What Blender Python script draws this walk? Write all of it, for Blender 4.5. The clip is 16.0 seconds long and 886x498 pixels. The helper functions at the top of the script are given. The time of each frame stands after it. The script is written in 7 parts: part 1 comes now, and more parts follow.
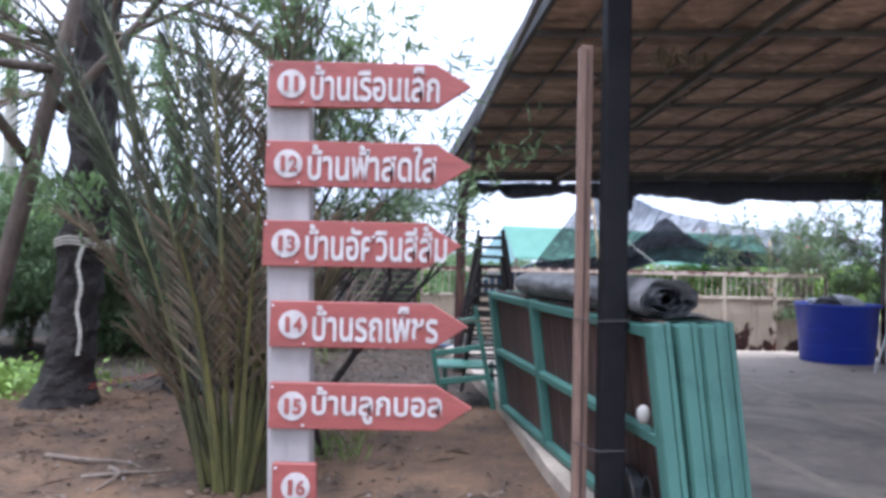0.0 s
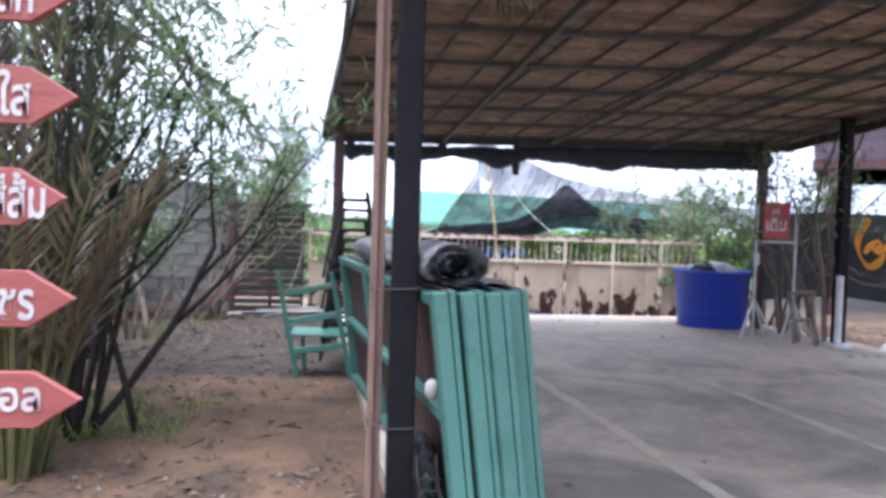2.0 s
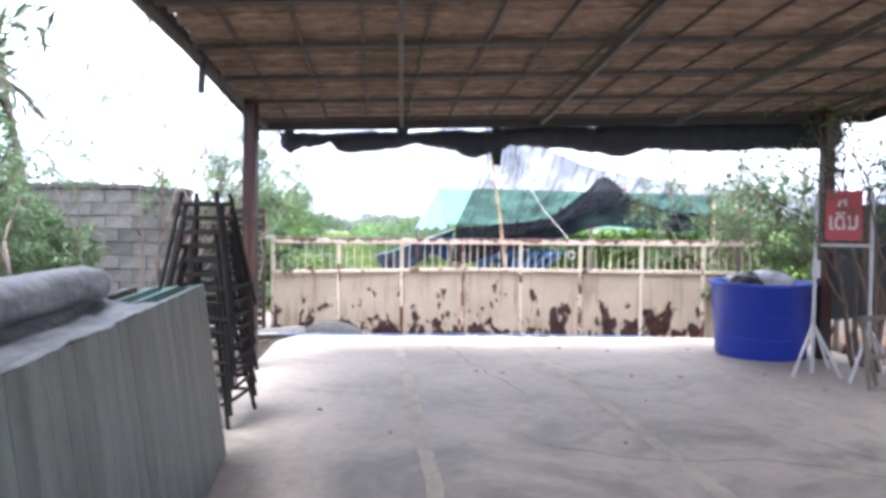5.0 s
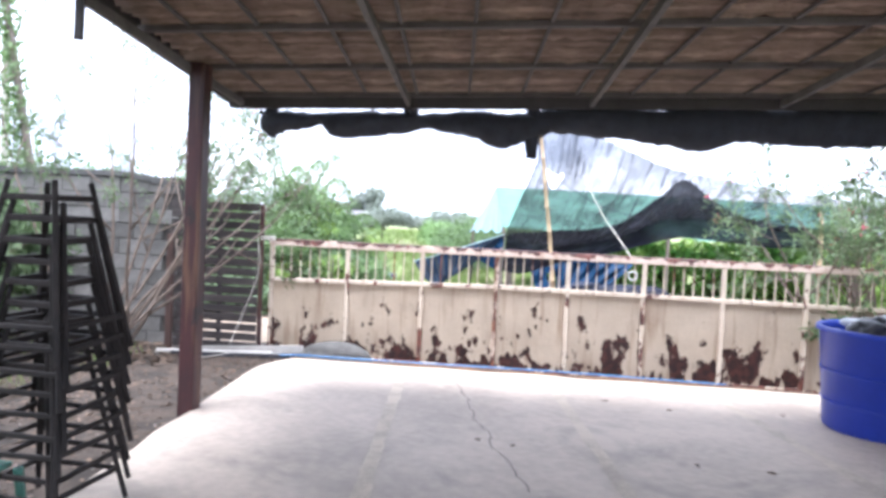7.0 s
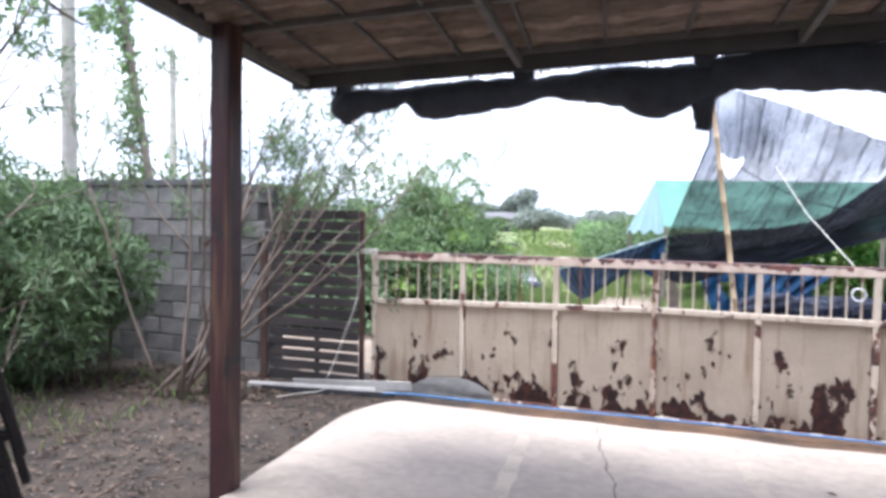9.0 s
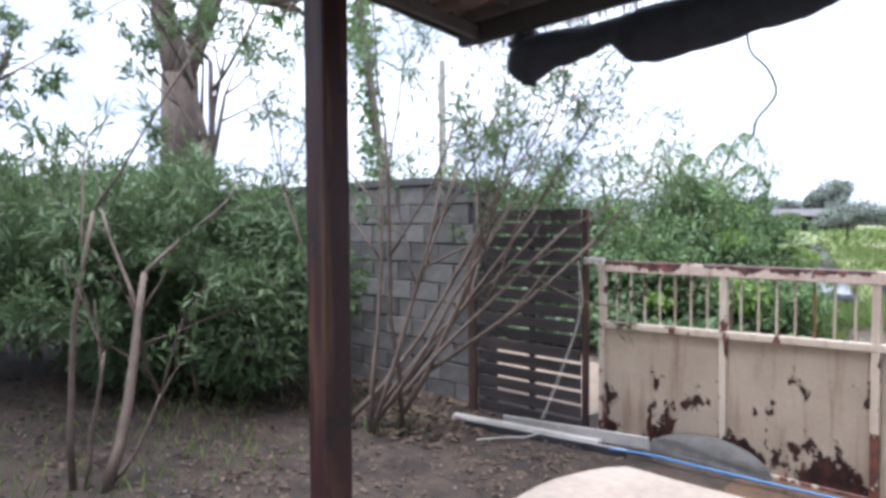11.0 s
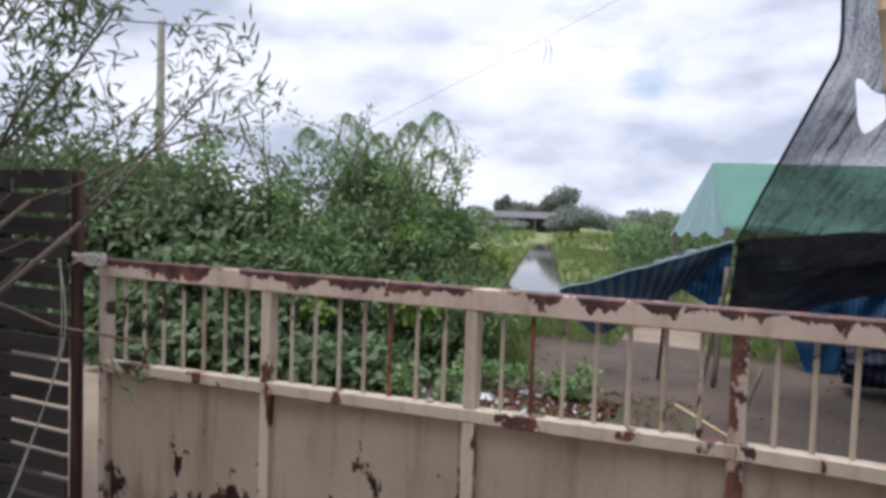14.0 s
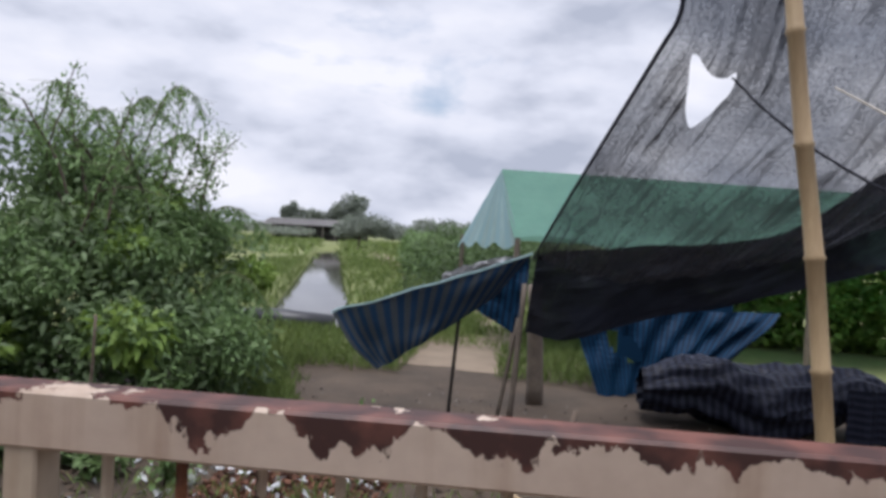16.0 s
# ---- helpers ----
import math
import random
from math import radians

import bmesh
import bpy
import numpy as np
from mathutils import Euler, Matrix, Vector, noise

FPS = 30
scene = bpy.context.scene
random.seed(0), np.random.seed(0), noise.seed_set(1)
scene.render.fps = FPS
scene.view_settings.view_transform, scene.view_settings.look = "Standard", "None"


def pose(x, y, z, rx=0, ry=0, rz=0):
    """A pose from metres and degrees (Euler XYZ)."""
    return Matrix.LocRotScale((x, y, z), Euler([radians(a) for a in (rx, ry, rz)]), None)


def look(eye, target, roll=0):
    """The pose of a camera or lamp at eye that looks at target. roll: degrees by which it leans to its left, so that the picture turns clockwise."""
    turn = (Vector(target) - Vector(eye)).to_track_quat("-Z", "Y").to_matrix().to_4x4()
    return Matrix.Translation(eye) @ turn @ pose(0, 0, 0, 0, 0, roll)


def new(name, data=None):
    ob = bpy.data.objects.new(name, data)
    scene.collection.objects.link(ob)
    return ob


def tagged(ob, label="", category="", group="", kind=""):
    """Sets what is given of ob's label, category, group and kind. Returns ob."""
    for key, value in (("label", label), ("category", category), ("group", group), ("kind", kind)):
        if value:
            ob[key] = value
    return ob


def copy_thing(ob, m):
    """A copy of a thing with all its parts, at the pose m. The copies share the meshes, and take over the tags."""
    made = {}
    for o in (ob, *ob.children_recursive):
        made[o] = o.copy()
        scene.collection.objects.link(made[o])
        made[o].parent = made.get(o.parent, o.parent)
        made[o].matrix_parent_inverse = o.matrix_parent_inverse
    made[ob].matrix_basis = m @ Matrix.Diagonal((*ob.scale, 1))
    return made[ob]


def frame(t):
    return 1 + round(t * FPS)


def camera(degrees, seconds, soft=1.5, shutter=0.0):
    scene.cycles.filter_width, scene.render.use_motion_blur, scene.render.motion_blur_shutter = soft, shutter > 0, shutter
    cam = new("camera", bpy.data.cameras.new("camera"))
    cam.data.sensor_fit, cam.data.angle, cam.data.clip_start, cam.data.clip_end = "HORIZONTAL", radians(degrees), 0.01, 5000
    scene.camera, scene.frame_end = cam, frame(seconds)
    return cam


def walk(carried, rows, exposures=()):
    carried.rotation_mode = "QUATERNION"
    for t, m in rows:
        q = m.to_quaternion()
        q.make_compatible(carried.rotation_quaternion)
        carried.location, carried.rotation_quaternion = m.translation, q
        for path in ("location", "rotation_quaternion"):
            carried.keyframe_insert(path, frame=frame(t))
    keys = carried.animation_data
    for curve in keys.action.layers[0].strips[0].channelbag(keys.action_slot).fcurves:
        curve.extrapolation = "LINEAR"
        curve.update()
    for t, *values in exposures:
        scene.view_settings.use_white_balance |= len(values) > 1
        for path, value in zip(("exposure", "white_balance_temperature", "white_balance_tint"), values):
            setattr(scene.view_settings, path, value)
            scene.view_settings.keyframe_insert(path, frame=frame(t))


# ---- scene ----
cam = camera(66.4, 16.0, soft=3.5)
METRES, EYE, TILT, LEAN, TURN = 12.5, 1.45, 1.0, -1.2, 0.0
ROWS = [
    (0.0, 0.0, 0.0, 0.0, 0.0, 0.0, 0.0),
    (0.5, 0.0033, -0.0023, -0.0042, 0.83, -1.63, 0.04),
    (1.0, 0.0088, -0.0004, -0.0073, 1.23, -2.69, -0.11),
    (1.5, 0.024, 0.0105, -0.0044, 0.57, -3.05, -0.16),
    (2.0, 0.0505, 0.0213, -0.0014, -6.2, -2.89, -0.66),
    (2.5, 0.0823, 0.0276, 0.0011, -11.22, -3.35, -0.29),
    (3.0, 0.1045, 0.0458, -0.0013, -12.54, -3.4, 0.45),
    (3.5, 0.1248, 0.074, -0.0009, -12.07, -3.32, 0.91),
    (4.0, 0.144, 0.1025, -0.0013, -6.77, -3.28, 1.2),
    (6.5, 0.2121, 0.2837, 0.0088, 4.68, -3.04, -0.52),
    (7.0, 0.2202, 0.3159, 0.0078, 7.31, -3.25, -1.31),
    (7.5, 0.2223, 0.3523, 0.0103, 9.91, -3.46, -0.95),
    (8.0, 0.2265, 0.3851, 0.0099, 15.63, -3.38, 0.03),
    (10.5, 0.1951, 0.5478, 0.0074, 30.45, -3.09, 1.19),
    (11.0, 0.1937, 0.5746, 0.0059, 43.61, -2.41, 2.1),
    (11.5, 0.1923, 0.6141, 0.0026, 41.65, -2.59, 1.08),
    (12.0, 0.1962, 0.6501, 0.0018, 31.27, -2.75, -0.14),
    (12.5, 0.2007, 0.6827, 0.0006, 26.76, -3.14, -0.75),
    (13.0, 0.1967, 0.7157, -0.001, 24.17, -3.34, -1.14),
    (13.5, 0.1944, 0.7443, -0.0022, 23.79, -3.35, -0.83),
    (14.0, 0.1912, 0.7722, -0.0042, 24.1, -3.22, -0.4),
    (14.5, 0.1821, 0.8032, -0.0073, 22.42, -2.88, -0.6),
    (15.0, 0.1806, 0.8323, -0.0085, 19.92, -3.0, -1.76),
    (15.5, 0.1784, 0.8566, -0.0083, 15.44, -2.67, -2.64),
    (16.0, 0.1737, 0.8842, -0.0069, 6.45, -2.2, -1.66),
]
sun_dir = (radians(76), radians(200))          # elevation, compass turn
EXPOSURES = [(t, s, k, 15.5) for t, s, k in ((0.0, 1.68, 5350), (1.5, 1.78, 5400), (2.5, 2.2, 5550), (3.0, 2.22, 5550), (4.2, 2.4, 5600), (6.5, 2.52, 5600), (8.2, 2.2, 5600), (10.5, 1.6, 5600), (12.0, 1.27, 5750), (13.0, 0.75, 5900), (14.5, 0.6, 6000), (16.0, 0.4, 6100))]
walk(cam, [(t, pose(0, 0, EYE, TILT, LEAN, TURN) @ pose(METRES * x, METRES * y, METRES * z, 90 + pitch, roll, yaw)) for t, x, y, z, yaw, pitch, roll in ROWS], EXPOSURES)

# ---- light: a bright overcast afternoon ----
world = bpy.data.worlds.new("sky")
scene.world = world
world.use_nodes = True
wn, wl = world.node_tree.nodes, world.node_tree.links
wn.clear()
sky = wn.new("ShaderNodeTexSky")
sky.sky_type, sky.sun_disc, sky.sun_elevation, sky.sun_rotation = "NISHITA", False, sun_dir[0], sun_dir[1]
sky.air_density, sky.dust_density = 1.2, 2.0
skybg = wn.new("ShaderNodeBackground")
skybg.inputs["Strength"].default_value = 0.1
wl.new(sky.outputs[0], skybg.inputs["Color"])
wtc = wn.new("ShaderNodeTexCoord")
wmap = wn.new("ShaderNodeMapping")
wmap.inputs["Scale"].default_value = (1.0, 1.0, 2.5)
wmap.inputs["Location"].default_value = (0.3, 0.15, 0.4)
wl.new(wtc.outputs["Generated"], wmap.inputs["Vector"])
cl = wn.new("ShaderNodeTexNoise")
cl.inputs["Scale"].default_value, cl.inputs["Detail"].default_value, cl.inputs["Roughness"].default_value, cl.inputs["Distortion"].default_value = 2.6, 7.0, 0.52, 0.25
wl.new(wmap.outputs[0], cl.inputs["Vector"])
cover = wn.new("ShaderNodeValToRGB")
cover.color_ramp.elements[0].position, cover.color_ramp.elements[1].position = 0.25, 0.38
wl.new(cl.outputs["Fac"], cover.inputs[0])
tone = wn.new("ShaderNodeValToRGB")
tone.color_ramp.elements[0].position, tone.color_ramp.elements[0].color = 0.36, (0.78, 0.78, 0.79, 1)
tone.color_ramp.elements[1].position, tone.color_ramp.elements[1].color = 0.64, (0.40, 0.43, 0.49, 1)
e = tone.color_ramp.elements.new(0.5)
e.color = (0.64, 0.66, 0.705, 1)
cl2 = wn.new("ShaderNodeTexNoise")
cl2.inputs["Scale"].default_value, cl2.inputs["Detail"].default_value = 3.6, 9.0
wl.new(wmap.outputs[0], cl2.inputs["Vector"])
wl.new(cl2.outputs["Fac"], tone.inputs[0])
cloudbg = wn.new("ShaderNodeBackground")
cloudbg.inputs["Strength"].default_value = 0.92
wl.new(tone.outputs[0], cloudbg.inputs["Color"])
wmix = wn.new("ShaderNodeMixShader")
wl.new(cover.outputs[0], wmix.inputs[0])
wl.new(skybg.outputs[0], wmix.inputs[1])
wl.new(cloudbg.outputs[0], wmix.inputs[2])
wout = wn.new("ShaderNodeOutputWorld")
wl.new(wmix.outputs[0], wout.inputs[0])

sun = new("sun", bpy.data.lights.new("sun", "SUN"))
sun.data.energy, sun.data.angle, sun.data.color = 2.5, radians(40), (1.0, 0.97, 0.92)
sun.matrix_world = look((0, 0, 30), (-30 * math.sin(sun_dir[1]) / math.tan(sun_dir[0]), -30 * math.cos(sun_dir[1]) / math.tan(sun_dir[0]), 0))


# ---- materials ----
def mat(name, a, b=None, rough=0.8, scale=6.0, fine=60.0, bump=0.3, metal=0.0, mapping=(1, 1, 1), vary=0.0, depth=0.01, lo=0.35, hi=0.65, spec=None, island=False, coat=0.0):
    """Two colours mixed by a coarse and a fine noise, with relief; vary: spread of brightness from piece to piece."""
    m = bpy.data.materials.new(name)
    m.use_nodes = True
    nt = m.node_tree
    n, l = nt.nodes, nt.links
    p = n["Principled BSDF"]
    b = b or tuple(c * 0.7 for c in a)
    tc = n.new("ShaderNodeTexCoord")
    mp = n.new("ShaderNodeMapping")
    mp.inputs["Scale"].default_value = mapping
    l.new(tc.outputs["Object"], mp.inputs["Vector"])
    n1, n2 = n.new("ShaderNodeTexNoise"), n.new("ShaderNodeTexNoise")
    n1.inputs["Scale"].default_value, n1.inputs["Detail"].default_value, n1.inputs["Roughness"].default_value = scale, 5, 0.6
    n2.inputs["Scale"].default_value, n2.inputs["Detail"].default_value = fine, 4
    l.new(mp.outputs[0], n1.inputs["Vector"]), l.new(mp.outputs[0], n2.inputs["Vector"])
    mixn = n.new("ShaderNodeMath")
    mixn.operation = "MULTIPLY_ADD"
    mixn.inputs[1].default_value = 0.3
    l.new(n2.outputs["Fac"], mixn.inputs[0])
    sc = n.new("ShaderNodeMath")
    sc.operation = "MULTIPLY"
    sc.inputs[1].default_value = 0.7
    l.new(n1.outputs["Fac"], sc.inputs[0]), l.new(sc.outputs[0], mixn.inputs[2])
    ramp = n.new("ShaderNodeValToRGB")
    ramp.color_ramp.elements[0].position, ramp.color_ramp.elements[0].color = lo, (*b, 1)
    ramp.color_ramp.elements[1].position, ramp.color_ramp.elements[1].color = hi, (*a, 1)
    l.new(mixn.outputs[0], ramp.inputs[0])
    colour = ramp.outputs[0]
    if vary:
        if island:
            g = n.new("ShaderNodeNewGeometry")
            rnd = g.outputs["Random Per Island"]
        else:
            g = n.new("ShaderNodeObjectInfo")
            rnd = g.outputs["Random"]
        mr = n.new("ShaderNodeMapRange")
        mr.inputs["To Min"].default_value, mr.inputs["To Max"].default_value = 1 - vary, 1 + vary
        l.new(rnd, mr.inputs["Value"])
        hsv = n.new("ShaderNodeHueSaturation")
        l.new(mr.outputs[0], hsv.inputs["Value"]), l.new(colour, hsv.inputs["Color"])
        colour = hsv.outputs[0]
    l.new(colour, p.inputs["Base Color"])
    p.inputs["Roughness"].default_value, p.inputs["Metallic"].default_value = rough, metal
    if spec is not None:
        p.inputs["Specular IOR Level"].default_value = spec
    if coat:
        p.inputs["Coat Weight"].default_value = coat
    if bump:
        bp = n.new("ShaderNodeBump")
        bp.inputs["Strength"].default_value, bp.inputs["Distance"].default_value = bump, depth
        l.new(mixn.outputs[0], bp.inputs["Height"]), l.new(bp.outputs[0], p.inputs["Normal"])
    return m


def leaf_mat(name, a, b, vary=0.28, through_light=0.35, rough=0.6):
    """Leaves: brightness from leaf to leaf, some light let through."""
    m = mat(name, a, b, rough, 2.0, 30.0, 0.0, vary=vary, island=True)
    n, l = m.node_tree.nodes, m.node_tree.links
    p = n["Principled BSDF"]
    tr = n.new("ShaderNodeBsdfTranslucent")
    src = p.inputs["Base Color"].links[0].from_socket
    l.new(src, tr.inputs["Color"])
    mx = n.new("ShaderNodeMixShader")
    mx.inputs[0].default_value = through_light
    l.new(p.outputs[0], mx.inputs[1]), l.new(tr.outputs[0], mx.inputs[2])
    l.new(mx.outputs[0], n["Material Output"].inputs["Surface"])
    return m


def peel_mat(name, paint, paint2, rust, rust2, level, low, scale=5.0, span=None):
    """Old paint that has flaked off a rusted sheet in ragged patches, more of them low down (low: metres)."""
    m = mat(name, paint, paint2, 0.55, 3.0, 40.0, 0.15)
    n, l = m.node_tree.nodes, m.node_tree.links
    p = n["Principled BSDF"]
    tc = n.new("ShaderNodeTexCoord")
    mp = n.new("ShaderNodeMapping")
    mp.inputs["Scale"].default_value = (1.0, 1.0, 0.6)
    l.new(tc.outputs["Object"], mp.inputs["Vector"])
    ns = n.new("ShaderNodeTexNoise")
    ns.inputs["Scale"].default_value, ns.inputs["Detail"].default_value, ns.inputs["Roughness"].default_value = scale, 9.0, 0.66
    l.new(mp.outputs[0], ns.inputs["Vector"])
    sep = n.new("ShaderNodeSeparateXYZ")
    l.new(tc.outputs["Object"], sep.inputs[0])
    mr = n.new("ShaderNodeMapRange")
    mr.inputs["From Min"].default_value, mr.inputs["From Max"].default_value = -0.1, low
    mr.inputs["To Min"].default_value, mr.inputs["To Max"].default_value = level - 0.13, level
    if span:
        mr.inputs["From Min"].default_value, mr.inputs["From Max"].default_value, mr.inputs["To Min"].default_value, mr.inputs["To Max"].default_value = span
    l.new(sep.outputs["Z"], mr.inputs["Value"])
    sub = n.new("ShaderNodeMath")
    sub.operation = "SUBTRACT"
    l.new(ns.outputs["Fac"], sub.inputs[0]), l.new(mr.outputs[0], sub.inputs[1])
    edge = n.new("ShaderNodeValToRGB")
    edge.color_ramp.elements[0].position, edge.color_ramp.elements[1].position = 0.0, 0.006
    l.new(sub.outputs[0], edge.inputs[0])
    rn = n.new("ShaderNodeTexNoise")
    rn.inputs["Scale"].default_value, rn.inputs["Detail"].default_value = 14.0, 5
    l.new(tc.outputs["Object"], rn.inputs["Vector"])
    rr = n.new("ShaderNodeValToRGB")
    rr.color_ramp.elements[0].position, rr.color_ramp.elements[0].color = 0.42, (*rust2, 1)
    rr.color_ramp.elements[1].position, rr.color_ramp.elements[1].color = 0.66, (*rust, 1)
    l.new(rn.outputs["Fac"], rr.inputs[0])
    # streaks of rust run down over the paint
    st = n.new("ShaderNodeTexNoise")
    st.inputs["Scale"].default_value, st.inputs["Detail"].default_value = 6.0, 4
    sm = n.new("ShaderNodeMapping")
    sm.inputs["Scale"].default_value = (2.2, 2.2, 0.22)
    l.new(tc.outputs["Object"], sm.inputs["Vector"]), l.new(sm.outputs[0], st.inputs["Vector"])
    sr = n.new("ShaderNodeValToRGB")
    sr.color_ramp.elements[0].position, sr.color_ramp.elements[0].color = 0.52, (0, 0, 0, 1)
    sr.color_ramp.elements[1].position, sr.color_ramp.elements[1].color = 0.75, (0.55, 0.55, 0.55, 1)
    l.new(st.outputs["Fac"], sr.inputs[0])
    base = p.inputs["Base Color"].links[0].from_socket
    m1 = n.new("ShaderNodeMix")
    m1.data_type = "RGBA"
    l.new(sr.outputs[0], m1.inputs[0]), l.new(base, m1.inputs[6])
    m1.inputs[7].default_value = (0.22, 0.12, 0.06, 1)
    m2 = n.new("ShaderNodeMix")
    m2.data_type = "RGBA"
    l.new(edge.outputs[0], m2.inputs[0]), l.new(m1.outputs[2], m2.inputs[6]), l.new(rr.outputs[0], m2.inputs[7])
    l.new(m2.outputs[2], p.inputs["Base Color"])
    bp = n.new("ShaderNodeBump")
    bp.inputs["Strength"].default_value, bp.inputs["Distance"].default_value, bp.invert = 0.8, 0.004, True
    l.new(edge.outputs[0], bp.inputs["Height"]), l.new(bp.outputs[0], p.inputs["Normal"])
    return m


def stripe_mat(name, a, b, width, axis, rough=0.45, see=0.0):
    """Woven plastic sheet with stripes of a given width along one axis of its own map; see: share of the light that passes."""
    m = mat(name, a, tuple(c * 0.75 for c in a), rough, 3.0, 90.0, 0.3)
    n, l = m.node_tree.nodes, m.node_tree.links
    p = n["Principled BSDF"]
    p.inputs["Specular IOR Level"].default_value = 0.15
    uv = n.new("ShaderNodeUVMap")
    sep = n.new("ShaderNodeSeparateXYZ")
    l.new(uv.outputs[0], sep.inputs[0])
    mul = n.new("ShaderNodeMath")
    mul.operation = "MULTIPLY"
    mul.inputs[1].default_value = 0.5 / width
    l.new(sep.outputs[axis], mul.inputs[0])
    fr = n.new("ShaderNodeMath")
    fr.operation = "FRACT"
    l.new(mul.outputs[0], fr.inputs[0])
    rp = n.new("ShaderNodeValToRGB")
    rp.color_ramp.elements[0].position, rp.color_ramp.elements[1].position = 0.47, 0.53
    l.new(fr.outputs[0], rp.inputs[0])
    mx = n.new("ShaderNodeMix")
    mx.data_type = "RGBA"
    base = p.inputs["Base Color"].links[0].from_socket
    l.new(rp.outputs[0], mx.inputs[0]), l.new(base, mx.inputs[6])
    mx.inputs[7].default_value = (*b, 1)
    l.new(mx.outputs[2], p.inputs["Base Color"])
    if see:
        tr = n.new("ShaderNodeBsdfTranslucent")
        l.new(mx.outputs[2], tr.inputs["Color"])
        ms = n.new("ShaderNodeMixShader")
        ms.inputs[0].default_value = see
        l.new(p.outputs[0], ms.inputs[1]), l.new(tr.outputs[0], ms.inputs[2])
        l.new(ms.outputs[0], n["Material Output"].inputs["Surface"])
    return m


def net_mat(name, colour, cover, spread=0.25):
    """Shade netting: a fine weave that covers part of the light, unevenly worn."""
    m = mat(name, colour, tuple(c * 0.6 for c in colour), 0.9, 5.0, 80.0, 0.2)
    n, l = m.node_tree.nodes, m.node_tree.links
    p = n["Principled BSDF"]
    tc = n.new("ShaderNodeTexCoord")
    ns = n.new("ShaderNodeTexNoise")
    ns.inputs["Scale"].default_value, ns.inputs["Detail"].default_value = 60.0, 5
    ns2 = n.new("ShaderNodeTexNoise")
    ns2.inputs["Scale"].default_value, ns2.inputs["Detail"].default_value = 1.6, 3
    l.new(tc.outputs["Object"], ns.inputs["Vector"]), l.new(tc.outputs["Object"], ns2.inputs["Vector"])
    ad = n.new("ShaderNodeMath")
    ad.operation = "ADD"
    l.new(ns.outputs["Fac"], ad.inputs[0]), l.new(ns2.outputs["Fac"], ad.inputs[1])
    mr = n.new("ShaderNodeMapRange")
    mr.inputs["From Min"].default_value, mr.inputs["From Max"].default_value = 0.75, 1.25
    mr.inputs["To Min"].default_value, mr.inputs["To Max"].default_value = cover - spread, cover + spread
    l.new(ad.outputs[0], mr.inputs["Value"])
    # gathered creases, where the weave lies double
    uv, um, cr_ = n.new("ShaderNodeUVMap"), n.new("ShaderNodeMapping"), n.new("ShaderNodeTexNoise")
    um.inputs["Scale"].default_value = (1.0, 0.10, 1.0)
    cr_.inputs["Scale"].default_value, cr_.inputs["Detail"].default_value, cr_.inputs["Distortion"].default_value = 11.0, 5, 0.4
    l.new(uv.outputs[0], um.inputs["Vector"]), l.new(um.outputs[0], cr_.inputs["Vector"])
    cm = n.new("ShaderNodeMapRange")
    cm.inputs["From Min"].default_value, cm.inputs["From Max"].default_value, cm.inputs["To Max"].default_value = 0.50, 0.74, 0.30
    l.new(cr_.outputs["Fac"], cm.inputs["Value"])
    both = n.new("ShaderNodeMath")
    both.operation, both.use_clamp = "ADD", True
    l.new(mr.outputs[0], both.inputs[0]), l.new(cm.outputs[0], both.inputs[1])
    mr = both
    tp = n.new("ShaderNodeBsdfTransparent")
    mx = n.new("ShaderNodeMixShader")
    l.new(mr.outputs[0], mx.inputs[0]), l.new(tp.outputs[0], mx.inputs[1]), l.new(p.outputs[0], mx.inputs[2])
    l.new(mx.outputs[0], n["Material Output"].inputs["Surface"])
    return m


M = {}
M["dirt"] = mat("dry_earth", (0.128, 0.073, 0.039), (0.04, 0.025, 0.016), 0.95, 2.2, 34.0, 1.0, depth=0.06, lo=0.38, hi=0.6)
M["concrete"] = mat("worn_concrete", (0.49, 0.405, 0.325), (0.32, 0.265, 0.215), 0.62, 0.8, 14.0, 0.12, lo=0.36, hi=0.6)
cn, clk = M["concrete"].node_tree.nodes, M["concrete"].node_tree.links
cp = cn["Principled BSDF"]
# dark stain patches; a ramp along Y makes them denser at the near end
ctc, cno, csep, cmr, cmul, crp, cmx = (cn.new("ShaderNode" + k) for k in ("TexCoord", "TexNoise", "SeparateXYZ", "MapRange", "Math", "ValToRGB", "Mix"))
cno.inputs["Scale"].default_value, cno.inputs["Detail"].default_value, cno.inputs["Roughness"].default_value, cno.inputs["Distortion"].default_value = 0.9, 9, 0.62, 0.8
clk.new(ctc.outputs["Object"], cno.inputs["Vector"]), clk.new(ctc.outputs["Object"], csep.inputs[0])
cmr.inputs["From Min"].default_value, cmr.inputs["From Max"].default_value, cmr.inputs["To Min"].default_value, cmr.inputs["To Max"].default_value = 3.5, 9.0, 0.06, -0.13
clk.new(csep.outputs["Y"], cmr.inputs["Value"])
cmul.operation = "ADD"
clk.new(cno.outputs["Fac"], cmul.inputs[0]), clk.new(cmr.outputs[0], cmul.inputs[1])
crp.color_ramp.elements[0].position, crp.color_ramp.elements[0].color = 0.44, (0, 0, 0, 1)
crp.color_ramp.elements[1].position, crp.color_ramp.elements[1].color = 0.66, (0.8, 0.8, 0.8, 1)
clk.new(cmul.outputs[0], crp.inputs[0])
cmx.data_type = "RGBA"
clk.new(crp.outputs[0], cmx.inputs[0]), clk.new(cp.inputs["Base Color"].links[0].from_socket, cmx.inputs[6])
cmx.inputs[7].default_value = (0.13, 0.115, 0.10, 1)
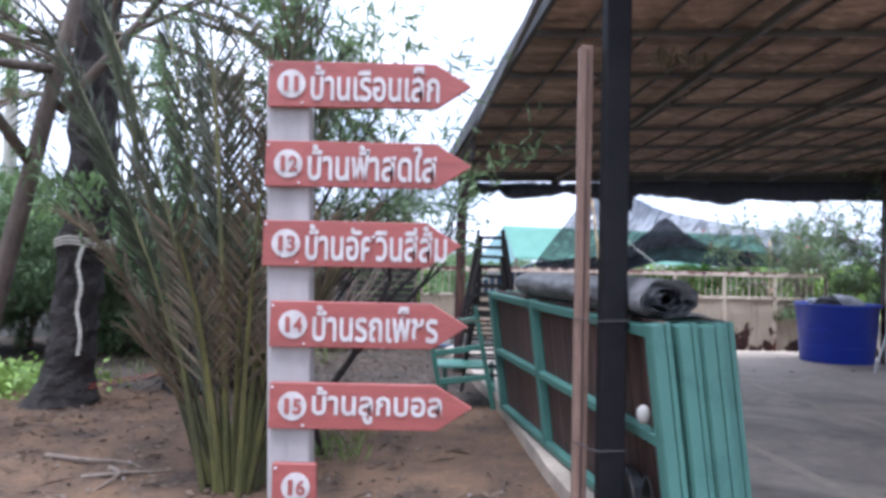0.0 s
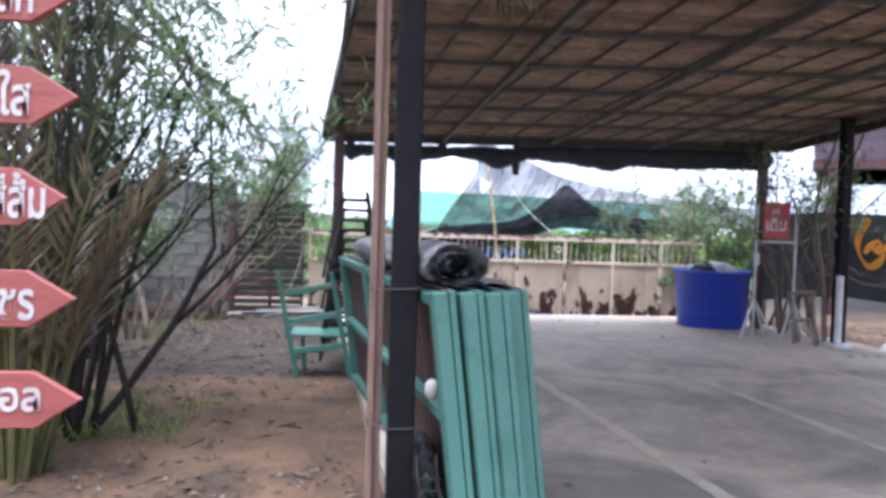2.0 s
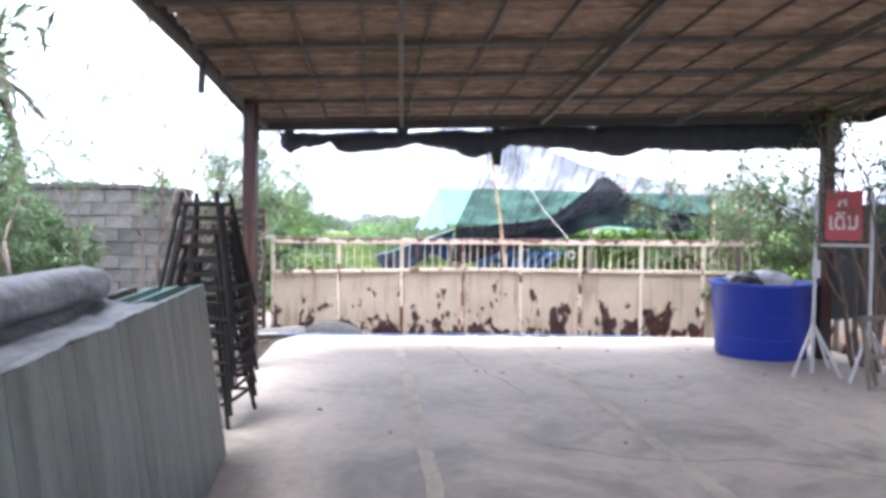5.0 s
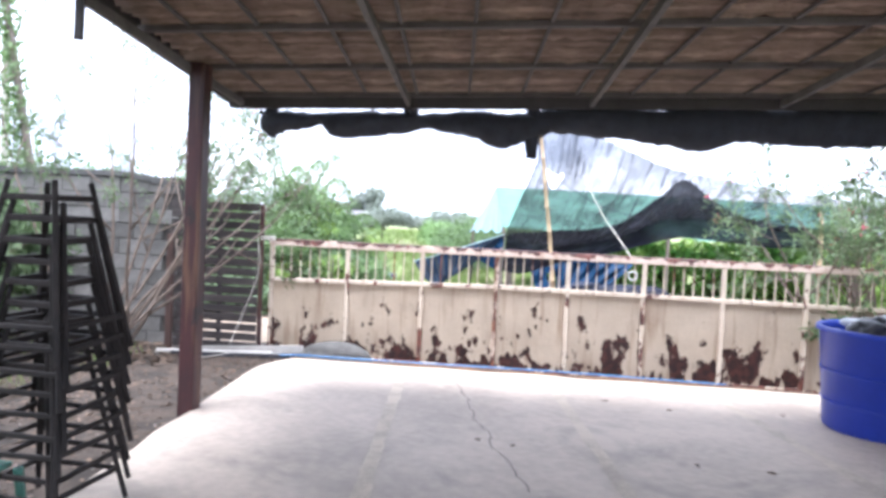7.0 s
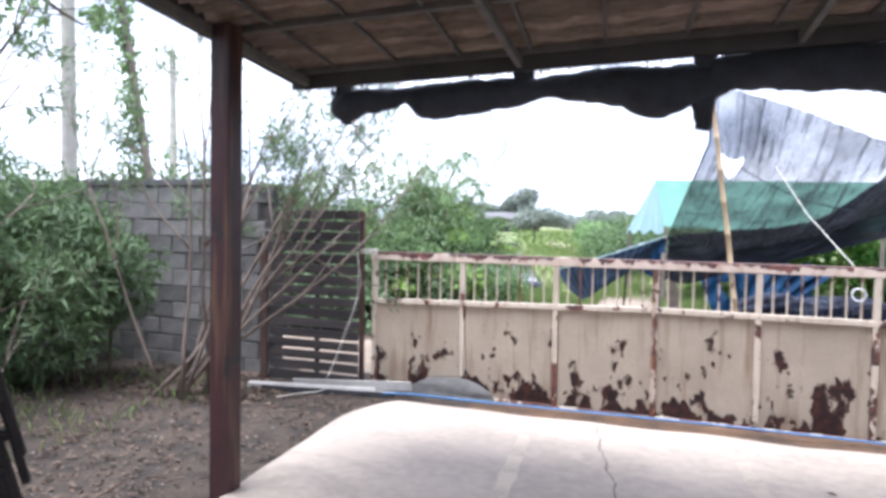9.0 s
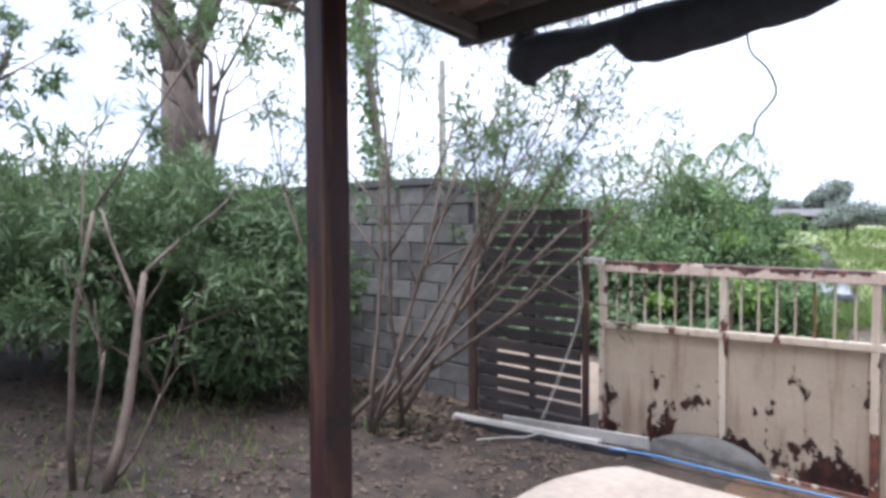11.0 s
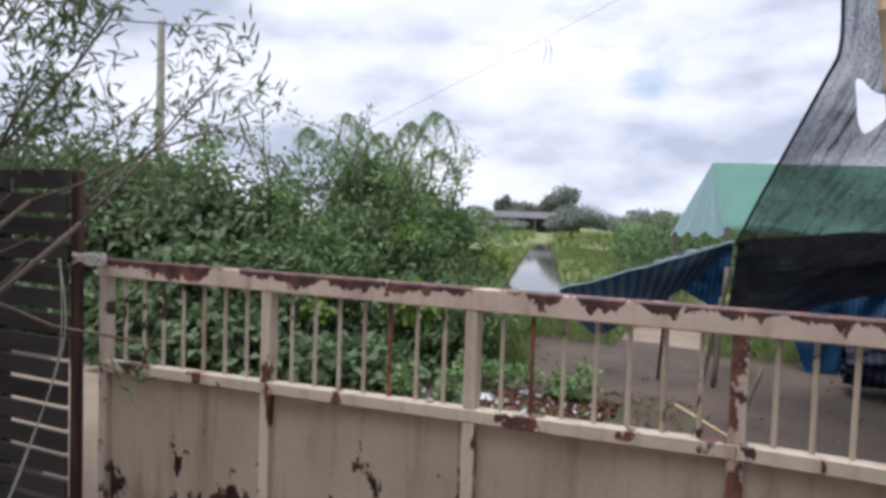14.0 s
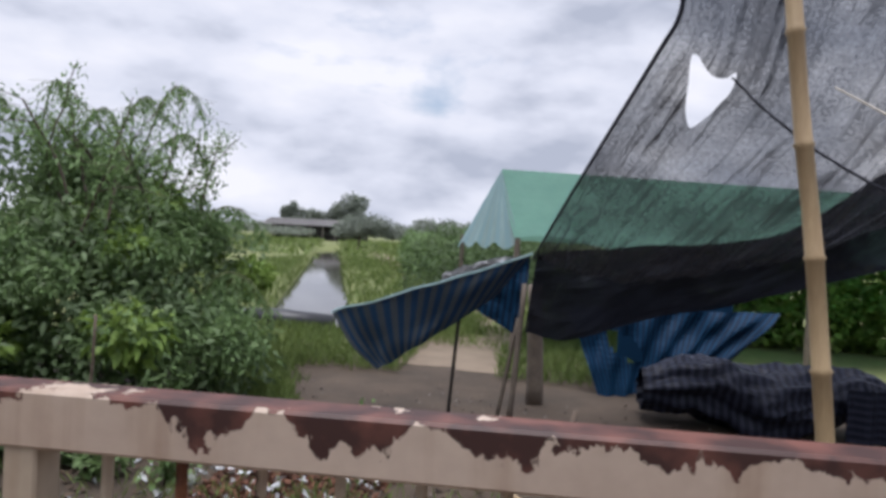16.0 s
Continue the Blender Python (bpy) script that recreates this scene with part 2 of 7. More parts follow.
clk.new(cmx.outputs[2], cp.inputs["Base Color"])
M["groove"] = mat("pale_mortar", (0.52, 0.44, 0.345), (0.36, 0.305, 0.245), 0.8, 3, 40, 0.4, lo=0.38, hi=0.55)
M["crack"] = mat("crack_dirt", (0.06, 0.05, 0.045), None, 0.95, 8, 60, 0.0)
M["black_steel"] = mat("black_paint", (0.006, 0.006, 0.008), (0.013, 0.012, 0.013), 0.75, 5, 60, 0.15, spec=0.15)
M["red_steel"] = peel_mat("dark_red_primer", (0.055, 0.016, 0.016), (0.028, 0.012, 0.013), (0.03, 0.018, 0.016), (0.02, 0.014, 0.014), 0.60, 0.3)
M["brown_wood"] = mat("weathered_board", (0.27, 0.17, 0.125), (0.14, 0.085, 0.065), 0.8, 5, 40, 0.5, mapping=(6, 6, 0.5))
M["grey_post"] = mat("grey_painted_timber", (0.36, 0.33, 0.32), (0.27, 0.25, 0.245), 0.65, 5, 60, 0.25, mapping=(4, 4, 0.6))
M["sign_red"] = mat("faded_red_board", (0.29, 0.072, 0.06), (0.2, 0.05, 0.043), 0.6, 5, 60, 0.3, mapping=(0.7, 4, 4))
M["white"] = mat("white_paint", (0.74, 0.72, 0.72), (0.58, 0.55, 0.55), 0.6, 12, 80, 0.1)
M["faded_white"] = mat("faded_white_paint", (0.50, 0.475, 0.465), (0.36, 0.32, 0.31), 0.75, 14, 90, 0.1)
M["plank_green"] = mat("worn_green_plank", (0.085, 0.16, 0.132), (0.05, 0.10, 0.082), 0.5, 4, 40, 0.3, mapping=(3, 3, 0.6), vary=0.25)
M["teal"] = mat("seafoam_gloss_paint", (0.068, 0.17, 0.138), (0.044, 0.118, 0.098), 0.6, 3, 40, 0.15, mapping=(2, 0.5, 2), vary=0.08, lo=0.3, hi=0.5)
M["teal_dark"] = mat("deep_green_paint", (0.06, 0.20, 0.15), (0.04, 0.12, 0.09), 0.5, 4, 50, 0.2)
M["dark_board"] = mat("dark_plank", (0.10, 0.052, 0.04), (0.05, 0.03, 0.026), 0.7, 4, 40, 0.35, mapping=(4, 4, 0.5), vary=0.3)
M["thatch"] = mat("grass_thatch", (0.47, 0.37, 0.305), (0.21, 0.165, 0.14), 0.95, 4.0, 40, 1.0, mapping=(1.0, 4, 4), vary=0.3, island=True)
M["rafter"] = mat("dark_rafter", (0.06, 0.055, 0.055), (0.034, 0.031, 0.031), 0.7, 4, 40, 0.3)
M["purlin"] = mat("grey_purlin", (0.13, 0.12, 0.118), (0.07, 0.065, 0.063), 0.7, 4, 40, 0.3)
M["gate_sheet"] = peel_mat("peeling_cream_sheet", (0.56, 0.475, 0.37), (0.45, 0.375, 0.29), (0.10, 0.035, 0.026), (0.035, 0.018, 0.016), 0.66, 0.6, 3.6, (-0.08, 0.8, 0.455, 0.645))
M["gate_bar"] = peel_mat("peeling_cream_bar", (0.53, 0.45, 0.35), (0.42, 0.345, 0.265), (0.15, 0.05, 0.032), (0.05, 0.022, 0.018), 0.56, 0.4, 7.0)
M["gate_rusty"] = peel_mat("rusted_through_bar", (0.55, 0.45, 0.36), (0.42, 0.33, 0.26), (0.21, 0.085, 0.042), (0.07, 0.028, 0.02), 0.50, 0.2, 12.0)
M["gate_rail"] = peel_mat("rusted_cream_rail", (0.58, 0.47, 0.38), (0.46, 0.36, 0.29), (0.17, 0.065, 0.048), (0.05, 0.02, 0.017), 0.5, 0.2, 7.0, (1.285, 1.362, 0.66, 0.40))
M["rust"] = mat("orange_brown_rust", (0.24, 0.095, 0.045), (0.085, 0.032, 0.022), 0.85, 9, 50, 0.5, lo=0.42, hi=0.6)
M["slat"] = mat("grey_weathered_slat", (0.06, 0.048, 0.044), (0.033, 0.027, 0.026), 0.8, 4, 40, 0.4, mapping=(0.5, 5, 5), vary=0.3)
M["block"] = mat("concrete_block", (0.19, 0.18, 0.167), (0.095, 0.09, 0.083), 0.92, 5, 70, 0.9, vary=0.3)
# dirty mortar, darkened further for the shadow in the recessed joints
M["joint"] = mat("shaded_dirty_joint", (0.07, 0.064, 0.057), (0.03, 0.027, 0.024), 0.95, 8, 70, 0.8)
M["mortar"] = mat("block_mortar", (0.115, 0.112, 0.108), (0.075, 0.073, 0.07), 0.95, 8, 70, 0.6)
M["tub"] = mat("blue_plastic", (0.025, 0.055, 0.42), (0.02, 0.045, 0.34), 0.38, 3, 40, 0.05)
M["plastic_grey"] = mat("grey_plastic_sheet", (0.58, 0.585, 0.61), (0.36, 0.365, 0.39), 0.45, 6, 50, 0.4)
M["roll_sheet"] = mat("grey_foil", (0.40, 0.39, 0.39), (0.16, 0.16, 0.165), 0.36, 5, 26, 0.9, depth=0.03, lo=0.36, hi=0.6)
M["roll_inside"] = mat("black_white_foil", (0.50, 0.51, 0.53), (0.018, 0.019, 0.024), 0.33, 6, 20, 0.8, depth=0.03, lo=0.44, hi=0.52)
M["grey_rafter"] = mat("bare_grey_rafter", (0.17, 0.16, 0.155), (0.085, 0.08, 0.078), 0.7, 4, 40, 0.3)
M["weathered_plank"] = mat("weathered_green_grey_plank", (0.115, 0.135, 0.12), (0.058, 0.062, 0.056), 0.42, 4, 40, 0.3, mapping=(3, 3, 0.5), vary=0.3)
M["red_cord"] = mat("red_cord", (0.42, 0.07, 0.035), None, 0.7, 8, 40, 0.0)
M["plastic_black"] = mat("black_plastic_sheet", (0.02, 0.021, 0.026), (0.045, 0.047, 0.055), 0.4, 6, 50, 0.4)
M["chair_steel"] = mat("dull_black_tube", (0.014, 0.013, 0.013), (0.034, 0.028, 0.025), 0.75, 6, 50, 0.2, spec=0.25)
M["white_steel"] = mat("chalky_white_tube", (0.62, 0.62, 0.63), (0.44, 0.43, 0.42), 0.5, 8, 50, 0.1)
M["sign_plate"] = mat("red_sign_plate", (0.52, 0.07, 0.075), (0.42, 0.055, 0.06), 0.4, 3, 40, 0.05)
M["banner"] = mat("dark_grey_banner", (0.09, 0.10, 0.105), (0.062, 0.07, 0.075), 0.75, 2, 50, 0.15)
M["orange"] = mat("orange_print", (0.72, 0.30, 0.025), (0.6, 0.24, 0.02), 0.6, 4, 40, 0.05)
M["pale_print"] = mat("pale_print", (0.55, 0.58, 0.57), (0.42, 0.45, 0.45), 0.6, 6, 40, 0.05)
M["purple"] = mat("purple_cladding", (0.135, 0.09, 0.115), (0.095, 0.064, 0.082), 0.6, 3, 40, 0.15, vary=0.12)
M["dark_red_wood"] = mat("dark_red_timber", (0.10, 0.035, 0.045), (0.06, 0.024, 0.03), 0.6, 4, 40, 0.2)
M["net"] = net_mat("grey_shade_net", (0.10, 0.115, 0.15), 0.68, 0.18)
M["net_dense"] = net_mat("black_shade_net", (0.034, 0.039, 0.06), 0.97, 0.06)
M["net_roll"] = mat("rolled_black_net", (0.02, 0.023, 0.03), (0.035, 0.04, 0.052), 0.85, 7, 60, 0.6)
M["green_tarp"] = leaf_mat("green_tarpaulin", (0.27, 0.50, 0.41), (0.22, 0.42, 0.35), 0.02, 0.3)
M["pale_tarp"] = stripe_mat("pale_blue_tarpaulin", (0.44, 0.60, 0.63), (0.33, 0.50, 0.56), 0.10, "X", 0.45, 0.4)
M["stripe"] = stripe_mat("striped_tarpaulin", (0.085, 0.10, 0.115), (0.02, 0.052, 0.11), 0.06, "X", 0.6)
M["blue_tarp"] = stripe_mat("blue_tarpaulin", (0.005, 0.042, 0.10), (0.003, 0.014, 0.038), 0.028, "X", 0.6)
M["navy"] = stripe_mat("navy_striped_cloth", (0.012, 0.014, 0.026), (0.027, 0.031, 0.05), 0.035, "Y")
M["bamboo"] = mat("yellow_bamboo", (0.46, 0.345, 0.20), (0.32, 0.225, 0.125), 0.5, 3, 40, 0.2, mapping=(5, 5, 0.6))
M["pole_wood"] = mat("grey_pole", (0.20, 0.165, 0.13), (0.11, 0.09, 0.075), 0.85, 6, 40, 0.5)
M["bark"] = mat("tree_bark", (0.15, 0.115, 0.09), (0.065, 0.05, 0.042), 0.92, 7, 50, 0.9, mapping=(2, 2, 0.6), depth=0.02)
M["bark_dark"] = mat("palm_bark", (0.042, 0.034, 0.03), (0.013, 0.011, 0.01), 0.97, 12, 45, 1.0, depth=0.06)
M["bark_pale"] = mat("pale_stem", (0.185, 0.14, 0.108), (0.10, 0.076, 0.06), 0.85, 8, 50, 0.5)
M["leaf"] = leaf_mat("green_leaf", (0.206, 0.306, 0.119), (0.131, 0.225, 0.081))
# distance haze put into the leaf colour: paler and greyer than near leaves
M["leaf_hazed"] = leaf_mat("hazed_leaf", (0.26, 0.29, 0.24), (0.20, 0.235, 0.195))
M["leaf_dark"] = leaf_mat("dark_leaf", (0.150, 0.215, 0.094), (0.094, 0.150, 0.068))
M["leaf_grey"] = leaf_mat("oleander_leaf", (0.163, 0.225, 0.106), (0.106, 0.163, 0.077))
M["leaf_bright"] = leaf_mat("bright_leaf", (0.26, 0.37, 0.085), (0.17, 0.27, 0.06))
M["palm_leaf"] = leaf_mat("palm_leaflet", (0.115, 0.125, 0.08), (0.06, 0.068, 0.045))
M["palm_dry"] = leaf_mat("dry_palm_leaflet", (0.21, 0.165, 0.105), (0.10, 0.076, 0.05))
M["stalk"] = mat("green_yellow_stalk", (0.13, 0.12, 0.036), (0.035, 0.04, 0.016), 0.55, 3, 40, 0.3, vary=0.45)
M["leaf_stem"] = mat("green_shoot", (0.12, 0.14, 0.05), (0.07, 0.09, 0.035), 0.7, 6, 40, 0.1)
M["litter"] = mat("dead_leaf", (0.14, 0.095, 0.065), (0.05, 0.035, 0.024), 0.9, 4, 40, 0.2, vary=0.5, island=True)
M["pebble"] = mat("pebble", (0.19, 0.165, 0.145), (0.12, 0.10, 0.09), 0.9, 8, 60, 0.3, vary=0.4, island=True)
M["flower"] = leaf_mat("pink_flower", (0.55, 0.06, 0.14), (0.42, 0.04, 0.10))
M["grass"] = leaf_mat("grass_blade", (0.19, 0.25, 0.07), (0.12, 0.18, 0.05))
M["mud"] = mat("dark_mud", (0.095, 0.068, 0.048), (0.04, 0.03, 0.022), 0.9, 1.2, 40, 0.6, depth=0.02)
# leaf mould soil, with the shade of hedge and roof darkened into its colour
M["shaded_leaf_soil"] = mat("shaded_leaf_mould", (0.058, 0.041, 0.029), (0.019, 0.014, 0.01), 0.95, 3.5, 40, 1.0, depth=0.05, lo=0.4, hi=0.6)
M["field"] = mat("crop_field", (0.21, 0.23, 0.085), (0.13, 0.155, 0.06), 0.95, 0.5, 8, 0.8, mapping=(1.5, 0.3, 1))
M["rope"] = mat("pale_rope", (0.55, 0.52, 0.46), (0.4, 0.37, 0.32), 0.85, 20, 90, 0.4)
M["hose"] = mat("blue_hose", (0.06, 0.20, 0.42), (0.05, 0.16, 0.34), 0.4, 6, 40, 0.05)
M["cement_board"] = mat("white_cement_board", (0.42, 0.40, 0.365), (0.27, 0.25, 0.225), 0.8, 4, 50, 0.2)
M["far_wall"] = mat("faded_plaster", (0.16, 0.14, 0.125), (0.11, 0.10, 0.09), 0.9, 2, 20, 0.1)
M["tin"] = mat("grey_tin_roof", (0.30, 0.29, 0.29), (0.2, 0.19, 0.19), 0.6, 2, 20, 0.1)
M["shed_shade"] = mat("shaded_interior", (0.03, 0.028, 0.028), None, 0.9, 4, 20, 0.0)
M["brick_soil"] = mat("red_brown_rubble", (0.20, 0.088, 0.052), (0.08, 0.042, 0.03), 0.95, 6, 40, 0.8, vary=0.4, island=True)
M["scrap"] = mat("white_plastic_scrap", (0.62, 0.64, 0.66), (0.42, 0.44, 0.46), 0.5, 8, 50, 0.3, vary=0.3, island=True)
M["sand"] = mat("pale_sand", (0.27, 0.21, 0.155), (0.18, 0.138, 0.10), 0.95, 1.5, 40, 0.5)
w = bpy.data.materials.new("canal_water")
w.use_nodes = True
w.node_tree.nodes["Principled BSDF"].inputs["Base Color"].default_value = (0.06, 0.055, 0.045, 1)
w.node_tree.nodes["Principled BSDF"].inputs["Roughness"].default_value = 0.06
wb, wnz = w.node_tree.nodes.new("ShaderNodeBump"), w.node_tree.nodes.new("ShaderNodeTexNoise")
wnz.inputs["Scale"].default_value, wb.inputs["Strength"].default_value, wb.inputs["Distance"].default_value = 3.0, 0.05, 0.02
w.node_tree.links.new(wnz.outputs["Fac"], wb.inputs["Height"])
w.node_tree.links.new(wb.outputs[0], w.node_tree.nodes["Principled BSDF"].inputs["Normal"])
M["water"] = w


# ---- building helpers ----
def finish(bm, name, material, smooth=False):
    me = bpy.data.meshes.new(name)
    bmesh.ops.recalc_face_normals(bm, faces=bm.faces)
    bm.to_mesh(me)
    bm.free()
    me.materials.append(M[material])
    if smooth:
        me.shade_smooth()
    return me


def thing(name, loc=(0, 0, 0), label="", category="", group="", kind=""):
    """A thing made of parts: an Empty at its base."""
    ob = new(name)
    ob.empty_display_size = 0.1
    ob.matrix_basis = Matrix.Translation(loc)
    return tagged(ob, label, category, group, kind)


def part(name, bm, material, parent=None, label="", smooth=False):
    """One mesh under a thing or a part; its vertices are given in the world."""
    me = bm if isinstance(bm, bpy.types.Mesh) else finish(bm, name, material, smooth)
    ob = new(name, me)
    if parent:
        ob.parent = parent
        top = parent.parent or parent
        ob.matrix_parent_inverse = top.matrix_basis.inverted() if parent.parent is None else Matrix.Identity(4)
    if label:
        ob["label"] = label
    return ob


def solid(name, bm, material, label="", category="", kind="", group="", smooth=False):
    """A thing or a piece of the setting that is one mesh."""
    return tagged(part(name, bm, material, None, "", smooth), label, category, group, kind)


def box(bm, a, b, bevel=0.0):
    """A box between two corners, its edges rounded by bevel."""
    (x0, y0, z0), (x1, y1, z1) = a, b
    vs = [bm.verts.new((x, y, z)) for x in (x0, x1) for y in (y0, y1) for z in (z0, z1)]
    fs = [bm.faces.new([vs[i] for i in q]) for q in ((0, 1, 3, 2), (4, 6, 7, 5), (0, 4, 5, 1), (2, 3, 7, 6), (0, 2, 6, 4), (1, 5, 7, 3))]
    if bevel:
        bmesh.ops.bevel(bm, geom=list({e for f in fs for e in f.edges}), offset=bevel, segments=1, affect="EDGES")
    return bm


def beam(bm, p, q, w, h, up=(0, 0, 1), bevel=0.0):
    """A bar from p to q of width w and height h (along up)."""
    p, q = Vector(p), Vector(q)
    d = (q - p).normalized()
    s = d.cross(Vector(up)).normalized()
    u = s.cross(d).normalized()
    vs = [bm.verts.new(o + s * (w / 2 * i) + u * (h / 2 * j)) for o in (p, q) for i in (-1, 1) for j in (-1, 1)]
    fs = [bm.faces.new([vs[i] for i in k]) for k in ((0, 1, 3, 2), (4, 6, 7, 5), (0, 4, 5, 1), (2, 3, 7, 6), (0, 2, 6, 4), (1, 5, 7, 3))]
    if bevel:
        bmesh.ops.bevel(bm, geom=list({e for f in fs for e in f.edges}), offset=bevel, segments=1, affect="EDGES")
    return bm


def tube(bm, pts, r, n=6, close=True):
    """A tube along points; r is one radius or one for each point."""
    pts = [Vector(p) for p in pts]
    rs = r if isinstance(r, (list, tuple)) else [r] * len(pts)
    rings, side = [], None
    for i, p in enumerate(pts):
        d = (pts[min(i + 1, len(pts) - 1)] - pts[max(i - 1, 0)]).normalized()
        side = (side - d * side.dot(d)) if side else d.orthogonal()
        side = side.normalized() if side.length > 1e-6 else d.orthogonal().normalized()
        up = d.cross(side)
        rings.append([bm.verts.new(p + (side * math.cos(2 * math.pi * k / n) + up * math.sin(2 * math.pi * k / n)) * rs[i]) for k in range(n)])
    for a, b in zip(rings, rings[1:]):
        for k in range(n):
            bm.faces.new((a[k], a[(k + 1) % n], b[(k + 1) % n], b[k]))
    if close:
        bm.faces.new(rings[0][::-1]), bm.faces.new(rings[-1])
    return bm


def lathe(bm, c, profile, n=32):
    """A turned shape round the upright line through c; profile of (radius, z)."""
    rings = [[bm.verts.new((c[0] + r * math.cos(2 * math.pi * k / n), c[1] + r * math.sin(2 * math.pi * k / n), z)) for k in range(n)] for r, z in profile]
    for a, b in zip(rings, rings[1:]):
        for k in range(n):
            bm.faces.new((a[k], a[(k + 1) % n], b[(k + 1) % n], b[k]))
    return bm


def sheet(bm, f, nu, nv, uv=None):
    """A grid over u, v in 0..1 by the function f; uv: metres along u and v for the material's map."""
    g = [[bm.verts.new(f(i / nu, j / nv)) for j in range(nv + 1)] for i in range(nu + 1)]
    lay = bm.loops.layers.uv.new("UVMap") if uv and not bm.loops.layers.uv else (bm.loops.layers.uv[0] if uv else None)
    for i in range(nu):
        for j in range(nv):
            fc = bm.faces.new((g[i][j], g[i + 1][j], g[i + 1][j + 1], g[i][j + 1]))
            if lay:
                for lp, (a, b) in zip(fc.loops, ((i, j), (i + 1, j), (i + 1, j + 1), (i, j + 1))):
                    lp[lay].uv = (a / nu * uv[0], b / nv * uv[1])
    return bm


def thick(bm, d):
    """Gives a sheet a thickness of d metres."""
    bmesh.ops.solidify(bm, geom=list(bm.faces), thickness=d)
    return bm


def curve(points, u):
    """A smooth point along a row of points at u in 0..1."""
    n = len(points) - 1
    t = min(u * n, n - 1e-6)
    i = int(t)
    f = t - i
    a, b, c, d = (Vector(points[max(0, min(n, k))]) for k in (i - 1, i, i + 1, i + 2))
    return 0.5 * ((2 * b) + (c - a) * f + (2 * a - 5 * b + 4 * c - d) * f * f + (3 * b - a - 3 * c + d) * f ** 3)


def wob(x, y, z=0.0, s=1.0):
    return noise.noise(Vector((x * s, y * s, z * s)))


def leaf_mesh(name, P, D, N, L, W, material, fold=0.25):
    """Many leaves in one mesh: base points P, directions D, normals N, lengths L, widths W; each leaf is folded along its rib."""
    P, D, N = (np.asarray(a, float) for a in (P, D, N))
    L, W = np.asarray(L, float)[:, None], np.asarray(W, float)[:, None]
    D /= np.linalg.norm(D, axis=1)[:, None] + 1e-9
    S = np.cross(D, N)
    S /= np.linalg.norm(S, axis=1)[:, None] + 1e-9
    U = np.cross(S, D)
    mid = P + D * L * 0.45
    V = np.stack([P, mid + S * W / 2 + U * W * fold, P + D * L - U * L * 0.08, mid - S * W / 2 + U * W * fold], 1).reshape(-1, 3)
    n = len(P)
    F = (np.arange(n)[:, None, None] * 4 + np.array([[0, 1, 2], [0, 2, 3]])[None]).reshape(-1, 3)
    me = bpy.data.meshes.new(name)
    me.vertices.add(len(V))
    me.vertices.foreach_set("co", V.ravel())
    me.loops.add(F.size)
    me.loops.foreach_set("vertex_index", F.ravel().astype(np.int32))
    me.polygons.add(len(F))
    me.polygons.foreach_set("loop_start", np.arange(0, F.size, 3, dtype=np.int32))
    me.update(calc_edges=True)
    me.materials.append(M[material])
    return me


def merged(meshes, name):
    """Joins several meshes, with their materials, into one."""
    bm = bmesh.new()
    mats = []
    for me in meshes:
        k = len(bm.faces)
        bm.from_mesh(me)
        bm.faces.ensure_lookup_table()
        mats.append(me.materials[0])
        for f in bm.faces[k:]:
            f.material_index = len(mats) - 1
        bpy.data.meshes.remove(me)
    out = bpy.data.meshes.new(name)
    bm.to_mesh(out)
    bm.free()
    for m in mats:
        out.materials.append(m)
    return out


def unit(rng, n):
    v = rng.normal(size=(n, 3))
    return v / np.linalg.norm(v, axis=1)[:, None]


def grow(rng, p, d, length, r, level, out, bend=0.25, kids=3, spread=0.7, lift=0.15, steps=5, shrink=0.62):
    """Branches: a list of (points, radii, level)."""
    pts, rs = [Vector(p)], [r]
    d = Vector(d).normalized()
    for i in range(steps):
        d = (d + Vector(rng.normal(size=3)) * bend * 0.4 + Vector((0, 0, lift * 0.3))).normalized()
        pts.append(pts[-1] + d * (length / steps))
        rs.append(r * (1 - 0.45 * (i + 1) / steps))
    out.append((pts, rs, level))
    if level > 0:
        for k in range(kids):
            i = steps - (k % max(1, steps - 1)) if k else steps
            dd = (pts[i] - pts[i - 1]).normalized()
            nd = (dd + Vector(rng.normal(size=3)) * spread).normalized()
            grow(rng, pts[i], nd, length * shrink * rng.uniform(0.75, 1.2), rs[i] * 0.72, level - 1, out, bend, kids, spread, lift, max(3, steps - 1), shrink)
    return out


def limbs(branches, name, material, n=6):
    bm = bmesh.new()
    for pts, rs, lev in branches:
        tube(bm, pts, rs, n if lev > 1 else 4)
    return finish(bm, name, material, True)


def foliage(rng, branches, name, material, per, L, W, near=0.12, droop=0.2, levels=(0,), along=0.3):
    """Leaves on the thin branches."""
    P, D = [], []
    for pts, rs, lev in branches:
        if lev not in levels:
            continue
        for k in range(per):
            t = rng.uniform(along, 1) * (len(pts) - 1)
            i = min(int(t), len(pts) - 2)
            p = pts[i].lerp(pts[i + 1], t - i)
            d = (pts[i + 1] - pts[i]).normalized()
            P.append(np.array(p) + rng.normal(size=3) * near * 0.4)
            D.append(np.array(d) * 0.7 + rng.normal(size=3) * 0.6 - np.array((0, 0, droop)))
    n = len(P)
    N = unit(rng, n) * 0.6 + np.array((0, 0, 1.0))
    return leaf_mesh(name, P, D, N, L * rng.uniform(0.6, 1.25, n), W * rng.uniform(0.7, 1.2, n), material)


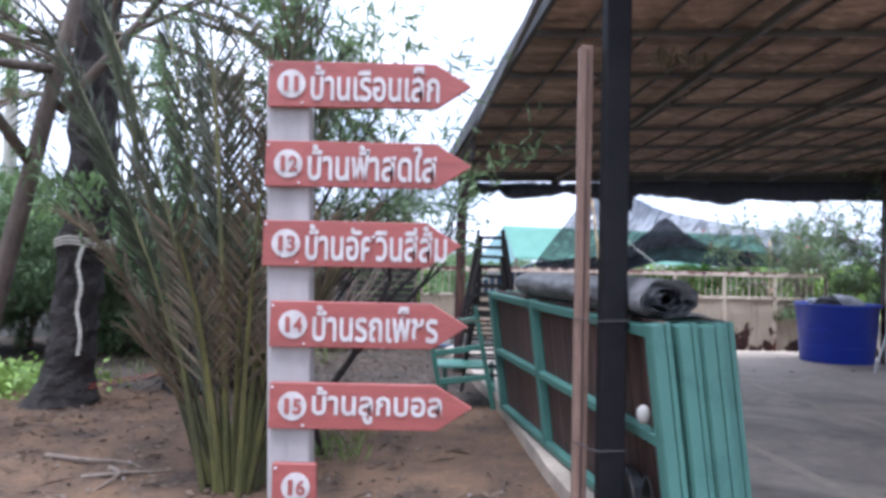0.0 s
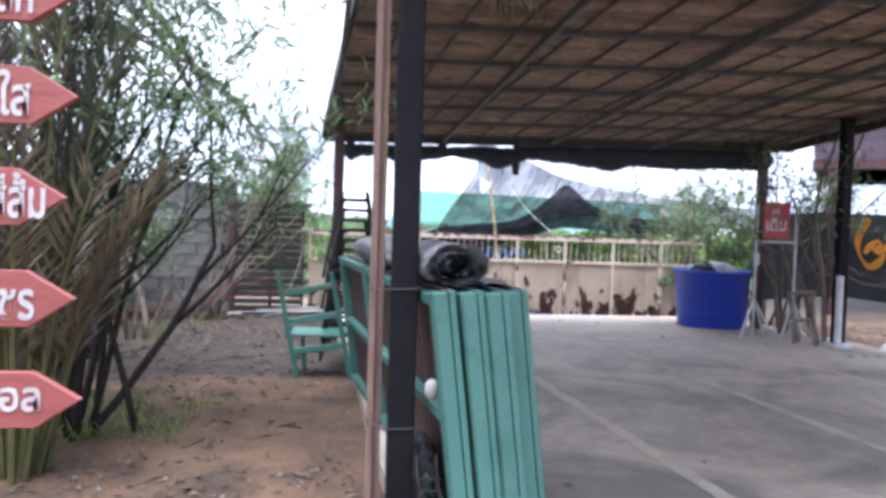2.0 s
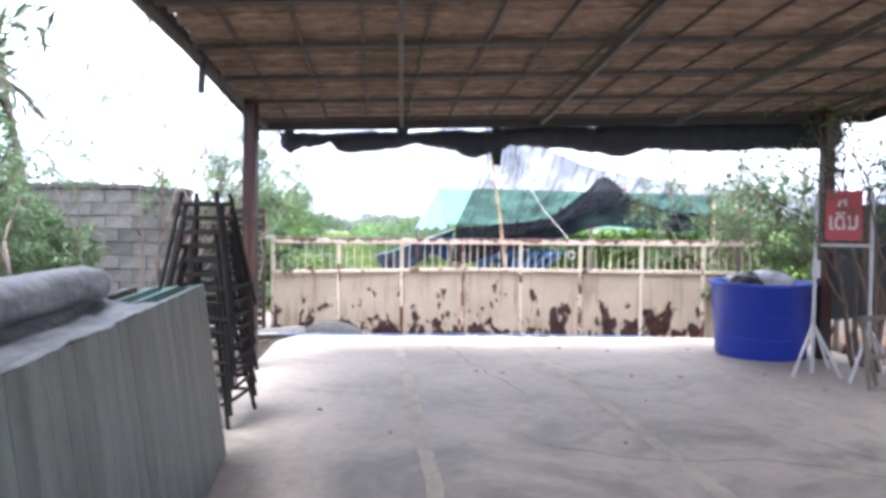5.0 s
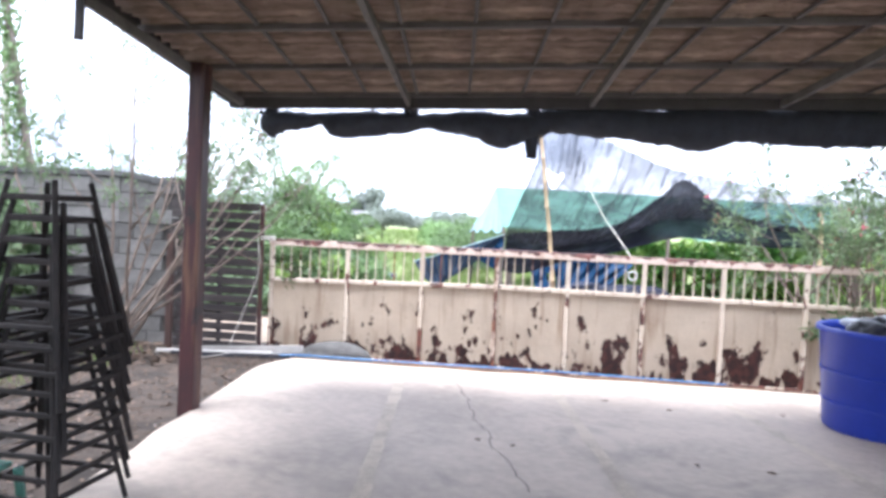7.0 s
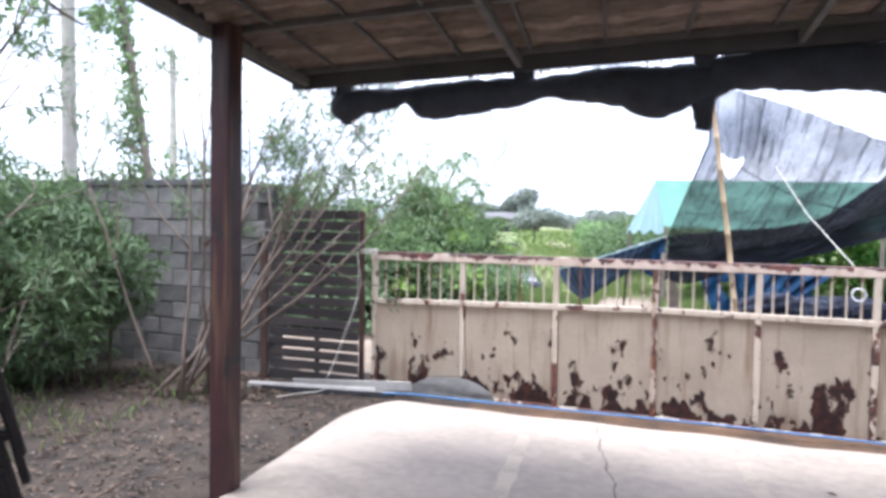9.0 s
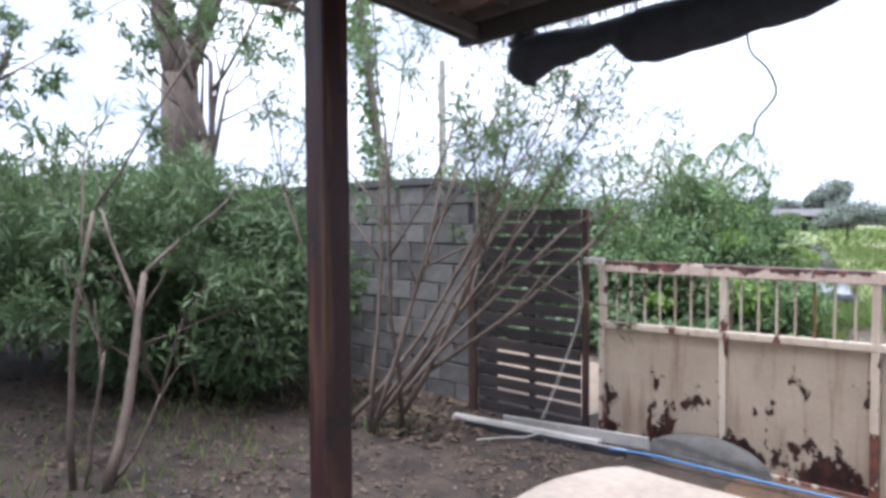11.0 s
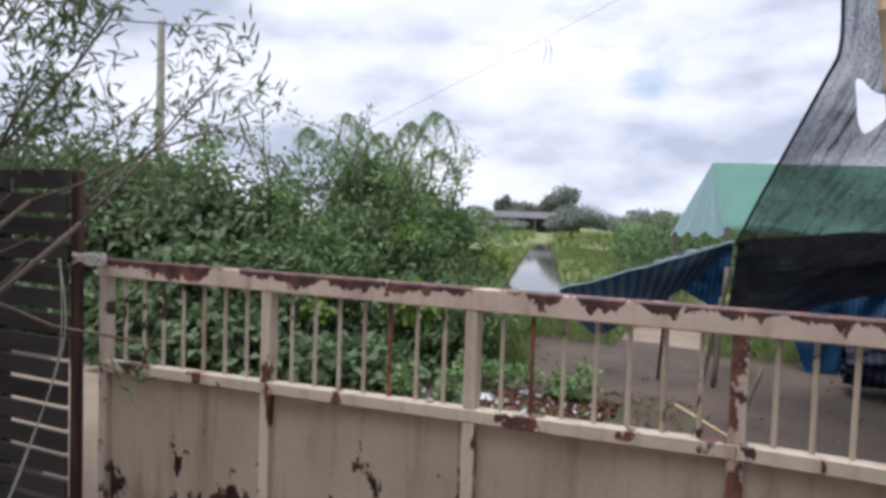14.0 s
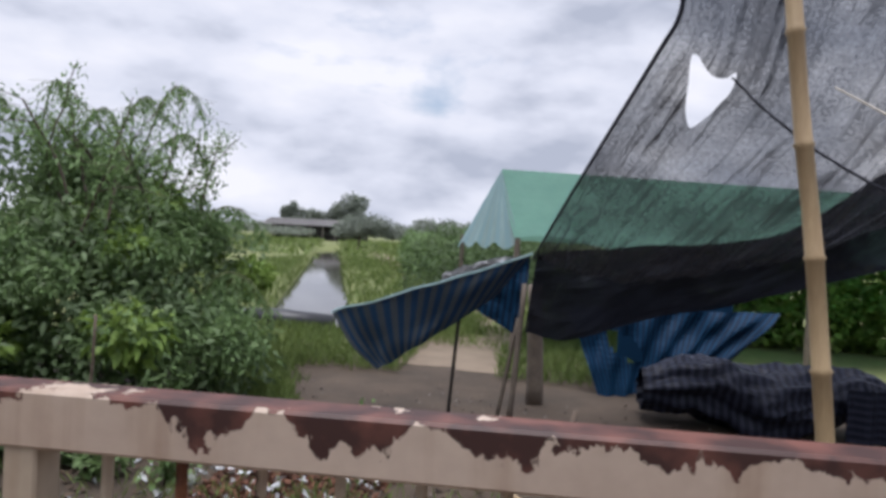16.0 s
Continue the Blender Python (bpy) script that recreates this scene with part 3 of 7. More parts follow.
def blob_leaves(rng, blobs, count, L, W, name, material, shell=0.5, droop=0.25):
    """Leaves spread over the outer part of several uneven clumps (centre, radii)."""
    P, D = [], []
    vol = np.array([np.prod(np.array(b[1])) ** 0.66 for b in blobs])
    pick = rng.choice(len(blobs), size=count, p=vol / vol.sum())
    u = unit(rng, count)
    rad = rng.uniform(shell, 1.0, count) ** 0.6
    C = np.array([b[0] for b in blobs], float)[pick]
    R = np.array([b[1] for b in blobs], float)[pick]
    lump = np.array([1 + 0.38 * wob(*(C[i] * 0.7 + u[i] * 2.1)) + 0.22 * wob(*(C[i] + u[i] * 6.0)) for i in range(count)])
    P = C + u * R * (rad * lump)[:, None]
    D = u * 0.6 + rng.normal(size=(count, 3)) * 0.7 - np.array((0, 0, droop))
    N = u * 0.5 + np.array((0, 0, 0.8)) + rng.normal(size=(count, 3)) * 0.35
    keep = P[:, 2] > 0.0
    P, D, N = P[keep], D[keep], N[keep]
    n = len(P)
    return leaf_mesh(name, P, D, N, L * rng.uniform(0.6, 1.3, n), W * rng.uniform(0.7, 1.2, n), material)


# ---- the setting ----
def slab_x(y):
    return 0.728 - 0.0815 * (y - 3.82) - 0.0385 * max(0.0, y - 7.0)


def slab_z(y):
    return 0.17 if y < 8.0 else 0.17 - 0.10 * min(1.0, (y - 8.0) / 3.2)


def canal_mid(y):
    return -1.5 - 0.275 * (y - 22.6)


def ground_z(x, y):
    z = 0.07 if y < 7 else 0.07 - 0.12 * min(1.0, (y - 7) / 4.0)
    if y > 12.5:
        z = -0.05 + 0.03 * min(1.0, (y - 12.5) / 3)
    z += 0.022 * wob(x, y, 0, 0.9) + 0.012 * wob(x, y, 5, 3.0)
    if y > 21.8:
        d = abs(x - canal_mid(y))
        w = 0.72
        k = max(0.0, min(1.0, (w + 0.35 - d) / 0.5)) * min(1.0, (y - 21.8) / 0.8)
        z -= 0.75 * k
    return z


def axis(lo, hi, step, far):
    a = list(np.arange(lo, hi + 1e-6, step))
    out = [lo - s for s in (300, 150, 80, 45, 25, 14, 8, 4, 2, 1)] + a + [hi + s for s in (1, 2, 4, 8, 14, 25, 45, 80, 150, 300)]
    return out if far else a


gx, gy = axis(-13.0, 11.0, 0.25, True), axis(-4.0, 60.0, 0.25, True)
verts = [(x, y, ground_z(x, y)) for y in gy for x in gx]
nx = len(gx)
faces = [(j * nx + i, j * nx + i + 1, (j + 1) * nx + i + 1, (j + 1) * nx + i) for j in range(len(gy) - 1) for i in range(nx - 1)]
me = bpy.data.meshes.new("ground")
me.from_pydata(verts, [], faces)
for k in ("dirt", "mud", "field", "sand", "shaded_leaf_soil"):
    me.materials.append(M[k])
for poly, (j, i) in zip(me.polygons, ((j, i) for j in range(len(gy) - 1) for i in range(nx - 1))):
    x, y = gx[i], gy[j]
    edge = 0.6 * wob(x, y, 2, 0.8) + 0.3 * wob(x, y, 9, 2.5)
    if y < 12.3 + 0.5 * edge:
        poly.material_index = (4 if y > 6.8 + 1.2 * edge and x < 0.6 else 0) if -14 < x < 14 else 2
    elif y < 14.1 + edge and -13 + 2 * edge < x < 0.9 + edge:
        poly.material_index = 3
    elif y < 19.2 + edge and x > -14:
        poly.material_index = 1
    elif y < 21.5 + edge and 0.2 < x < 3.5:
        poly.material_index = 3
    elif y < 13.6 + edge:
        poly.material_index = 0
    else:
        poly.material_index = 3 if (1.2 + edge < x - canal_mid(y) - 1.6 < 2.1 + edge and y < 60) else 2
me.shade_smooth()
tagged(new("ground", me), "brown earth ground with dark mud road and green fields", "ground", kind="structure")

# the concrete slab, its left edge worn and sloping down at the far end
bm = bmesh.new()


def slab_pt(u, v):
    y = 2.55 + v * 8.65
    xl = slab_x(y) + 0.03 * wob(0, y, 0, 2.0)
    if y > 10.4:
        xl += 0.5 * ((y - 10.4) / 0.8) ** 2 * 0.6
    x = xl + u * (6.75 - xl)
    y2 = y + (0.06 * wob(x, 0, 3, 1.6) - 0.12 * (0.5 - u) if v == 1 else 0)
    return (x, y2, slab_z(y))


sheet(bm, slab_pt, 40, 60)
ext = bmesh.ops.extrude_face_region(bm, geom=list(bm.faces))
for v in ext["geom"]:
    if isinstance(v, bmesh.types.BMVert):
        v.co.z -= 0.22
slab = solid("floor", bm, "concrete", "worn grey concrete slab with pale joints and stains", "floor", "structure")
# raised pale joints, and one long crack
for k, (x0, y0, x1, y1) in enumerate(((1.55, 10.6, 2.48, 2.7), (3.05, 10.6, 3.98, 2.7), (4.62, 10.6, 5.60, 2.7))):
    bm = bmesh.new()
    n = 110

    def strip(u, v, x0=x0, y0=y0, x1=x1, y1=y1):
        y = y0 + (y1 - y0) * u
        x = x0 + (x1 - x0) * u + 0.012 * wob(0, y, k, 3)
        return (x + (v - 0.5) * (0.095 + 0.03 * wob(y, k, 0, 2.2) + 0.03 * wob(y, k, 4, 11.0)), y, slab_z(y) + 0.004)
    sheet(bm, strip, n, 1)
    tagged(part("floor_joint", bm, "groove", slab), "pale cement joint strip")
bm = bmesh.new()
pts = []
for i in range(46):
    y = 11.1 - i * 0.075
    pts.append((2.02 + 0.17 * (11.1 - y) + 0.02 * (11.1 - y) ** 2 + 0.06 * wob(y, 0, 1, 3.0) + 0.03 * wob(y, 0, 2, 9.0), y))
for (xa, ya), (xb, yb) in zip(pts, pts[1:]):
    wd = 0.0035 + 0.0025 * wob(ya, 0, 3, 4.0)
    vs = [bm.verts.new((x, y, slab_z(y) + 0.0035)) for x, y in ((xa - wd, ya), (xa + wd, ya), (xb + wd, yb), (xb - wd, yb))]
    bm.faces.new(vs)
part("floor_crack", bm, "crack", slab, "thin dark crack across the slab")
bm = bmesh.new()
pts = []
for i in range(40):
    x = 2.9 + i * 0.075
    pts.append((x, 6.3 + 0.25 * wob(x, 0, 4, 1.1) + 0.05 * wob(x, 0, 2, 6.0) - 0.3 * (x - 2.9) * 0.8))
for (xa, ya), (xb, yb) in zip(pts, pts[1:]):
    vs = [bm.verts.new((x, y + d, slab_z(y) + 0.0035)) for x, y, d in ((xa, ya, -0.004), (xb, yb, -0.004), (xb, yb, 0.004), (xa, ya, 0.004))]
    bm.faces.new(vs)
part("floor_crack", bm, "crack", slab, "thin dark crack across the slab")


# ---- the open thatched pavilion ----
def roof_x(y):
    return -0.03 + 0.11 * (9.95 - y)


def roof_z(x, y):
    return 2.70 + 0.052 * (9.95 - y) + 0.02 * max(0.0, x)


RX1, RY0, RY1 = 6.95, 1.6, 9.95
roof = thing("pavilion_roof", (3.5, 6.0, 2.7), "brown grass thatch roof on dark rafters and purlins", "roof")
V, F = [], []
rng = np.random.default_rng(3)
row = 0.062
y = RY1 - 0.05
k = 0
while y > RY0:
    nseg = 96
    xa, xb = roof_x(y) + 0.06 - rng.uniform(0, 0.05), RX1
    jy, jz = rng.normal(size=nseg + 1) * 0.006, rng.normal(size=nseg + 1) * 0.006
    for s in range(nseg + 1):
        x = xa + (xb - xa) * s / nseg
        yy = y + jy[s] + 0.02 * wob(x, y, 3, 2.2)
        z = roof_z(x, yy) + 0.075 + jz[s] + 0.012 * wob(x, y, 8, 3.5)
        i = len(V)
        V += [(x, yy + 0.019, z - 0.012), (x, yy, z - 0.04), (x, yy - 0.019, z + 0.006), (x, yy, z + 0.06)]
        if s:
            F += [(i - 4, i, i + 1, i - 3), (i - 3, i + 1, i + 2, i - 2), (i - 2, i + 2, i + 3, i - 1), (i - 1, i + 3, i, i - 4)]
    y -= row
me = bpy.data.meshes.new("thatch")
me.from_pydata(V, [], F)
me.materials.append(M["thatch"])
tagged(part("thatch", me, "thatch", roof, "rows of brown dry grass thatch"), kind="stuff")
bm = bmesh.new()
vs = [bm.verts.new((x, y, roof_z(x, y) + dz)) for dz in (0.15, 0.2) for x, y in ((roof_x(RY1), RY1), (RX1, RY1), (RX1, RY0), (roof_x(RY0), RY0))]
for q in ((0, 1, 2, 3), (7, 6, 5, 4), (0, 4, 5, 1), (1, 5, 6, 2), (2, 6, 7, 3), (3, 7, 4, 0)):
    bm.faces.new([vs[i] for i in q])
# cover in the dark rafter colour, so gaps between thatch rows look shaded
part("roof_cover", bm, "rafter", roof)
for x_far in (0.1, 1.64, 3.22, 4.76, 6.3):
    bm = bmesh.new()
    xn = x_far + 0.07 * (RY1 - RY0)
    beam(bm, (x_far, RY1 - 0.08, roof_z(x_far, RY1) - 0.04), (min(xn, RX1 - 0.05), RY0, roof_z(xn, RY0) - 0.04), 0.036, 0.06)
    part("rafter", bm, "grey_rafter", roof)
for i in range(10):
    y = RY1 - 0.12 - i * 0.88
    bm = bmesh.new()
    beam(bm, (roof_x(y) + 0.02, y, roof_z(0, y) + 0.018), (RX1, y, roof_z(RX1, y) + 0.018), 0.045, 0.04)
    part("purlin", bm, "purlin", roof)
for i in range(15):
    x = 0.35 + i * 0.455
    bm = bmesh.new()
    beam(bm, (x, RY1 - 0.1, roof_z(x, RY1) + 0.034), (min(x + 0.9, RX1), RY0 if x + 0.9 < RX1 else RY1 - 0.1 - (RX1 - x) / 0.108, roof_z(x, RY0 if x + 0.9 < RX1 else 4) + 0.034), 0.022, 0.02)
    part("batten", bm, "purlin", roof)
bm = bmesh.new()
beam(bm, (roof_x(RY1) - 0.02, RY1, 2.74), (roof_x(RY0) - 0.02, RY0, roof_z(0, RY0) + 0.04), 0.035, 0.15)
part("fascia", bm, "rafter", roof, "dark board along the roof edge")
bm = bmesh.new()
beam(bm, (roof_x(RY1), RY1 - 0.05, 2.715), (RX1, RY1 - 0.05, roof_z(RX1, RY1) + 0.015), 0.05, 0.20)
part("fascia", bm, "rafter", roof, "dark board along the eave")
bm = bmesh.new()
beam(bm, (RX1 - 0.03, RY1, roof_z(RX1, RY1) - 0.02), (RX1 - 0.03, RY0, roof_z(RX1, RY0) - 0.02), 0.05, 0.12)
part("fascia", bm, "rafter", roof)
bm = bmesh.new()
beam(bm, (0.30, 7.35, 2.81), (0.285, 7.36, 2.555), 0.055, 0.018, up=(0, 1, 0), bevel=0.003)
part("hanging_board", bm, "rafter", roof, "short loose board hanging from the roof edge")


def post(x, y, z0, z1, w, material, label, lean=0.0):
    bm = bmesh.new()
    beam(bm, (x, y, z0), (x + lean, y, z1), w, w, up=(0, 1, 0), bevel=0.006)
    return solid("pavilion_post", bm, material, label, "post", group="posts of the pavilion")


post(0.785, 3.13, 0.05, roof_z(0.8, 3.13), 0.112, "black_steel", "black painted square steel post of the pavilion")
post(0.222, 8.81, 0.02, roof_z(0.2, 8.8), 0.125, "red_steel", "dark red painted steel post at the slab edge", 0.02)
post(6.32, 9.62, 0.02, roof_z(6.3, 9.6), 0.12, "red_steel", "dark red steel post beside the blue tub")
post(6.37, 7.95, 0.02, roof_z(6.5, 7.9), 0.12, "black_steel", "dark post at the slab edge with climbing stems")
bm = bmesh.new()
box(bm, (0.641, 3.235, 0.05), (0.703, 3.305, 2.5), 0.004)
w1 = thing("timber_upright", (0.67, 3.27, 0.05), "weathered brown timber tied behind the black post", "timber")
part("timber", bm, "brown_wood", w1)
bm = bmesh.new()
box(bm, (0.668, 3.223, 0.06), (0.678, 3.234, 2.48))
part("edge_strip", bm, "dark_board", w1)
for z in (1.185, 0.60):
    bm = bmesh.new()
    tube(bm, [(0.635, 3.25, z), (0.70, 3.09, z + 0.004), (0.727, 3.066, z + 0.006), (0.843, 3.066, z + 0.01), (0.85, 3.19, z + 0.012)], 0.003, 5)
    part("tie", bm, "rafter", w1, "thin dark wire wound round the posts")
# red cords strung from the chair across the yard
for pts in (((-0.08, 6.25, 1.01), (-0.83, 6.2, 0.815), (-1.33, 6.2, 0.69), (-2.3, 6.12, 0.45), (-3.16, 6.1, 0.27)), ((0.42, 6.31, 0.905), (0.02, 6.27, 0.886), (-0.83, 6.2, 0.75), (-1.33, 6.2, 0.625), (-3.16, 6.1, 0.24))):
    bm = bmesh.new()
    tube(bm, [curve(pts, i / 24) for i in range(25)], 0.0032, 4)
    solid("red_cord", bm, "red_cord", "thin red cord strung from the green chair to the palm", "cord")

# rolled shade cloth under the far eave
roll = thing("rolled_shade_cloth", (3.3, 9.98, 2.5), "rolled black shade net tied in swags under the eave", "shade cloth")
bm = bmesh.new()
pts, rs = [], []
UNDER = [(0.22, 2.60), (0.33, 2.39), (0.52, 2.43), (0.80, 2.49), (0.97, 2.385), (1.26, 2.40), (1.52, 2.435), (1.80, 2.485), (2.05, 2.45), (2.24, 2.41), (2.45, 2.33), (2.68, 2.41), (2.9, 2.48), (3.43, 2.45), (3.86, 2.40), (4.19, 2.36), (4.47, 2.455), (4.87, 2.43), (5.3, 2.42), (5.8, 2.46), (6.6, 2.46)]
for i in range(220):
    x = 0.22 + i / 219 * 6.38
    k = next(j for j in range(len(UNDER) - 1) if x <= UNDER[j + 1][0] + 1e-6)
    f = (x - UNDER[k][0]) / (UNDER[k + 1][0] - UNDER[k][0])
    f = f * f * (3 - 2 * f)
    low = UNDER[k][1] * (1 - f) + UNDER[k + 1][1] * f
    top = (2.60 if x < 2.8 else 2.64) + 0.02 * x + 0.02 * wob(x, 0, 3, 2.0)
    rs.append(max(0.02, (top - low) / 2))
    pts.append((x, 9.99 + 0.03 * wob(x, 0, 0, 3), (top + low) / 2))
tube(bm, pts, rs, 14)
for v in bm.verts:
    v.co += Vector((0, 1, 1)) * (0.022 * wob(v.co.x, v.co.y, v.co.z, 9) + 0.012 * wob(v.co.x, v.co.y, v.co.z, 26))
part("net_roll", bm, "net_roll", roll, smooth=True)
for x, ln in ((0.34, 0.30), (1.64, 0.14), (2.73, 0.47), (3.93, 0.2), (5.1, 0.2), (6.3, 0.2)):
    bm = bmesh.new()
    z = roof_z(x, 9.95) - 0.03
    tube(bm, [(x + 0.012 * wob(i, x), 9.97 + 0.003 * i, z - ln * i / 12) for i in range(13)], [0.03 + 0.045 * math.sin(math.pi * (0.12 + 0.8 * i / 12)) + 0.012 * wob(i * 0.9, x) for i in range(13)], 10)
    for v in bm.verts:
        v.co += Vector((1, 1, 0)) * 0.012 * wob(v.co.x, v.co.y, v.co.z, 18)
    part("tie", bm, "net_roll", roll, "bunched net tie", smooth=True)
# ragged straw ends along the eave
rng = np.random.default_rng(14)
n = 1500
ex = rng.uniform(0.02, 6.9, n)
straw = leaf_mesh("straw_fringe", np.stack([ex, 9.96 + rng.normal(size=n) * 0.02, 2.63 + 0.02 * ex + rng.uniform(0.0, 0.05, n)], 1), np.stack([rng.normal(size=n) * 0.25, rng.normal(size=n) * 0.2, -np.ones(n)], 1), unit(rng, n), rng.uniform(0.02, 0.075, n), np.full(n, 0.008), "thatch")
tagged(part("straw_fringe", straw, "thatch", roof, "ragged straw ends hanging along the eave"), kind="stuff")
bm = bmesh.new()
pts = [(1.42, 9.98, 2.5), (1.43, 9.98, 2.36), (1.50, 9.98, 2.27), (1.53, 9.98, 2.17), (1.46, 9.98, 2.08), (1.45, 9.98, 2.02)]
tube(bm, [curve(pts, i / 20) for i in range(21)], 0.005, 5)
part("cord", bm, "net_roll", roll, "frayed dark cord hanging from the eave")

# ---- the sheet steel gate ----
GY = 11.93
gate = thing("metal_gate", (3.0, GY, -0.08), "cream painted steel gate with peeling paint and rust", "gate")
gxs = [-0.36, 0.592, 1.507, 2.393, 3.225, 4.085, 4.96, 5.85, 6.75]


def mid_z(x):
    """Height of the middle rail, which droops towards the hinge."""
    return 0.856 + 0.0225 * (min(x, 2.4) + 0.36) - 0.004 * max(0.0, x - 2.4)


for a, b in zip(gxs, gxs[1:]):
    bm = bmesh.new()

    def gp(u, v, a=a, b=b):
        return (a + (b - a) * u, GY + 0.012 * wob(a + u, v, 0, 2.2), -0.07 + (mid_z(a + (b - a) * u) + 0.05) * v)
    sheet(bm, gp, 12, 12)
    thick(bm, 0.004)
    part("panel", bm, "gate_sheet", gate, "cream steel sheet with rust patches low down")
    n = 7
    for i in range(1, n + 1):
        bm = bmesh.new()
        x = a + (b - a) * i / (n + 1)
        tube(bm, [(x, GY, mid_z(x)), (x + 0.004 * wob(x, 0, 0, 9), GY, 1.305)], 0.0085, 6)
        part("bar", bm, "rust" if (a, i) in ((0.592, 5), (1.507, 2)) else "gate_bar", gate)
for x in gxs:
    bm = bmesh.new()
    box(bm, (x - 0.025, GY - 0.03, -0.08), (x + 0.025, GY + 0.025, 1.29), 0.004)
    part("upright", bm, "gate_rusty" if x == 2.393 else "gate_bar", gate, "upright rusted through to orange brown" if x == 2.393 else "")
bm = bmesh.new()
box(bm, (gxs[0] - 0.035, GY - 0.034, 1.28), (gxs[-1] + 0.035, GY + 0.03, 1.362), 0.005)
part("top_rail", bm, "gate_rail", gate, "top rail rusted dark red along its upper edge")
for a, b in ((gxs[0], gxs[3]), (gxs[3], gxs[-1])):
    bm = bmesh.new()
    beam(bm, (a, GY - 0.005, mid_z(a)), (b, GY - 0.005, mid_z(b)), 0.055, 0.05, bevel=0.004)
    part("mid_rail", bm, "gate_bar", gate)
bm = bmesh.new()
box(bm, (gxs[0], GY - 0.02, -0.075), (gxs[-1], GY + 0.012, -0.03), 0.004)
part("bottom_rail", bm, "gate_bar", gate)
bm = bmesh.new()
tube(bm, [(3.95 + 0.05 * math.cos(a), GY - 0.03, 1.14 + 0.05 * math.sin(a)) for a in np.linspace(0, 6.28, 16)], 0.008, 5)
part("ring", bm, "white_steel", gate)

# ---- slatted fence and block wall to the left of the gate ----
fence = thing("slatted_fence", (-0.9, 11.82, -0.05), "dark weathered wooden slat fence panel with narrow gaps", "fence")
rr = random.Random(5)
nsl = 17
for i in range(nsl):
    bm = bmesh.new()
    z = -0.1335 + i * 0.1135
    box(bm, (-1.63 if i > 12 else -1.57, 11.815, z), (-0.50, 11.835, z + 0.091), 0.003)
    for v in bm.verts:
        v.co.z += 0.006 * wob(v.co.x * 2, i, 0)
    part("slat", bm, "slat", fence)
for x, w, m, z1 in ((-1.0, 0.05, "slat", 1.77), (-0.475, 0.05, "red_steel", 1.77)):
    bm = bmesh.new()
    box(bm, (x - w / 2, 11.838, -0.06), (x + w / 2, 11.875, z1), 0.004)
    part("upright", bm, m, fence)
bm = bmesh.new()
box(bm, (-1.66, 11.772, -0.14), (-1.575, 11.812, 1.36), 0.004)
part("upright", bm, "dark_board", fence, "dark brown timber post standing before the slats")

wall = tagged(thing("wall_block", (-5, 12.0, 0)), "grey concrete block wall with rough mortar joints", "wall", kind="structure")
bm = bmesh.new()
box(bm, (-9.6, 12.018, -0.1), (-1.62, 12.15, 2.06), 0.0)
part("mortar_core", bm, "joint", wall)
bm = bmesh.new()


def cap(u, v):
    x = -9.6 + u * 7.95
    return (x, 11.985 + v * 0.18, 2.12 + 0.012 * wob(x, 0, 0, 2) - (0.14 * max(0, (x + 2.3) / 0.7) if x > -2.3 else 0))


sheet(bm, cap, 80, 1)
ext = bmesh.ops.extrude_face_region(bm, geom=list(bm.faces))
for v in ext["geom"]:
    if isinstance(v, bmesh.types.BMVert):
        v.co.z -= 0.07
part("coping", bm, "mortar", wall, "uneven cement coping")
bm = bmesh.new()
box(bm, (-0.193, -0.03, -0.091), (0.193, 0.03, 0.091), 0.006)
block = finish(bm, "block", "block")
for r in range(11):
    for c in range(21):
        x = -1.84 - c * 0.40 - (0.2 if r % 2 else 0)
        if x - 0.2 < -9.6:
            continue
        ob = part("block", block, "block", wall)
        ob.matrix_basis = Matrix.Translation((x + rr.uniform(-0.007, 0.007), 12.03 + rr.uniform(-0.006, 0.006), rr.uniform(-0.004, 0.004) + r * 0.194)) @ Matrix.Rotation(rr.uniform(-0.012, 0.012), 4, "Y")


# ---- the direction sign ----
def lettering(body, width, height, centre, name, material, parent):
    """Flat painted letters, fitted to a width and height, facing the path."""
    cu = bpy.data.curves.new(name, "FONT")
    cu.body, cu.extrude, cu.offset = body, 0.004, 0.02
    ob = bpy.data.objects.new(name, cu)
    scene.collection.objects.link(ob)
    bpy.context.view_layer.update()
    me = bpy.data.meshes.new_from_object(ob.evaluated_get(bpy.context.evaluated_depsgraph_get()))
    bpy.data.objects.remove(ob)
    co = np.zeros(len(me.vertices) * 3)
    me.vertices.foreach_get("co", co)
    co = co.reshape(-1, 3)
    lo, hi = co.min(0), co.max(0)
    sx, sz = width / (hi[0] - lo[0]), height / (hi[1] - lo[1])
    out = np.stack([(co[:, 0] - (lo[0] + hi[0]) / 2) * sx + centre[0], centre[1] - co[:, 2] * 0.3, (co[:, 1] - (lo[1] + hi[1]) / 2) * sz + centre[2]], 1)
    me.vertices.foreach_set("co", out.ravel())
    me.materials.clear()
    me.materials.append(M[material])
    me.update()
    return part(name, me, material, parent)


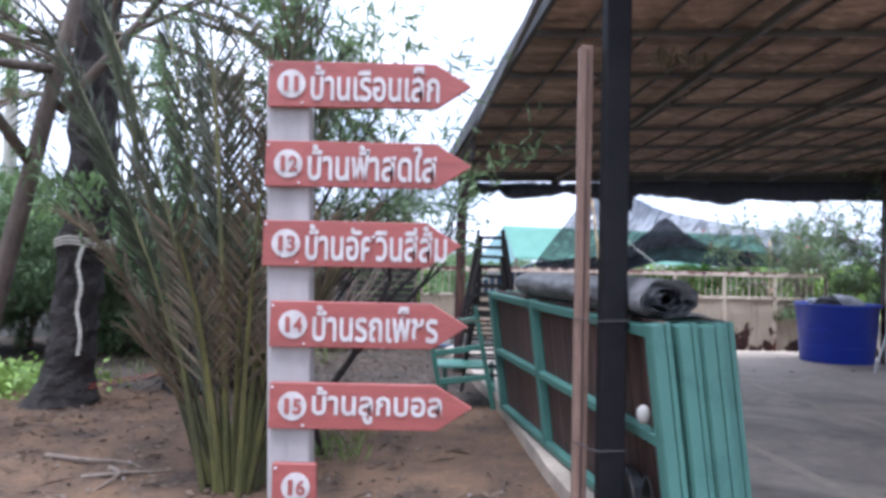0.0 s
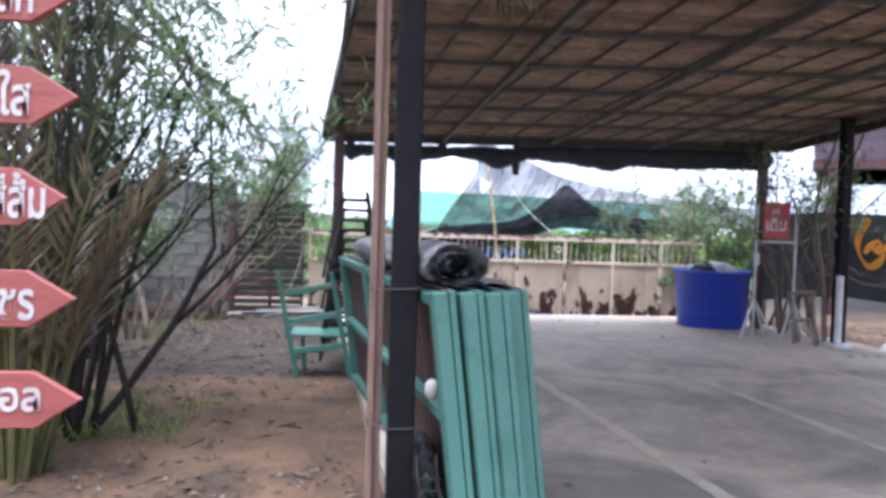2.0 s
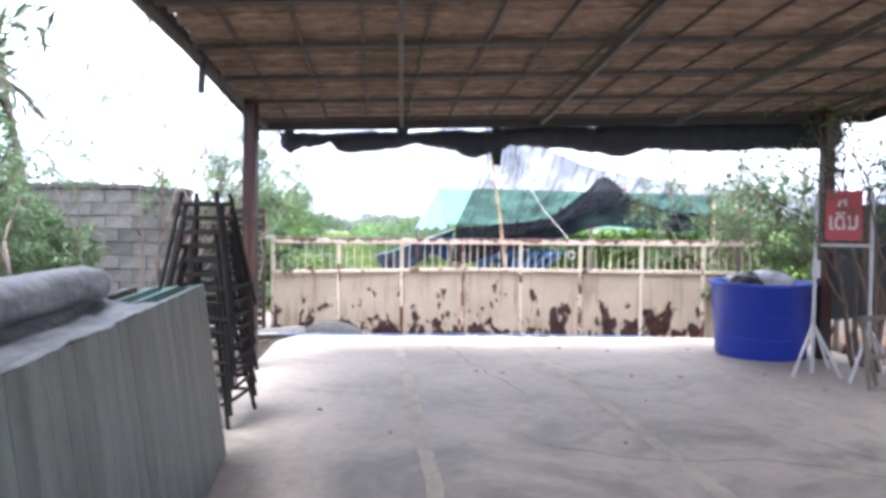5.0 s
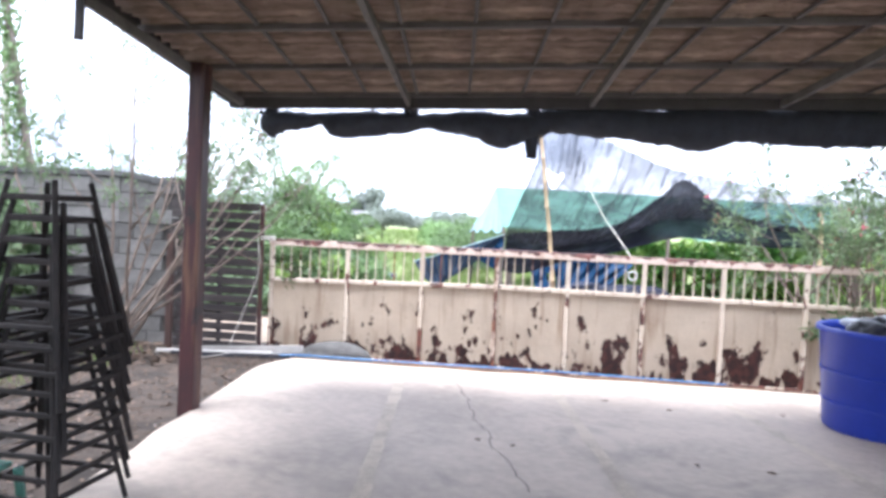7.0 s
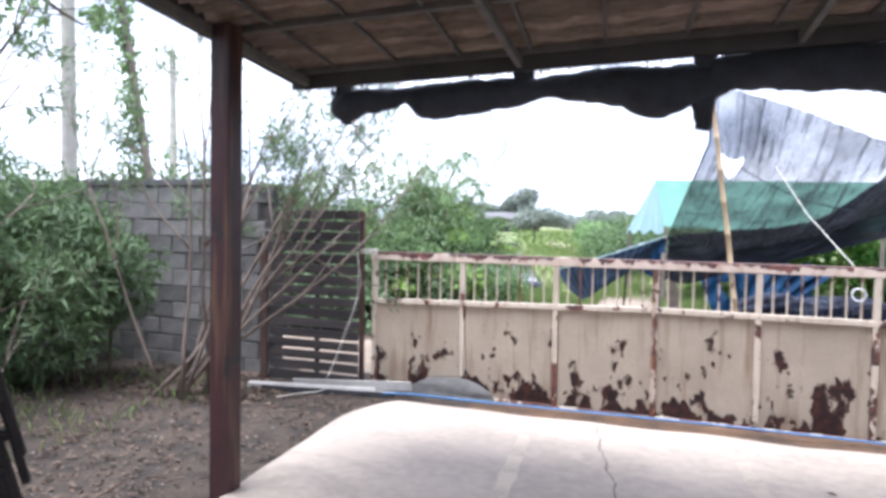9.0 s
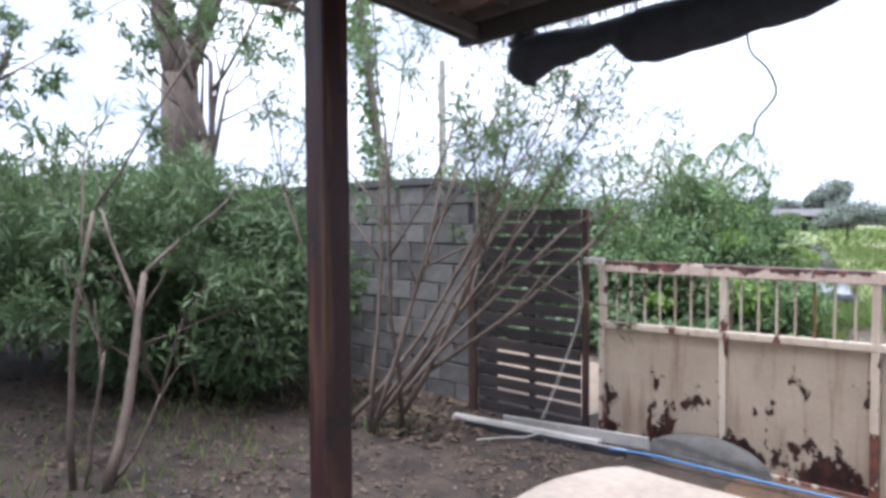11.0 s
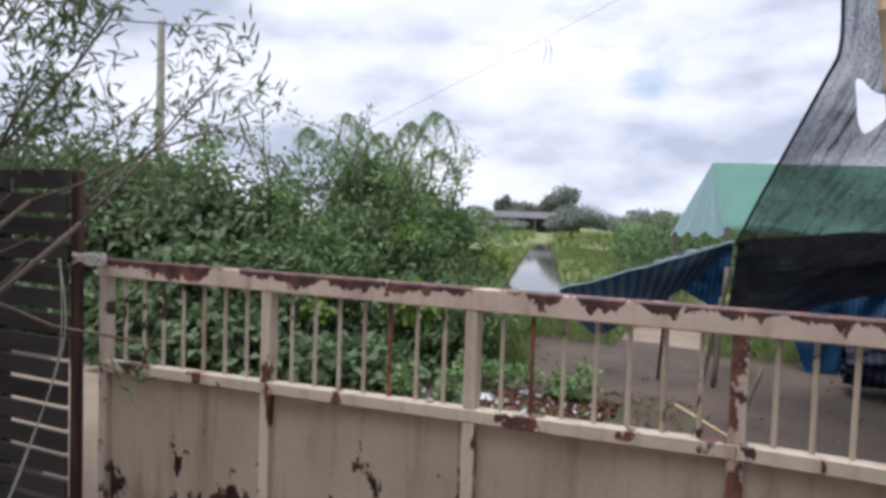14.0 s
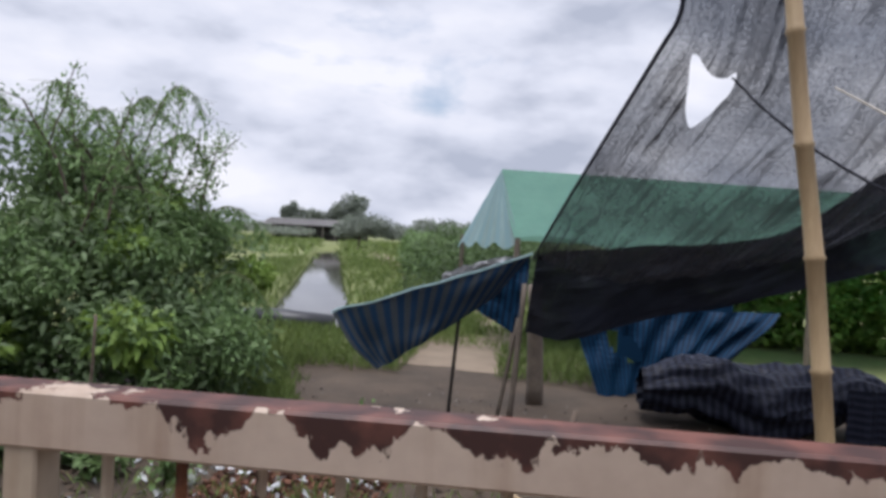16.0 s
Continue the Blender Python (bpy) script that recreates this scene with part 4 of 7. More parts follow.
sign = thing("direction_sign", (-0.38, 1.69, 0.07), "grey post with red arrow boards and white Thai lettering", "sign")
bm = bmesh.new()
beam(bm, (-0.345, 1.705, 0.0), (-0.395, 1.705, 1.925), 0.105, 0.065, up=(0, 1, 0), bevel=0.004)
part("post", bm, "grey_post", sign)
for num, body, z, dx, w, tip in (("11", "บ้านเรือนเล็ก", 1.876, -0.38, 0.315, 0.062), ("12", "บ้านฟ้าสดใส", 1.680, -0.383, 0.315, 0.066), ("13", "บ้านอัศวินสีส้ม", 1.485, -0.384, 0.345, 0.045),
                                 ("14", "บ้านรถเพ็ชร", 1.288, -0.362, 0.305, 0.064), ("15", "บ้านลูกบอล", 1.090, -0.359, 0.315, 0.078), ("16", "", 0.894, -0.346, 0, 0), ("", "", 0.697, -0.338, 0, 0)):
    x0 = dx - 0.058
    bm = bmesh.new()
    h = 0.056
    out = [(x0, -h), (tip - 0.085, -h + 0.002), (tip, 0.002), (tip - 0.09, h), (x0 + 0.002, h)] if body else [(x0, -h), (x0 + 0.108, -h), (x0 + 0.106, h), (x0, h)]
    fr = [bm.verts.new((x, 1.652, z + q)) for x, q in out]
    bk = [bm.verts.new((x, 1.668, z + q)) for x, q in out]
    bm.faces.new(fr), bm.faces.new(bk[::-1])
    for i in range(len(out)):
        j = (i + 1) % len(out)
        bm.faces.new((fr[i], bk[i], bk[j], fr[j]))
    bmesh.ops.bevel(bm, geom=list(bm.edges), offset=0.0015, segments=1, affect="EDGES")
    board = part("board", bm, "sign_red", sign, "faded red arrow board number " + num if num else "faded red board low on the post")
    bm = bmesh.new()
    tube(bm, [(dx, 1.6518, z), (dx, 1.649, z)], 0.0345, 28)
    part("number_disc", bm, "faded_white", board, "white painted disc")
    for i, ch in enumerate(num):
        lettering(ch, 0.011 if ch == "1" else 0.021, 0.037, (dx - 0.0125 + 0.025 * i, 1.6475, z), "numeral", "sign_red", board)
    if body:
        xa = dx + 0.048
        lettering(body, w, 0.088, (xa + w / 2, 1.650, z + 0.004), "lettering", "faded_white", board)
    for nx_, nz_ in ((x0 + 0.008, 0.045), (x0 + 0.085, -0.047)):
        bm = bmesh.new()
        bmesh.ops.create_icosphere(bm, subdivisions=1, radius=0.0035, matrix=Matrix.Translation((nx_, 1.651, z + nz_)))
        part("nail", bm, "white_steel", board)

# ---- table tops stacked on edge beside the black post ----
TD = Vector((-0.165, 1.0, 0)).normalized()
TU = Vector((-0.125, -0.01, 1.0)).normalized()
TN = TD.cross(TU).normalized()


def tq(base, u, v, w):
    return base + TD * u + TU * v + TN * w


def tbox(bm, base, a, b, bevel=0.004):
    vs = [bm.verts.new(tq(base, u, v, w)) for u in (a[0], b[0]) for v in (a[1], b[1]) for w in (a[2], b[2])]
    fs = [bm.faces.new([vs[i] for i in q]) for q in ((0, 1, 3, 2), (4, 6, 7, 5), (0, 4, 5, 1), (2, 3, 7, 6), (0, 2, 6, 4), (1, 5, 7, 3))]
    if bevel:
        bmesh.ops.bevel(bm, geom=list({e for f in fs for e in f.edges}), offset=bevel, segments=1, affect="EDGES")


TL, TH = 3.15, 1.018
tr_ = random.Random(8)
for k in range(4):
    base = Vector((1.020 + 0.099 * k - (0.013 if k == 0 else 0), 2.90 + tr_.uniform(-0.02, 0.03) + (0.06 if k == 3 else 0), 0.185))
    ln = TL - tr_.uniform(0, 0.15)
    table = thing("wooden_table", base, "seafoam green wooden table stood on its long edge in a stack", "table", "tables stacked on edge")
    for v0, nm in ((0.0, "rail"), (TH * 0.47, "rail"), (TH - 0.06, "rail")):
        bm = bmesh.new()
        tbox(bm, base, (0.06, v0, 0.006), (ln - 0.06, v0 + 0.05, 0.06))
        part(nm, bm, "teal", table)
    for u0 in (0.0, 1.75, ln - 0.06):
        bm = bmesh.new()
        tbox(bm, base, (u0, 0.0, 0.0), (u0 + 0.06, TH, 0.064))
        part("cross_rail", bm, "teal", table)
    n = 12 if k in (1, 2) else 30
    for i in range(n):
        u0, u1 = ln * i / n + 0.002, ln * (i + 1) / n - 0.002
        bm = bmesh.new()
        tbox(bm, base, (u0 + 0.002, 0.0, 0.066), (u1 - 0.002, TH + 0.004, 0.089), 0.003)
        part("plank", bm, ("dark_board", "plank_green", "plank_green", "weathered_plank")[k], table)
    bm = bmesh.new()
    tbox(bm, base, (-0.018, 0.0, 0.002), (-0.001, TH, 0.059), 0.004)
    part("end_board", bm, "teal", table)
    bm = bmesh.new()
    tbox(bm, base, (-0.016, 0.0, 0.064), (-0.001, TH + 0.003, 0.091), 0.003)
    part("edge_board", bm, "teal", table)

# a rolled sheet on top of the tables
rollt = thing("rolled_tarpaulin", (1.0, 3.4, 1.21), "grey plastic tarpaulin roll lying on the stacked tables", "tarpaulin")


def roll_axis(s):
    return Vector((0.99, 2.985, 1.302)) + TD * s


def wound(turns, r0, r1, back, start, wave):
    """A sheet wound into a flattened roll, from the inner turn to the outer one."""
    def f(u, v):
        a = v * 2 * math.pi * turns
        r = r0 + (r1 - r0) * v
        s = u * back - 0.03 + 0.04 * wob(v * 4, 0, wave, 2.0) * max(0.0, 1 - 8 * u)
        k = r + 0.10 * wob(math.cos(a) * 1.3, math.sin(a) * 1.3 + wave, s * 1.4) + 0.12 * abs(wob(a * 1.3, s * 5, wave)) + 0.05 * wob(a * 3, s * 11, wave)
        return roll_axis(s) + Vector((0.128 * k * math.cos(a + start) + 0.02 * wob(s, 0, 0, 2), 0, 0.086 * k * math.sin(a + start) + 0.012 * wob(s * 2.2, 4)))
    return f


bm = bmesh.new()
sheet(bm, wound(1.35, 0.86, 1.02, 2.05, 2.4, 4.0), 70, 90)
thick(bm, 0.005)
part("roll", bm, "roll_sheet", rollt, smooth=True)
bm = bmesh.new()
sheet(bm, wound(1.9, 0.2, 0.8, 1.95, 0.6, 9.0), 50, 90)
thick(bm, 0.005)
part("inner_layer", bm, "roll_inside", rollt, "black and white inner layers of the sheet", smooth=True)
bm = bmesh.new()


def flap(u, v):
    s = 0.12 + u * 1.95
    p = roll_axis(s)
    lift = max(0.0, 1 - v * 2.2) ** 2
    return p + Vector((0.05 + 0.26 * v + 0.02 * wob(s * 4, v * 4, 0), 0, -0.085 + 0.06 * lift * (0.7 + 0.4 * wob(s * 3, 1)) + 0.014 * abs(wob(s * 5, v * 4, 3)) + 0.006 * wob(s * 14, v * 9, 3)))


sheet(bm, flap, 80, 24)
thick(bm, 0.005)
part("loose_flap", bm, "roll_sheet", rollt, "crumpled loose end of the sheet", smooth=True)
bm = bmesh.new()
lathe(bm, (0.905, 3.02), [(0.0, 0.745), (0.016, 0.747), (0.026, 0.76), (0.031, 0.785), (0.028, 0.81), (0.016, 0.825), (0.0, 0.83)], 16)
solid("white_bowl", bm, "cement_board", "pale dented bowl wedged in the table frame", "bowl", smooth=True)

rack = thing("wire_rack", (0.93, 2.98, 0.17), "small dark wire rack stood on end beside the tables", "rack")
for x in (0.885, 0.965):
    bm = bmesh.new()
    tube(bm, [curve([(x, 2.93, 0.175), (x - 0.02, 2.94, 0.34), (x - 0.035, 2.98, 0.47), (x - 0.03, 3.05, 0.50)], i / 10) for i in range(11)], 0.006, 6)
    part("upright", bm, "chair_steel", rack)
for i in range(6):
    bm = bmesh.new()
    z = 0.2 + 0.047 * i
    tube(bm, [(0.878 - 0.018 * i / 5, 2.93 + 0.006 * i, z), (0.968 - 0.018 * i / 5, 2.93 + 0.006 * i, z)], 0.004, 5)
    part("wire", bm, "chair_steel", rack)
# added dark sheet that hides the bright slab and keeps this gap dark
bm = bmesh.new()
sheet(bm, lambda u, v: (0.846 + 0.115 * v + 0.008 * wob(u * 5, v * 4), 2.96 + 0.5 * u, 0.178 + 0.40 * math.sin(math.pi * v) ** 0.5 * (0.8 + 0.2 * wob(u * 4, v * 3, 2))), 16, 10)
thick(bm, 0.004)
solid("folded_sheet", bm, "plastic_black", "dark crumpled sheet added to darken the gap beside the tables", "plastic sheet", smooth=True)

# ---- green ladder-back chair on the bare earth ----
chair = thing("wooden_chair", (0.2, 6.45, 0.07), "green painted slatted wooden chair leaning at the slab edge", "chair")
for sx in (0, 1):
    bm = bmesh.new()
    x = 0.03 + 0.47 * sx
    tube(bm, [(x, 6.35, 0.06), (x - 0.07, 6.34, 0.42), (x - 0.135, 6.33, 0.75), (x - 0.19, 6.31, 1.03)], [0.024, 0.024, 0.022, 0.02], 6)
    part("leg", bm, "teal_dark", chair)
    bm = bmesh.new()
    tube(bm, [(x + 0.03, 6.74, 0.06), (x + 0.0, 6.72, 0.46)], 0.022, 6)
    part("leg", bm, "teal_dark", chair)
    bm = bmesh.new()
    beam(bm, (x, 6.35, 0.26), (x + 0.01, 6.73, 0.26), 0.025, 0.04)
    part("stretcher", bm, "teal_dark", chair)
for z, dz in ((0.32, 0), (0.58, 0.02), (0.83, 0.03)):
    bm = bmesh.new()
    xo = 0.03 - (z - 0.06) * 0.2
    beam(bm, (xo, 6.335, z), (xo + 0.48, 6.335, z + dz + 0.06), 0.022, 0.055, bevel=0.004)
    part("slat", bm, "teal_dark", chair)
bm = bmesh.new()
box(bm, (-0.05, 6.33, 0.45), (0.44, 6.76, 0.475), 0.005)
part("seat", bm, "teal_dark", chair)


# ---- stack of bare metal stool frames ----
def stool_frame():
    """A tall tapered frame of four splayed legs, short rails at the top and long ones low down."""
    c = thing("stool_frame", (0, 0, 0), "dull black tapered metal stool frame in a tall stack", "stool", "stacked stool frames")

    def half(z):
        return 0.12 + 0.17 * (0.82 - z)
    for sx, sy in ((-1, -1), (-1, 1), (1, -1), (1, 1)):
        bm = bmesh.new()
        beam(bm, (half(0) * sx, half(0) * sy, 0.0), (half(0.82) * sx, half(0.82) * sy, 0.82), 0.026, 0.024, up=(sx, sy, 0.2), bevel=0.003)
        part("leg", bm, "chair_steel", c)
    for z, w in ((0.16, 0.024), (0.74, 0.03)):
        h = half(z)
        for p, q in (((-h, -h), (h, -h)), ((h, -h), (h, h)), ((h, h), (-h, h)), ((-h, h), (-h, -h))):
            bm = bmesh.new()
            beam(bm, (*p, z), (*q, z), 0.02, w, bevel=0.003)
            part("rail", bm, "chair_steel", c)
    return c


cr = random.Random(4)
first = stool_frame()
for i in range(9):
    m = pose(0.485 + cr.uniform(-0.01, 0.01), 6.92 + cr.uniform(-0.01, 0.01), slab_z(7) + 0.002 + 0.098 * i, cr.uniform(-1.5, 1.5), cr.uniform(-1.5, 1.5), cr.uniform(-4, 4))
    if i == 0:
        first.matrix_basis = m
    else:
        copy_thing(first, m)


# ---- blue tub ----
TC = (5.74, 9.86)
tub = thing("water_tub", (TC[0], TC[1], slab_z(9.86)), "large blue plastic tub holding folded grey sheets", "tub")
zb = slab_z(9.86)
bm = bmesh.new()
lathe(bm, TC, [(0.0, zb), (0.46, zb + 0.002), (0.475, zb + 0.02), (0.535, 0.90), (0.56, 0.91), (0.565, 0.945), (0.55, 0.955), (0.525, 0.945), (0.515, 0.90), (0.46, zb + 0.05), (0.0, zb + 0.04)], 40)
part("shell", bm, "tub", tub, smooth=True)
for zr in (0.35, 0.6):
    bm = bmesh.new()
    rr_ = 0.475 + (0.06) * (zr - zb) / 0.8
    tube(bm, [(TC[0] + (rr_ + 0.002) * math.cos(a), TC[1] + (rr_ + 0.002) * math.sin(a), zr) for a in np.linspace(0, 2 * math.pi, 41)], 0.007, 5)
    part("rib", bm, "tub", tub)


def crumple(name, c, r, material, label, cat, seed, flat=0.5):
    bm = bmesh.new()
    bmesh.ops.create_icosphere(bm, subdivisions=4, radius=1.0)
    for v in bm.verts:
        d = v.co.copy()
        k = 1 + 0.35 * wob(*(d * 1.6 + Vector((seed, 0, 0)))) + 0.18 * abs(wob(*(d * 4.2 + Vector((0, seed, 0))))) + 0.06 * wob(*(d * 10))
        v.co = Vector((d.x * r[0] * k, d.y * r[1] * k, max(-0.9, d.z) * r[2] * k)) + Vector(c)
    return solid(name, bm, material, label, cat, smooth=True)


crumple("plastic_sheet", (5.73, 9.82, 0.93), (0.36, 0.34, 0.13), "plastic_grey", "crumpled grey plastic sheet heaped in the blue tub", "plastic sheet", 3)
crumple("black_bag", (5.48, 9.62, 0.95), (0.16, 0.15, 0.11), "plastic_black", "black plastic bag at the tub rim", "bag", 7)
crumple("white_sack", (6.86, 7.6, 0.14), (0.2, 0.14, 0.09), "white", "white plastic sack lying beside the slab", "sack", 5)

# ---- red notice on a tubular stand ----
stand = thing("notice_stand", (6.02, 8.6, slab_z(8.6)), "white tubular stand with a small red notice plate", "sign")
z0 = slab_z(8.6)
for x, y in ((5.74, 8.74), (6.12, 8.48)):
    bm = bmesh.new()
    tube(bm, [(x, y, z0), (x, y, 1.90)], 0.017, 8)
    part("upright", bm, "white_steel", stand)
    for dx, dy in ((-0.3, -0.22), (0.26, 0.18), (0.12, -0.28)):
        bm = bmesh.new()
        tube(bm, [(x, y, z0 + 0.48), (x + dx, y + dy, z0 + 0.01)], 0.015, 6)
        part("brace", bm, "white_steel", stand)
bm = bmesh.new()
beam(bm, (5.74, 8.74, 1.40), (6.12, 8.48, 1.40), 0.03, 0.03)
part("crossbar", bm, "white_steel", stand)
bm = bmesh.new()
beam(bm, (5.80, 8.69, 1.68), (6.05, 8.52, 1.68), 0.012, 0.47, bevel=0.003)
plate = part("plate", bm, "sign_plate", stand, "red plate with white writing")
PD = Vector((0.25, -0.17, 0)).normalized()


def plate_text(body, width, height, at, z):
    """White letters on the notice plate, turned to lie along it."""
    ob = lettering(body, width, height, (0, 0, 0), "lettering", "white", plate)
    o = Vector((5.80, 8.69, 0)).lerp(Vector((6.05, 8.52, 0)), at) + Vector((PD.y, -PD.x, 0)) * 0.008
    ob.data.transform(Matrix.Translation((o.x, o.y, z)) @ Matrix.Rotation(math.atan2(PD.y, PD.x), 4, "Z"))


plate_text("เดิม", 0.235, 0.17, 0.5, 1.63)
plate_text("ที่", 0.075, 0.075, 0.46, 1.80)
bm = bmesh.new()
box(bm, (5.70, 8.68, 1.08), (5.76, 8.72, 1.25), 0.004)
part("box", bm, "white_steel", stand, "small white box")
bm = bmesh.new()
tube(bm, [(6.27, 7.82, 0.1), (6.27, 7.82, 1.02)], 0.04, 8)
lathe(bm, (6.27, 7.82), [(0.0, 0.165), (0.16, 0.165), (0.16, 0.2), (0.05, 0.21)], 16)
solid("bollard_post", bm, "white_steel", "grey pipe stub on a round foot at the slab edge", "post")

# ---- broken seat and bare climber by the pipe ----
seat = thing("broken_stool", (6.0, 8.0, slab_z(8)), "grey weathered wooden stool frame leaning by the climber", "stool")
for p, q in (((5.83, 7.98, 0.17), (5.80, 8.06, 0.80)), ((6.02, 7.86, 0.17), (6.03, 7.98, 0.83)), ((6.17, 8.02, 0.17), (6.05, 8.12, 0.80)), ((5.99, 8.14, 0.17), (5.85, 8.18, 0.78))):
    bm = bmesh.new()
    beam(bm, p, q, 0.032, 0.032, up=(0, 1, 0.1), bevel=0.004)
    part("leg", bm, "pole_wood", seat)
for p, q in (((5.79, 8.04, 0.78), (6.04, 7.96, 0.81)), ((6.03, 7.97, 0.80), (6.06, 8.13, 0.78)), ((5.82, 8.02, 0.45), (6.03, 7.92, 0.47))):
    bm = bmesh.new()
    beam(bm, p, q, 0.026, 0.045, bevel=0.004)
    part("rail", bm, "pole_wood", seat)
climber = thing("bare_climber", (6.2, 7.98, 0.1), "bare pale climber trunks rising to the pavilion eave", "climber")
for pts, r in ((((6.20, 7.95, 0.1), (6.17, 7.96, 0.7), (6.14, 7.98, 1.1), (6.06, 8.0, 1.6), (6.10, 8.02, 2.1), (6.3, 8.0, 2.75)), 0.03), (((6.30, 8.08, 0.1), (6.26, 8.05, 0.6), (6.32, 8.0, 1.1), (6.22, 8.02, 1.6), (6.4, 8.0, 2.2), (6.55, 7.9, 2.75)), 0.026),
               (((6.17, 7.97, 0.9), (5.98, 8.1, 1.3), (5.92, 8.2, 1.8), (5.80, 8.3, 2.3)), 0.013), (((6.3, 8.0, 1.2), (6.5, 7.9, 1.7), (6.75, 7.7, 2.1), (6.9, 7.4, 2.5)), 0.014), (((6.22, 8.02, 1.6), (6.1, 7.9, 2.0), (6.2, 7.6, 2.5)), 0.009), (((6.10, 8.02, 2.0), (5.95, 8.0, 2.3), (5.98, 7.9, 2.6)), 0.008)):
    bm = bmesh.new()
    tube(bm, [curve(pts, i / 30) + Vector((0.014 * wob(i * 0.4, r * 90), 0.014 * wob(i * 0.4, 5), 0)) for i in range(31)], [r * (1 - 0.5 * i / 30) for i in range(31)], 7)
    part("trunk" if r > 0.02 else "branch", bm, "bark_pale", climber, smooth=True)
rc = np.random.default_rng(91)
n = 160
P = np.stack([rc.normal(6.25, 0.3, n), rc.normal(7.95, 0.2, n), rc.uniform(1.5, 2.6, n)], 1)
tagged(part("foliage", leaf_mesh("foliage", P, unit(rc, n), unit(rc, n), rc.uniform(0.05, 0.09, n), np.full(n, 0.025), "leaf_dark"), "leaf_dark", climber), kind="stuff")
# dry curls of vine under the outer eave
dry = thing("hanging_vine", (6.88, 6.4, 2.6), "dry dark vine curling down from the pavilion eave", "vine")
for k, (y, ln) in enumerate(((7.2, 0.20), (6.5, 0.26), (5.7, 0.28))):
    bm = bmesh.new()
    tube(bm, [(6.87 + 0.03 * math.sin(7 * i / 20 + k), y + 0.05 * math.sin(6 * i / 20 + 2 * k), 2.88 - ln * i / 20) for i in range(21)], 0.022, 6)
    part("stem", bm, "bark", dry)

# ---- dark banner with orange brush strokes ----
BA, BB = Vector((7.18, 9.05, 0)), Vector((8.9, 4.1, 0))


def bpt(u, z, off=0.0):
    d = (BB - BA).normalized()
    nrm = Vector((-d.y, d.x, 0))
    if nrm.x > 0:
        nrm = -nrm
    p = BA + d * u + nrm * (off + 0.02 * wob(u * 2, z * 2))
    return Vector((p.x, p.y, z))


ban = thing("banner", (7.9, 7.0, 0.6), "dark grey fabric banner with orange and white lettering", "banner")
bm = bmesh.new()
sheet(bm, lambda u, v: bpt(-1.3 + u * 6.7, 0.655 - 0.19 * max(0.0, 0.2 - u) / 0.2 + v * (1.16 + 0.19 * max(0.0, 0.2 - u) / 0.2) + 0.02 * math.sin(u * 13)), 60, 8)
thick(bm, 0.006)
part("cloth", bm, "banner", ban)


def brush(strokes, name, material, label, joined=False):
    """Painted strokes, each a part, or all one letter."""
    bm = bmesh.new()
    for pts, r in strokes:
        if not joined:
            bm = bmesh.new()
        fine = []
        for i in range(len(pts) - 1):
            a, b = Vector((*pts[max(0, i - 1)], 0)), Vector((*pts[i], 0))
            c, d = Vector((*pts[i + 1], 0)), Vector((*pts[min(len(pts) - 1, i + 2)], 0))
            for k in range(6):
                t = k / 6
                fine.append(0.5 * ((2 * b) + (c - a) * t + (2 * a - 5 * b + 4 * c - d) * t * t + (3 * b - a - 3 * c + d) * t ** 3))
        fine.append(Vector((*pts[-1], 0)))
        rim = []
        for i, p in enumerate(fine):
            w = r * (0.8 + 0.4 * math.sin(i * 0.35))
            dd = (fine[min(i + 1, len(fine) - 1)] - fine[max(0, i - 1)]).normalized()
            e = Vector((-dd.y, dd.x, 0)) * w
            rim.append([bm.verts.new(bpt(s.x, s.y, 0.02)) for s in (p - e, p + e)])
        for (a, b), (c, d) in zip(rim, rim[1:]):
            bm.faces.new((a, b, d, c))
        if not joined:
            part(name, bm, material, ban, label)
    if joined:
        part(name, bm, material, ban, label)


ORANGE = "orange brush strokes of a name"
brush([([(0.089, 1.552), (0.062, 1.235), (0.114, 0.983)], 0.05), ([(0.389, 1.751), (0.258, 1.513), (0.274, 1.28), (0.407, 1.114), (0.548, 1.173), (0.611, 1.288)], 0.048)], "brush_mark", "orange", ORANGE)
brush([([(0.351, 1.282), (0.433, 1.399), (0.524, 1.453), (0.55, 1.385), (0.461, 1.323)], 0.036), ([(0.503, 1.293), (0.649, 1.387), (0.661, 1.514), (0.635, 1.567)], 0.036), ([(0.665, 1.387), (0.745, 1.403), (0.819, 1.552)], 0.036)], "brush_mark", "orange", ORANGE)
brush([([(1.326, 1.587), (1.203, 1.374), (1.11, 1.035)], 0.046), ([(1.013, 1.516), (1.121, 1.638), (1.266, 1.686), (1.388, 1.636), (1.412, 1.517), (1.332, 1.377), (1.154, 1.295)], 0.046)], "brush_mark", "orange", ORANGE)
brush([([(1.363, 1.286), (1.466, 1.345), (1.539, 1.415), (1.483, 1.456), (1.382, 1.371), (1.336, 1.243), (1.409, 1.169), (1.559, 1.209), (1.664, 1.281)], 0.036)], "brush_mark", "orange", ORANGE)
brush([([(1.91, 1.8), (1.797, 1.653), (1.687, 1.417), (1.667, 1.199)], 0.046), ([(1.672, 1.458), (1.814, 1.499), (1.971, 1.546)], 0.034)], "brush_mark", "orange", ORANGE)
brush([([(1.968, 1.434), (1.867, 1.446), (1.8, 1.325), (1.855, 1.22), (2.011, 1.239), (2.107, 1.294)], 0.04)], "brush_mark", "orange", ORANGE)
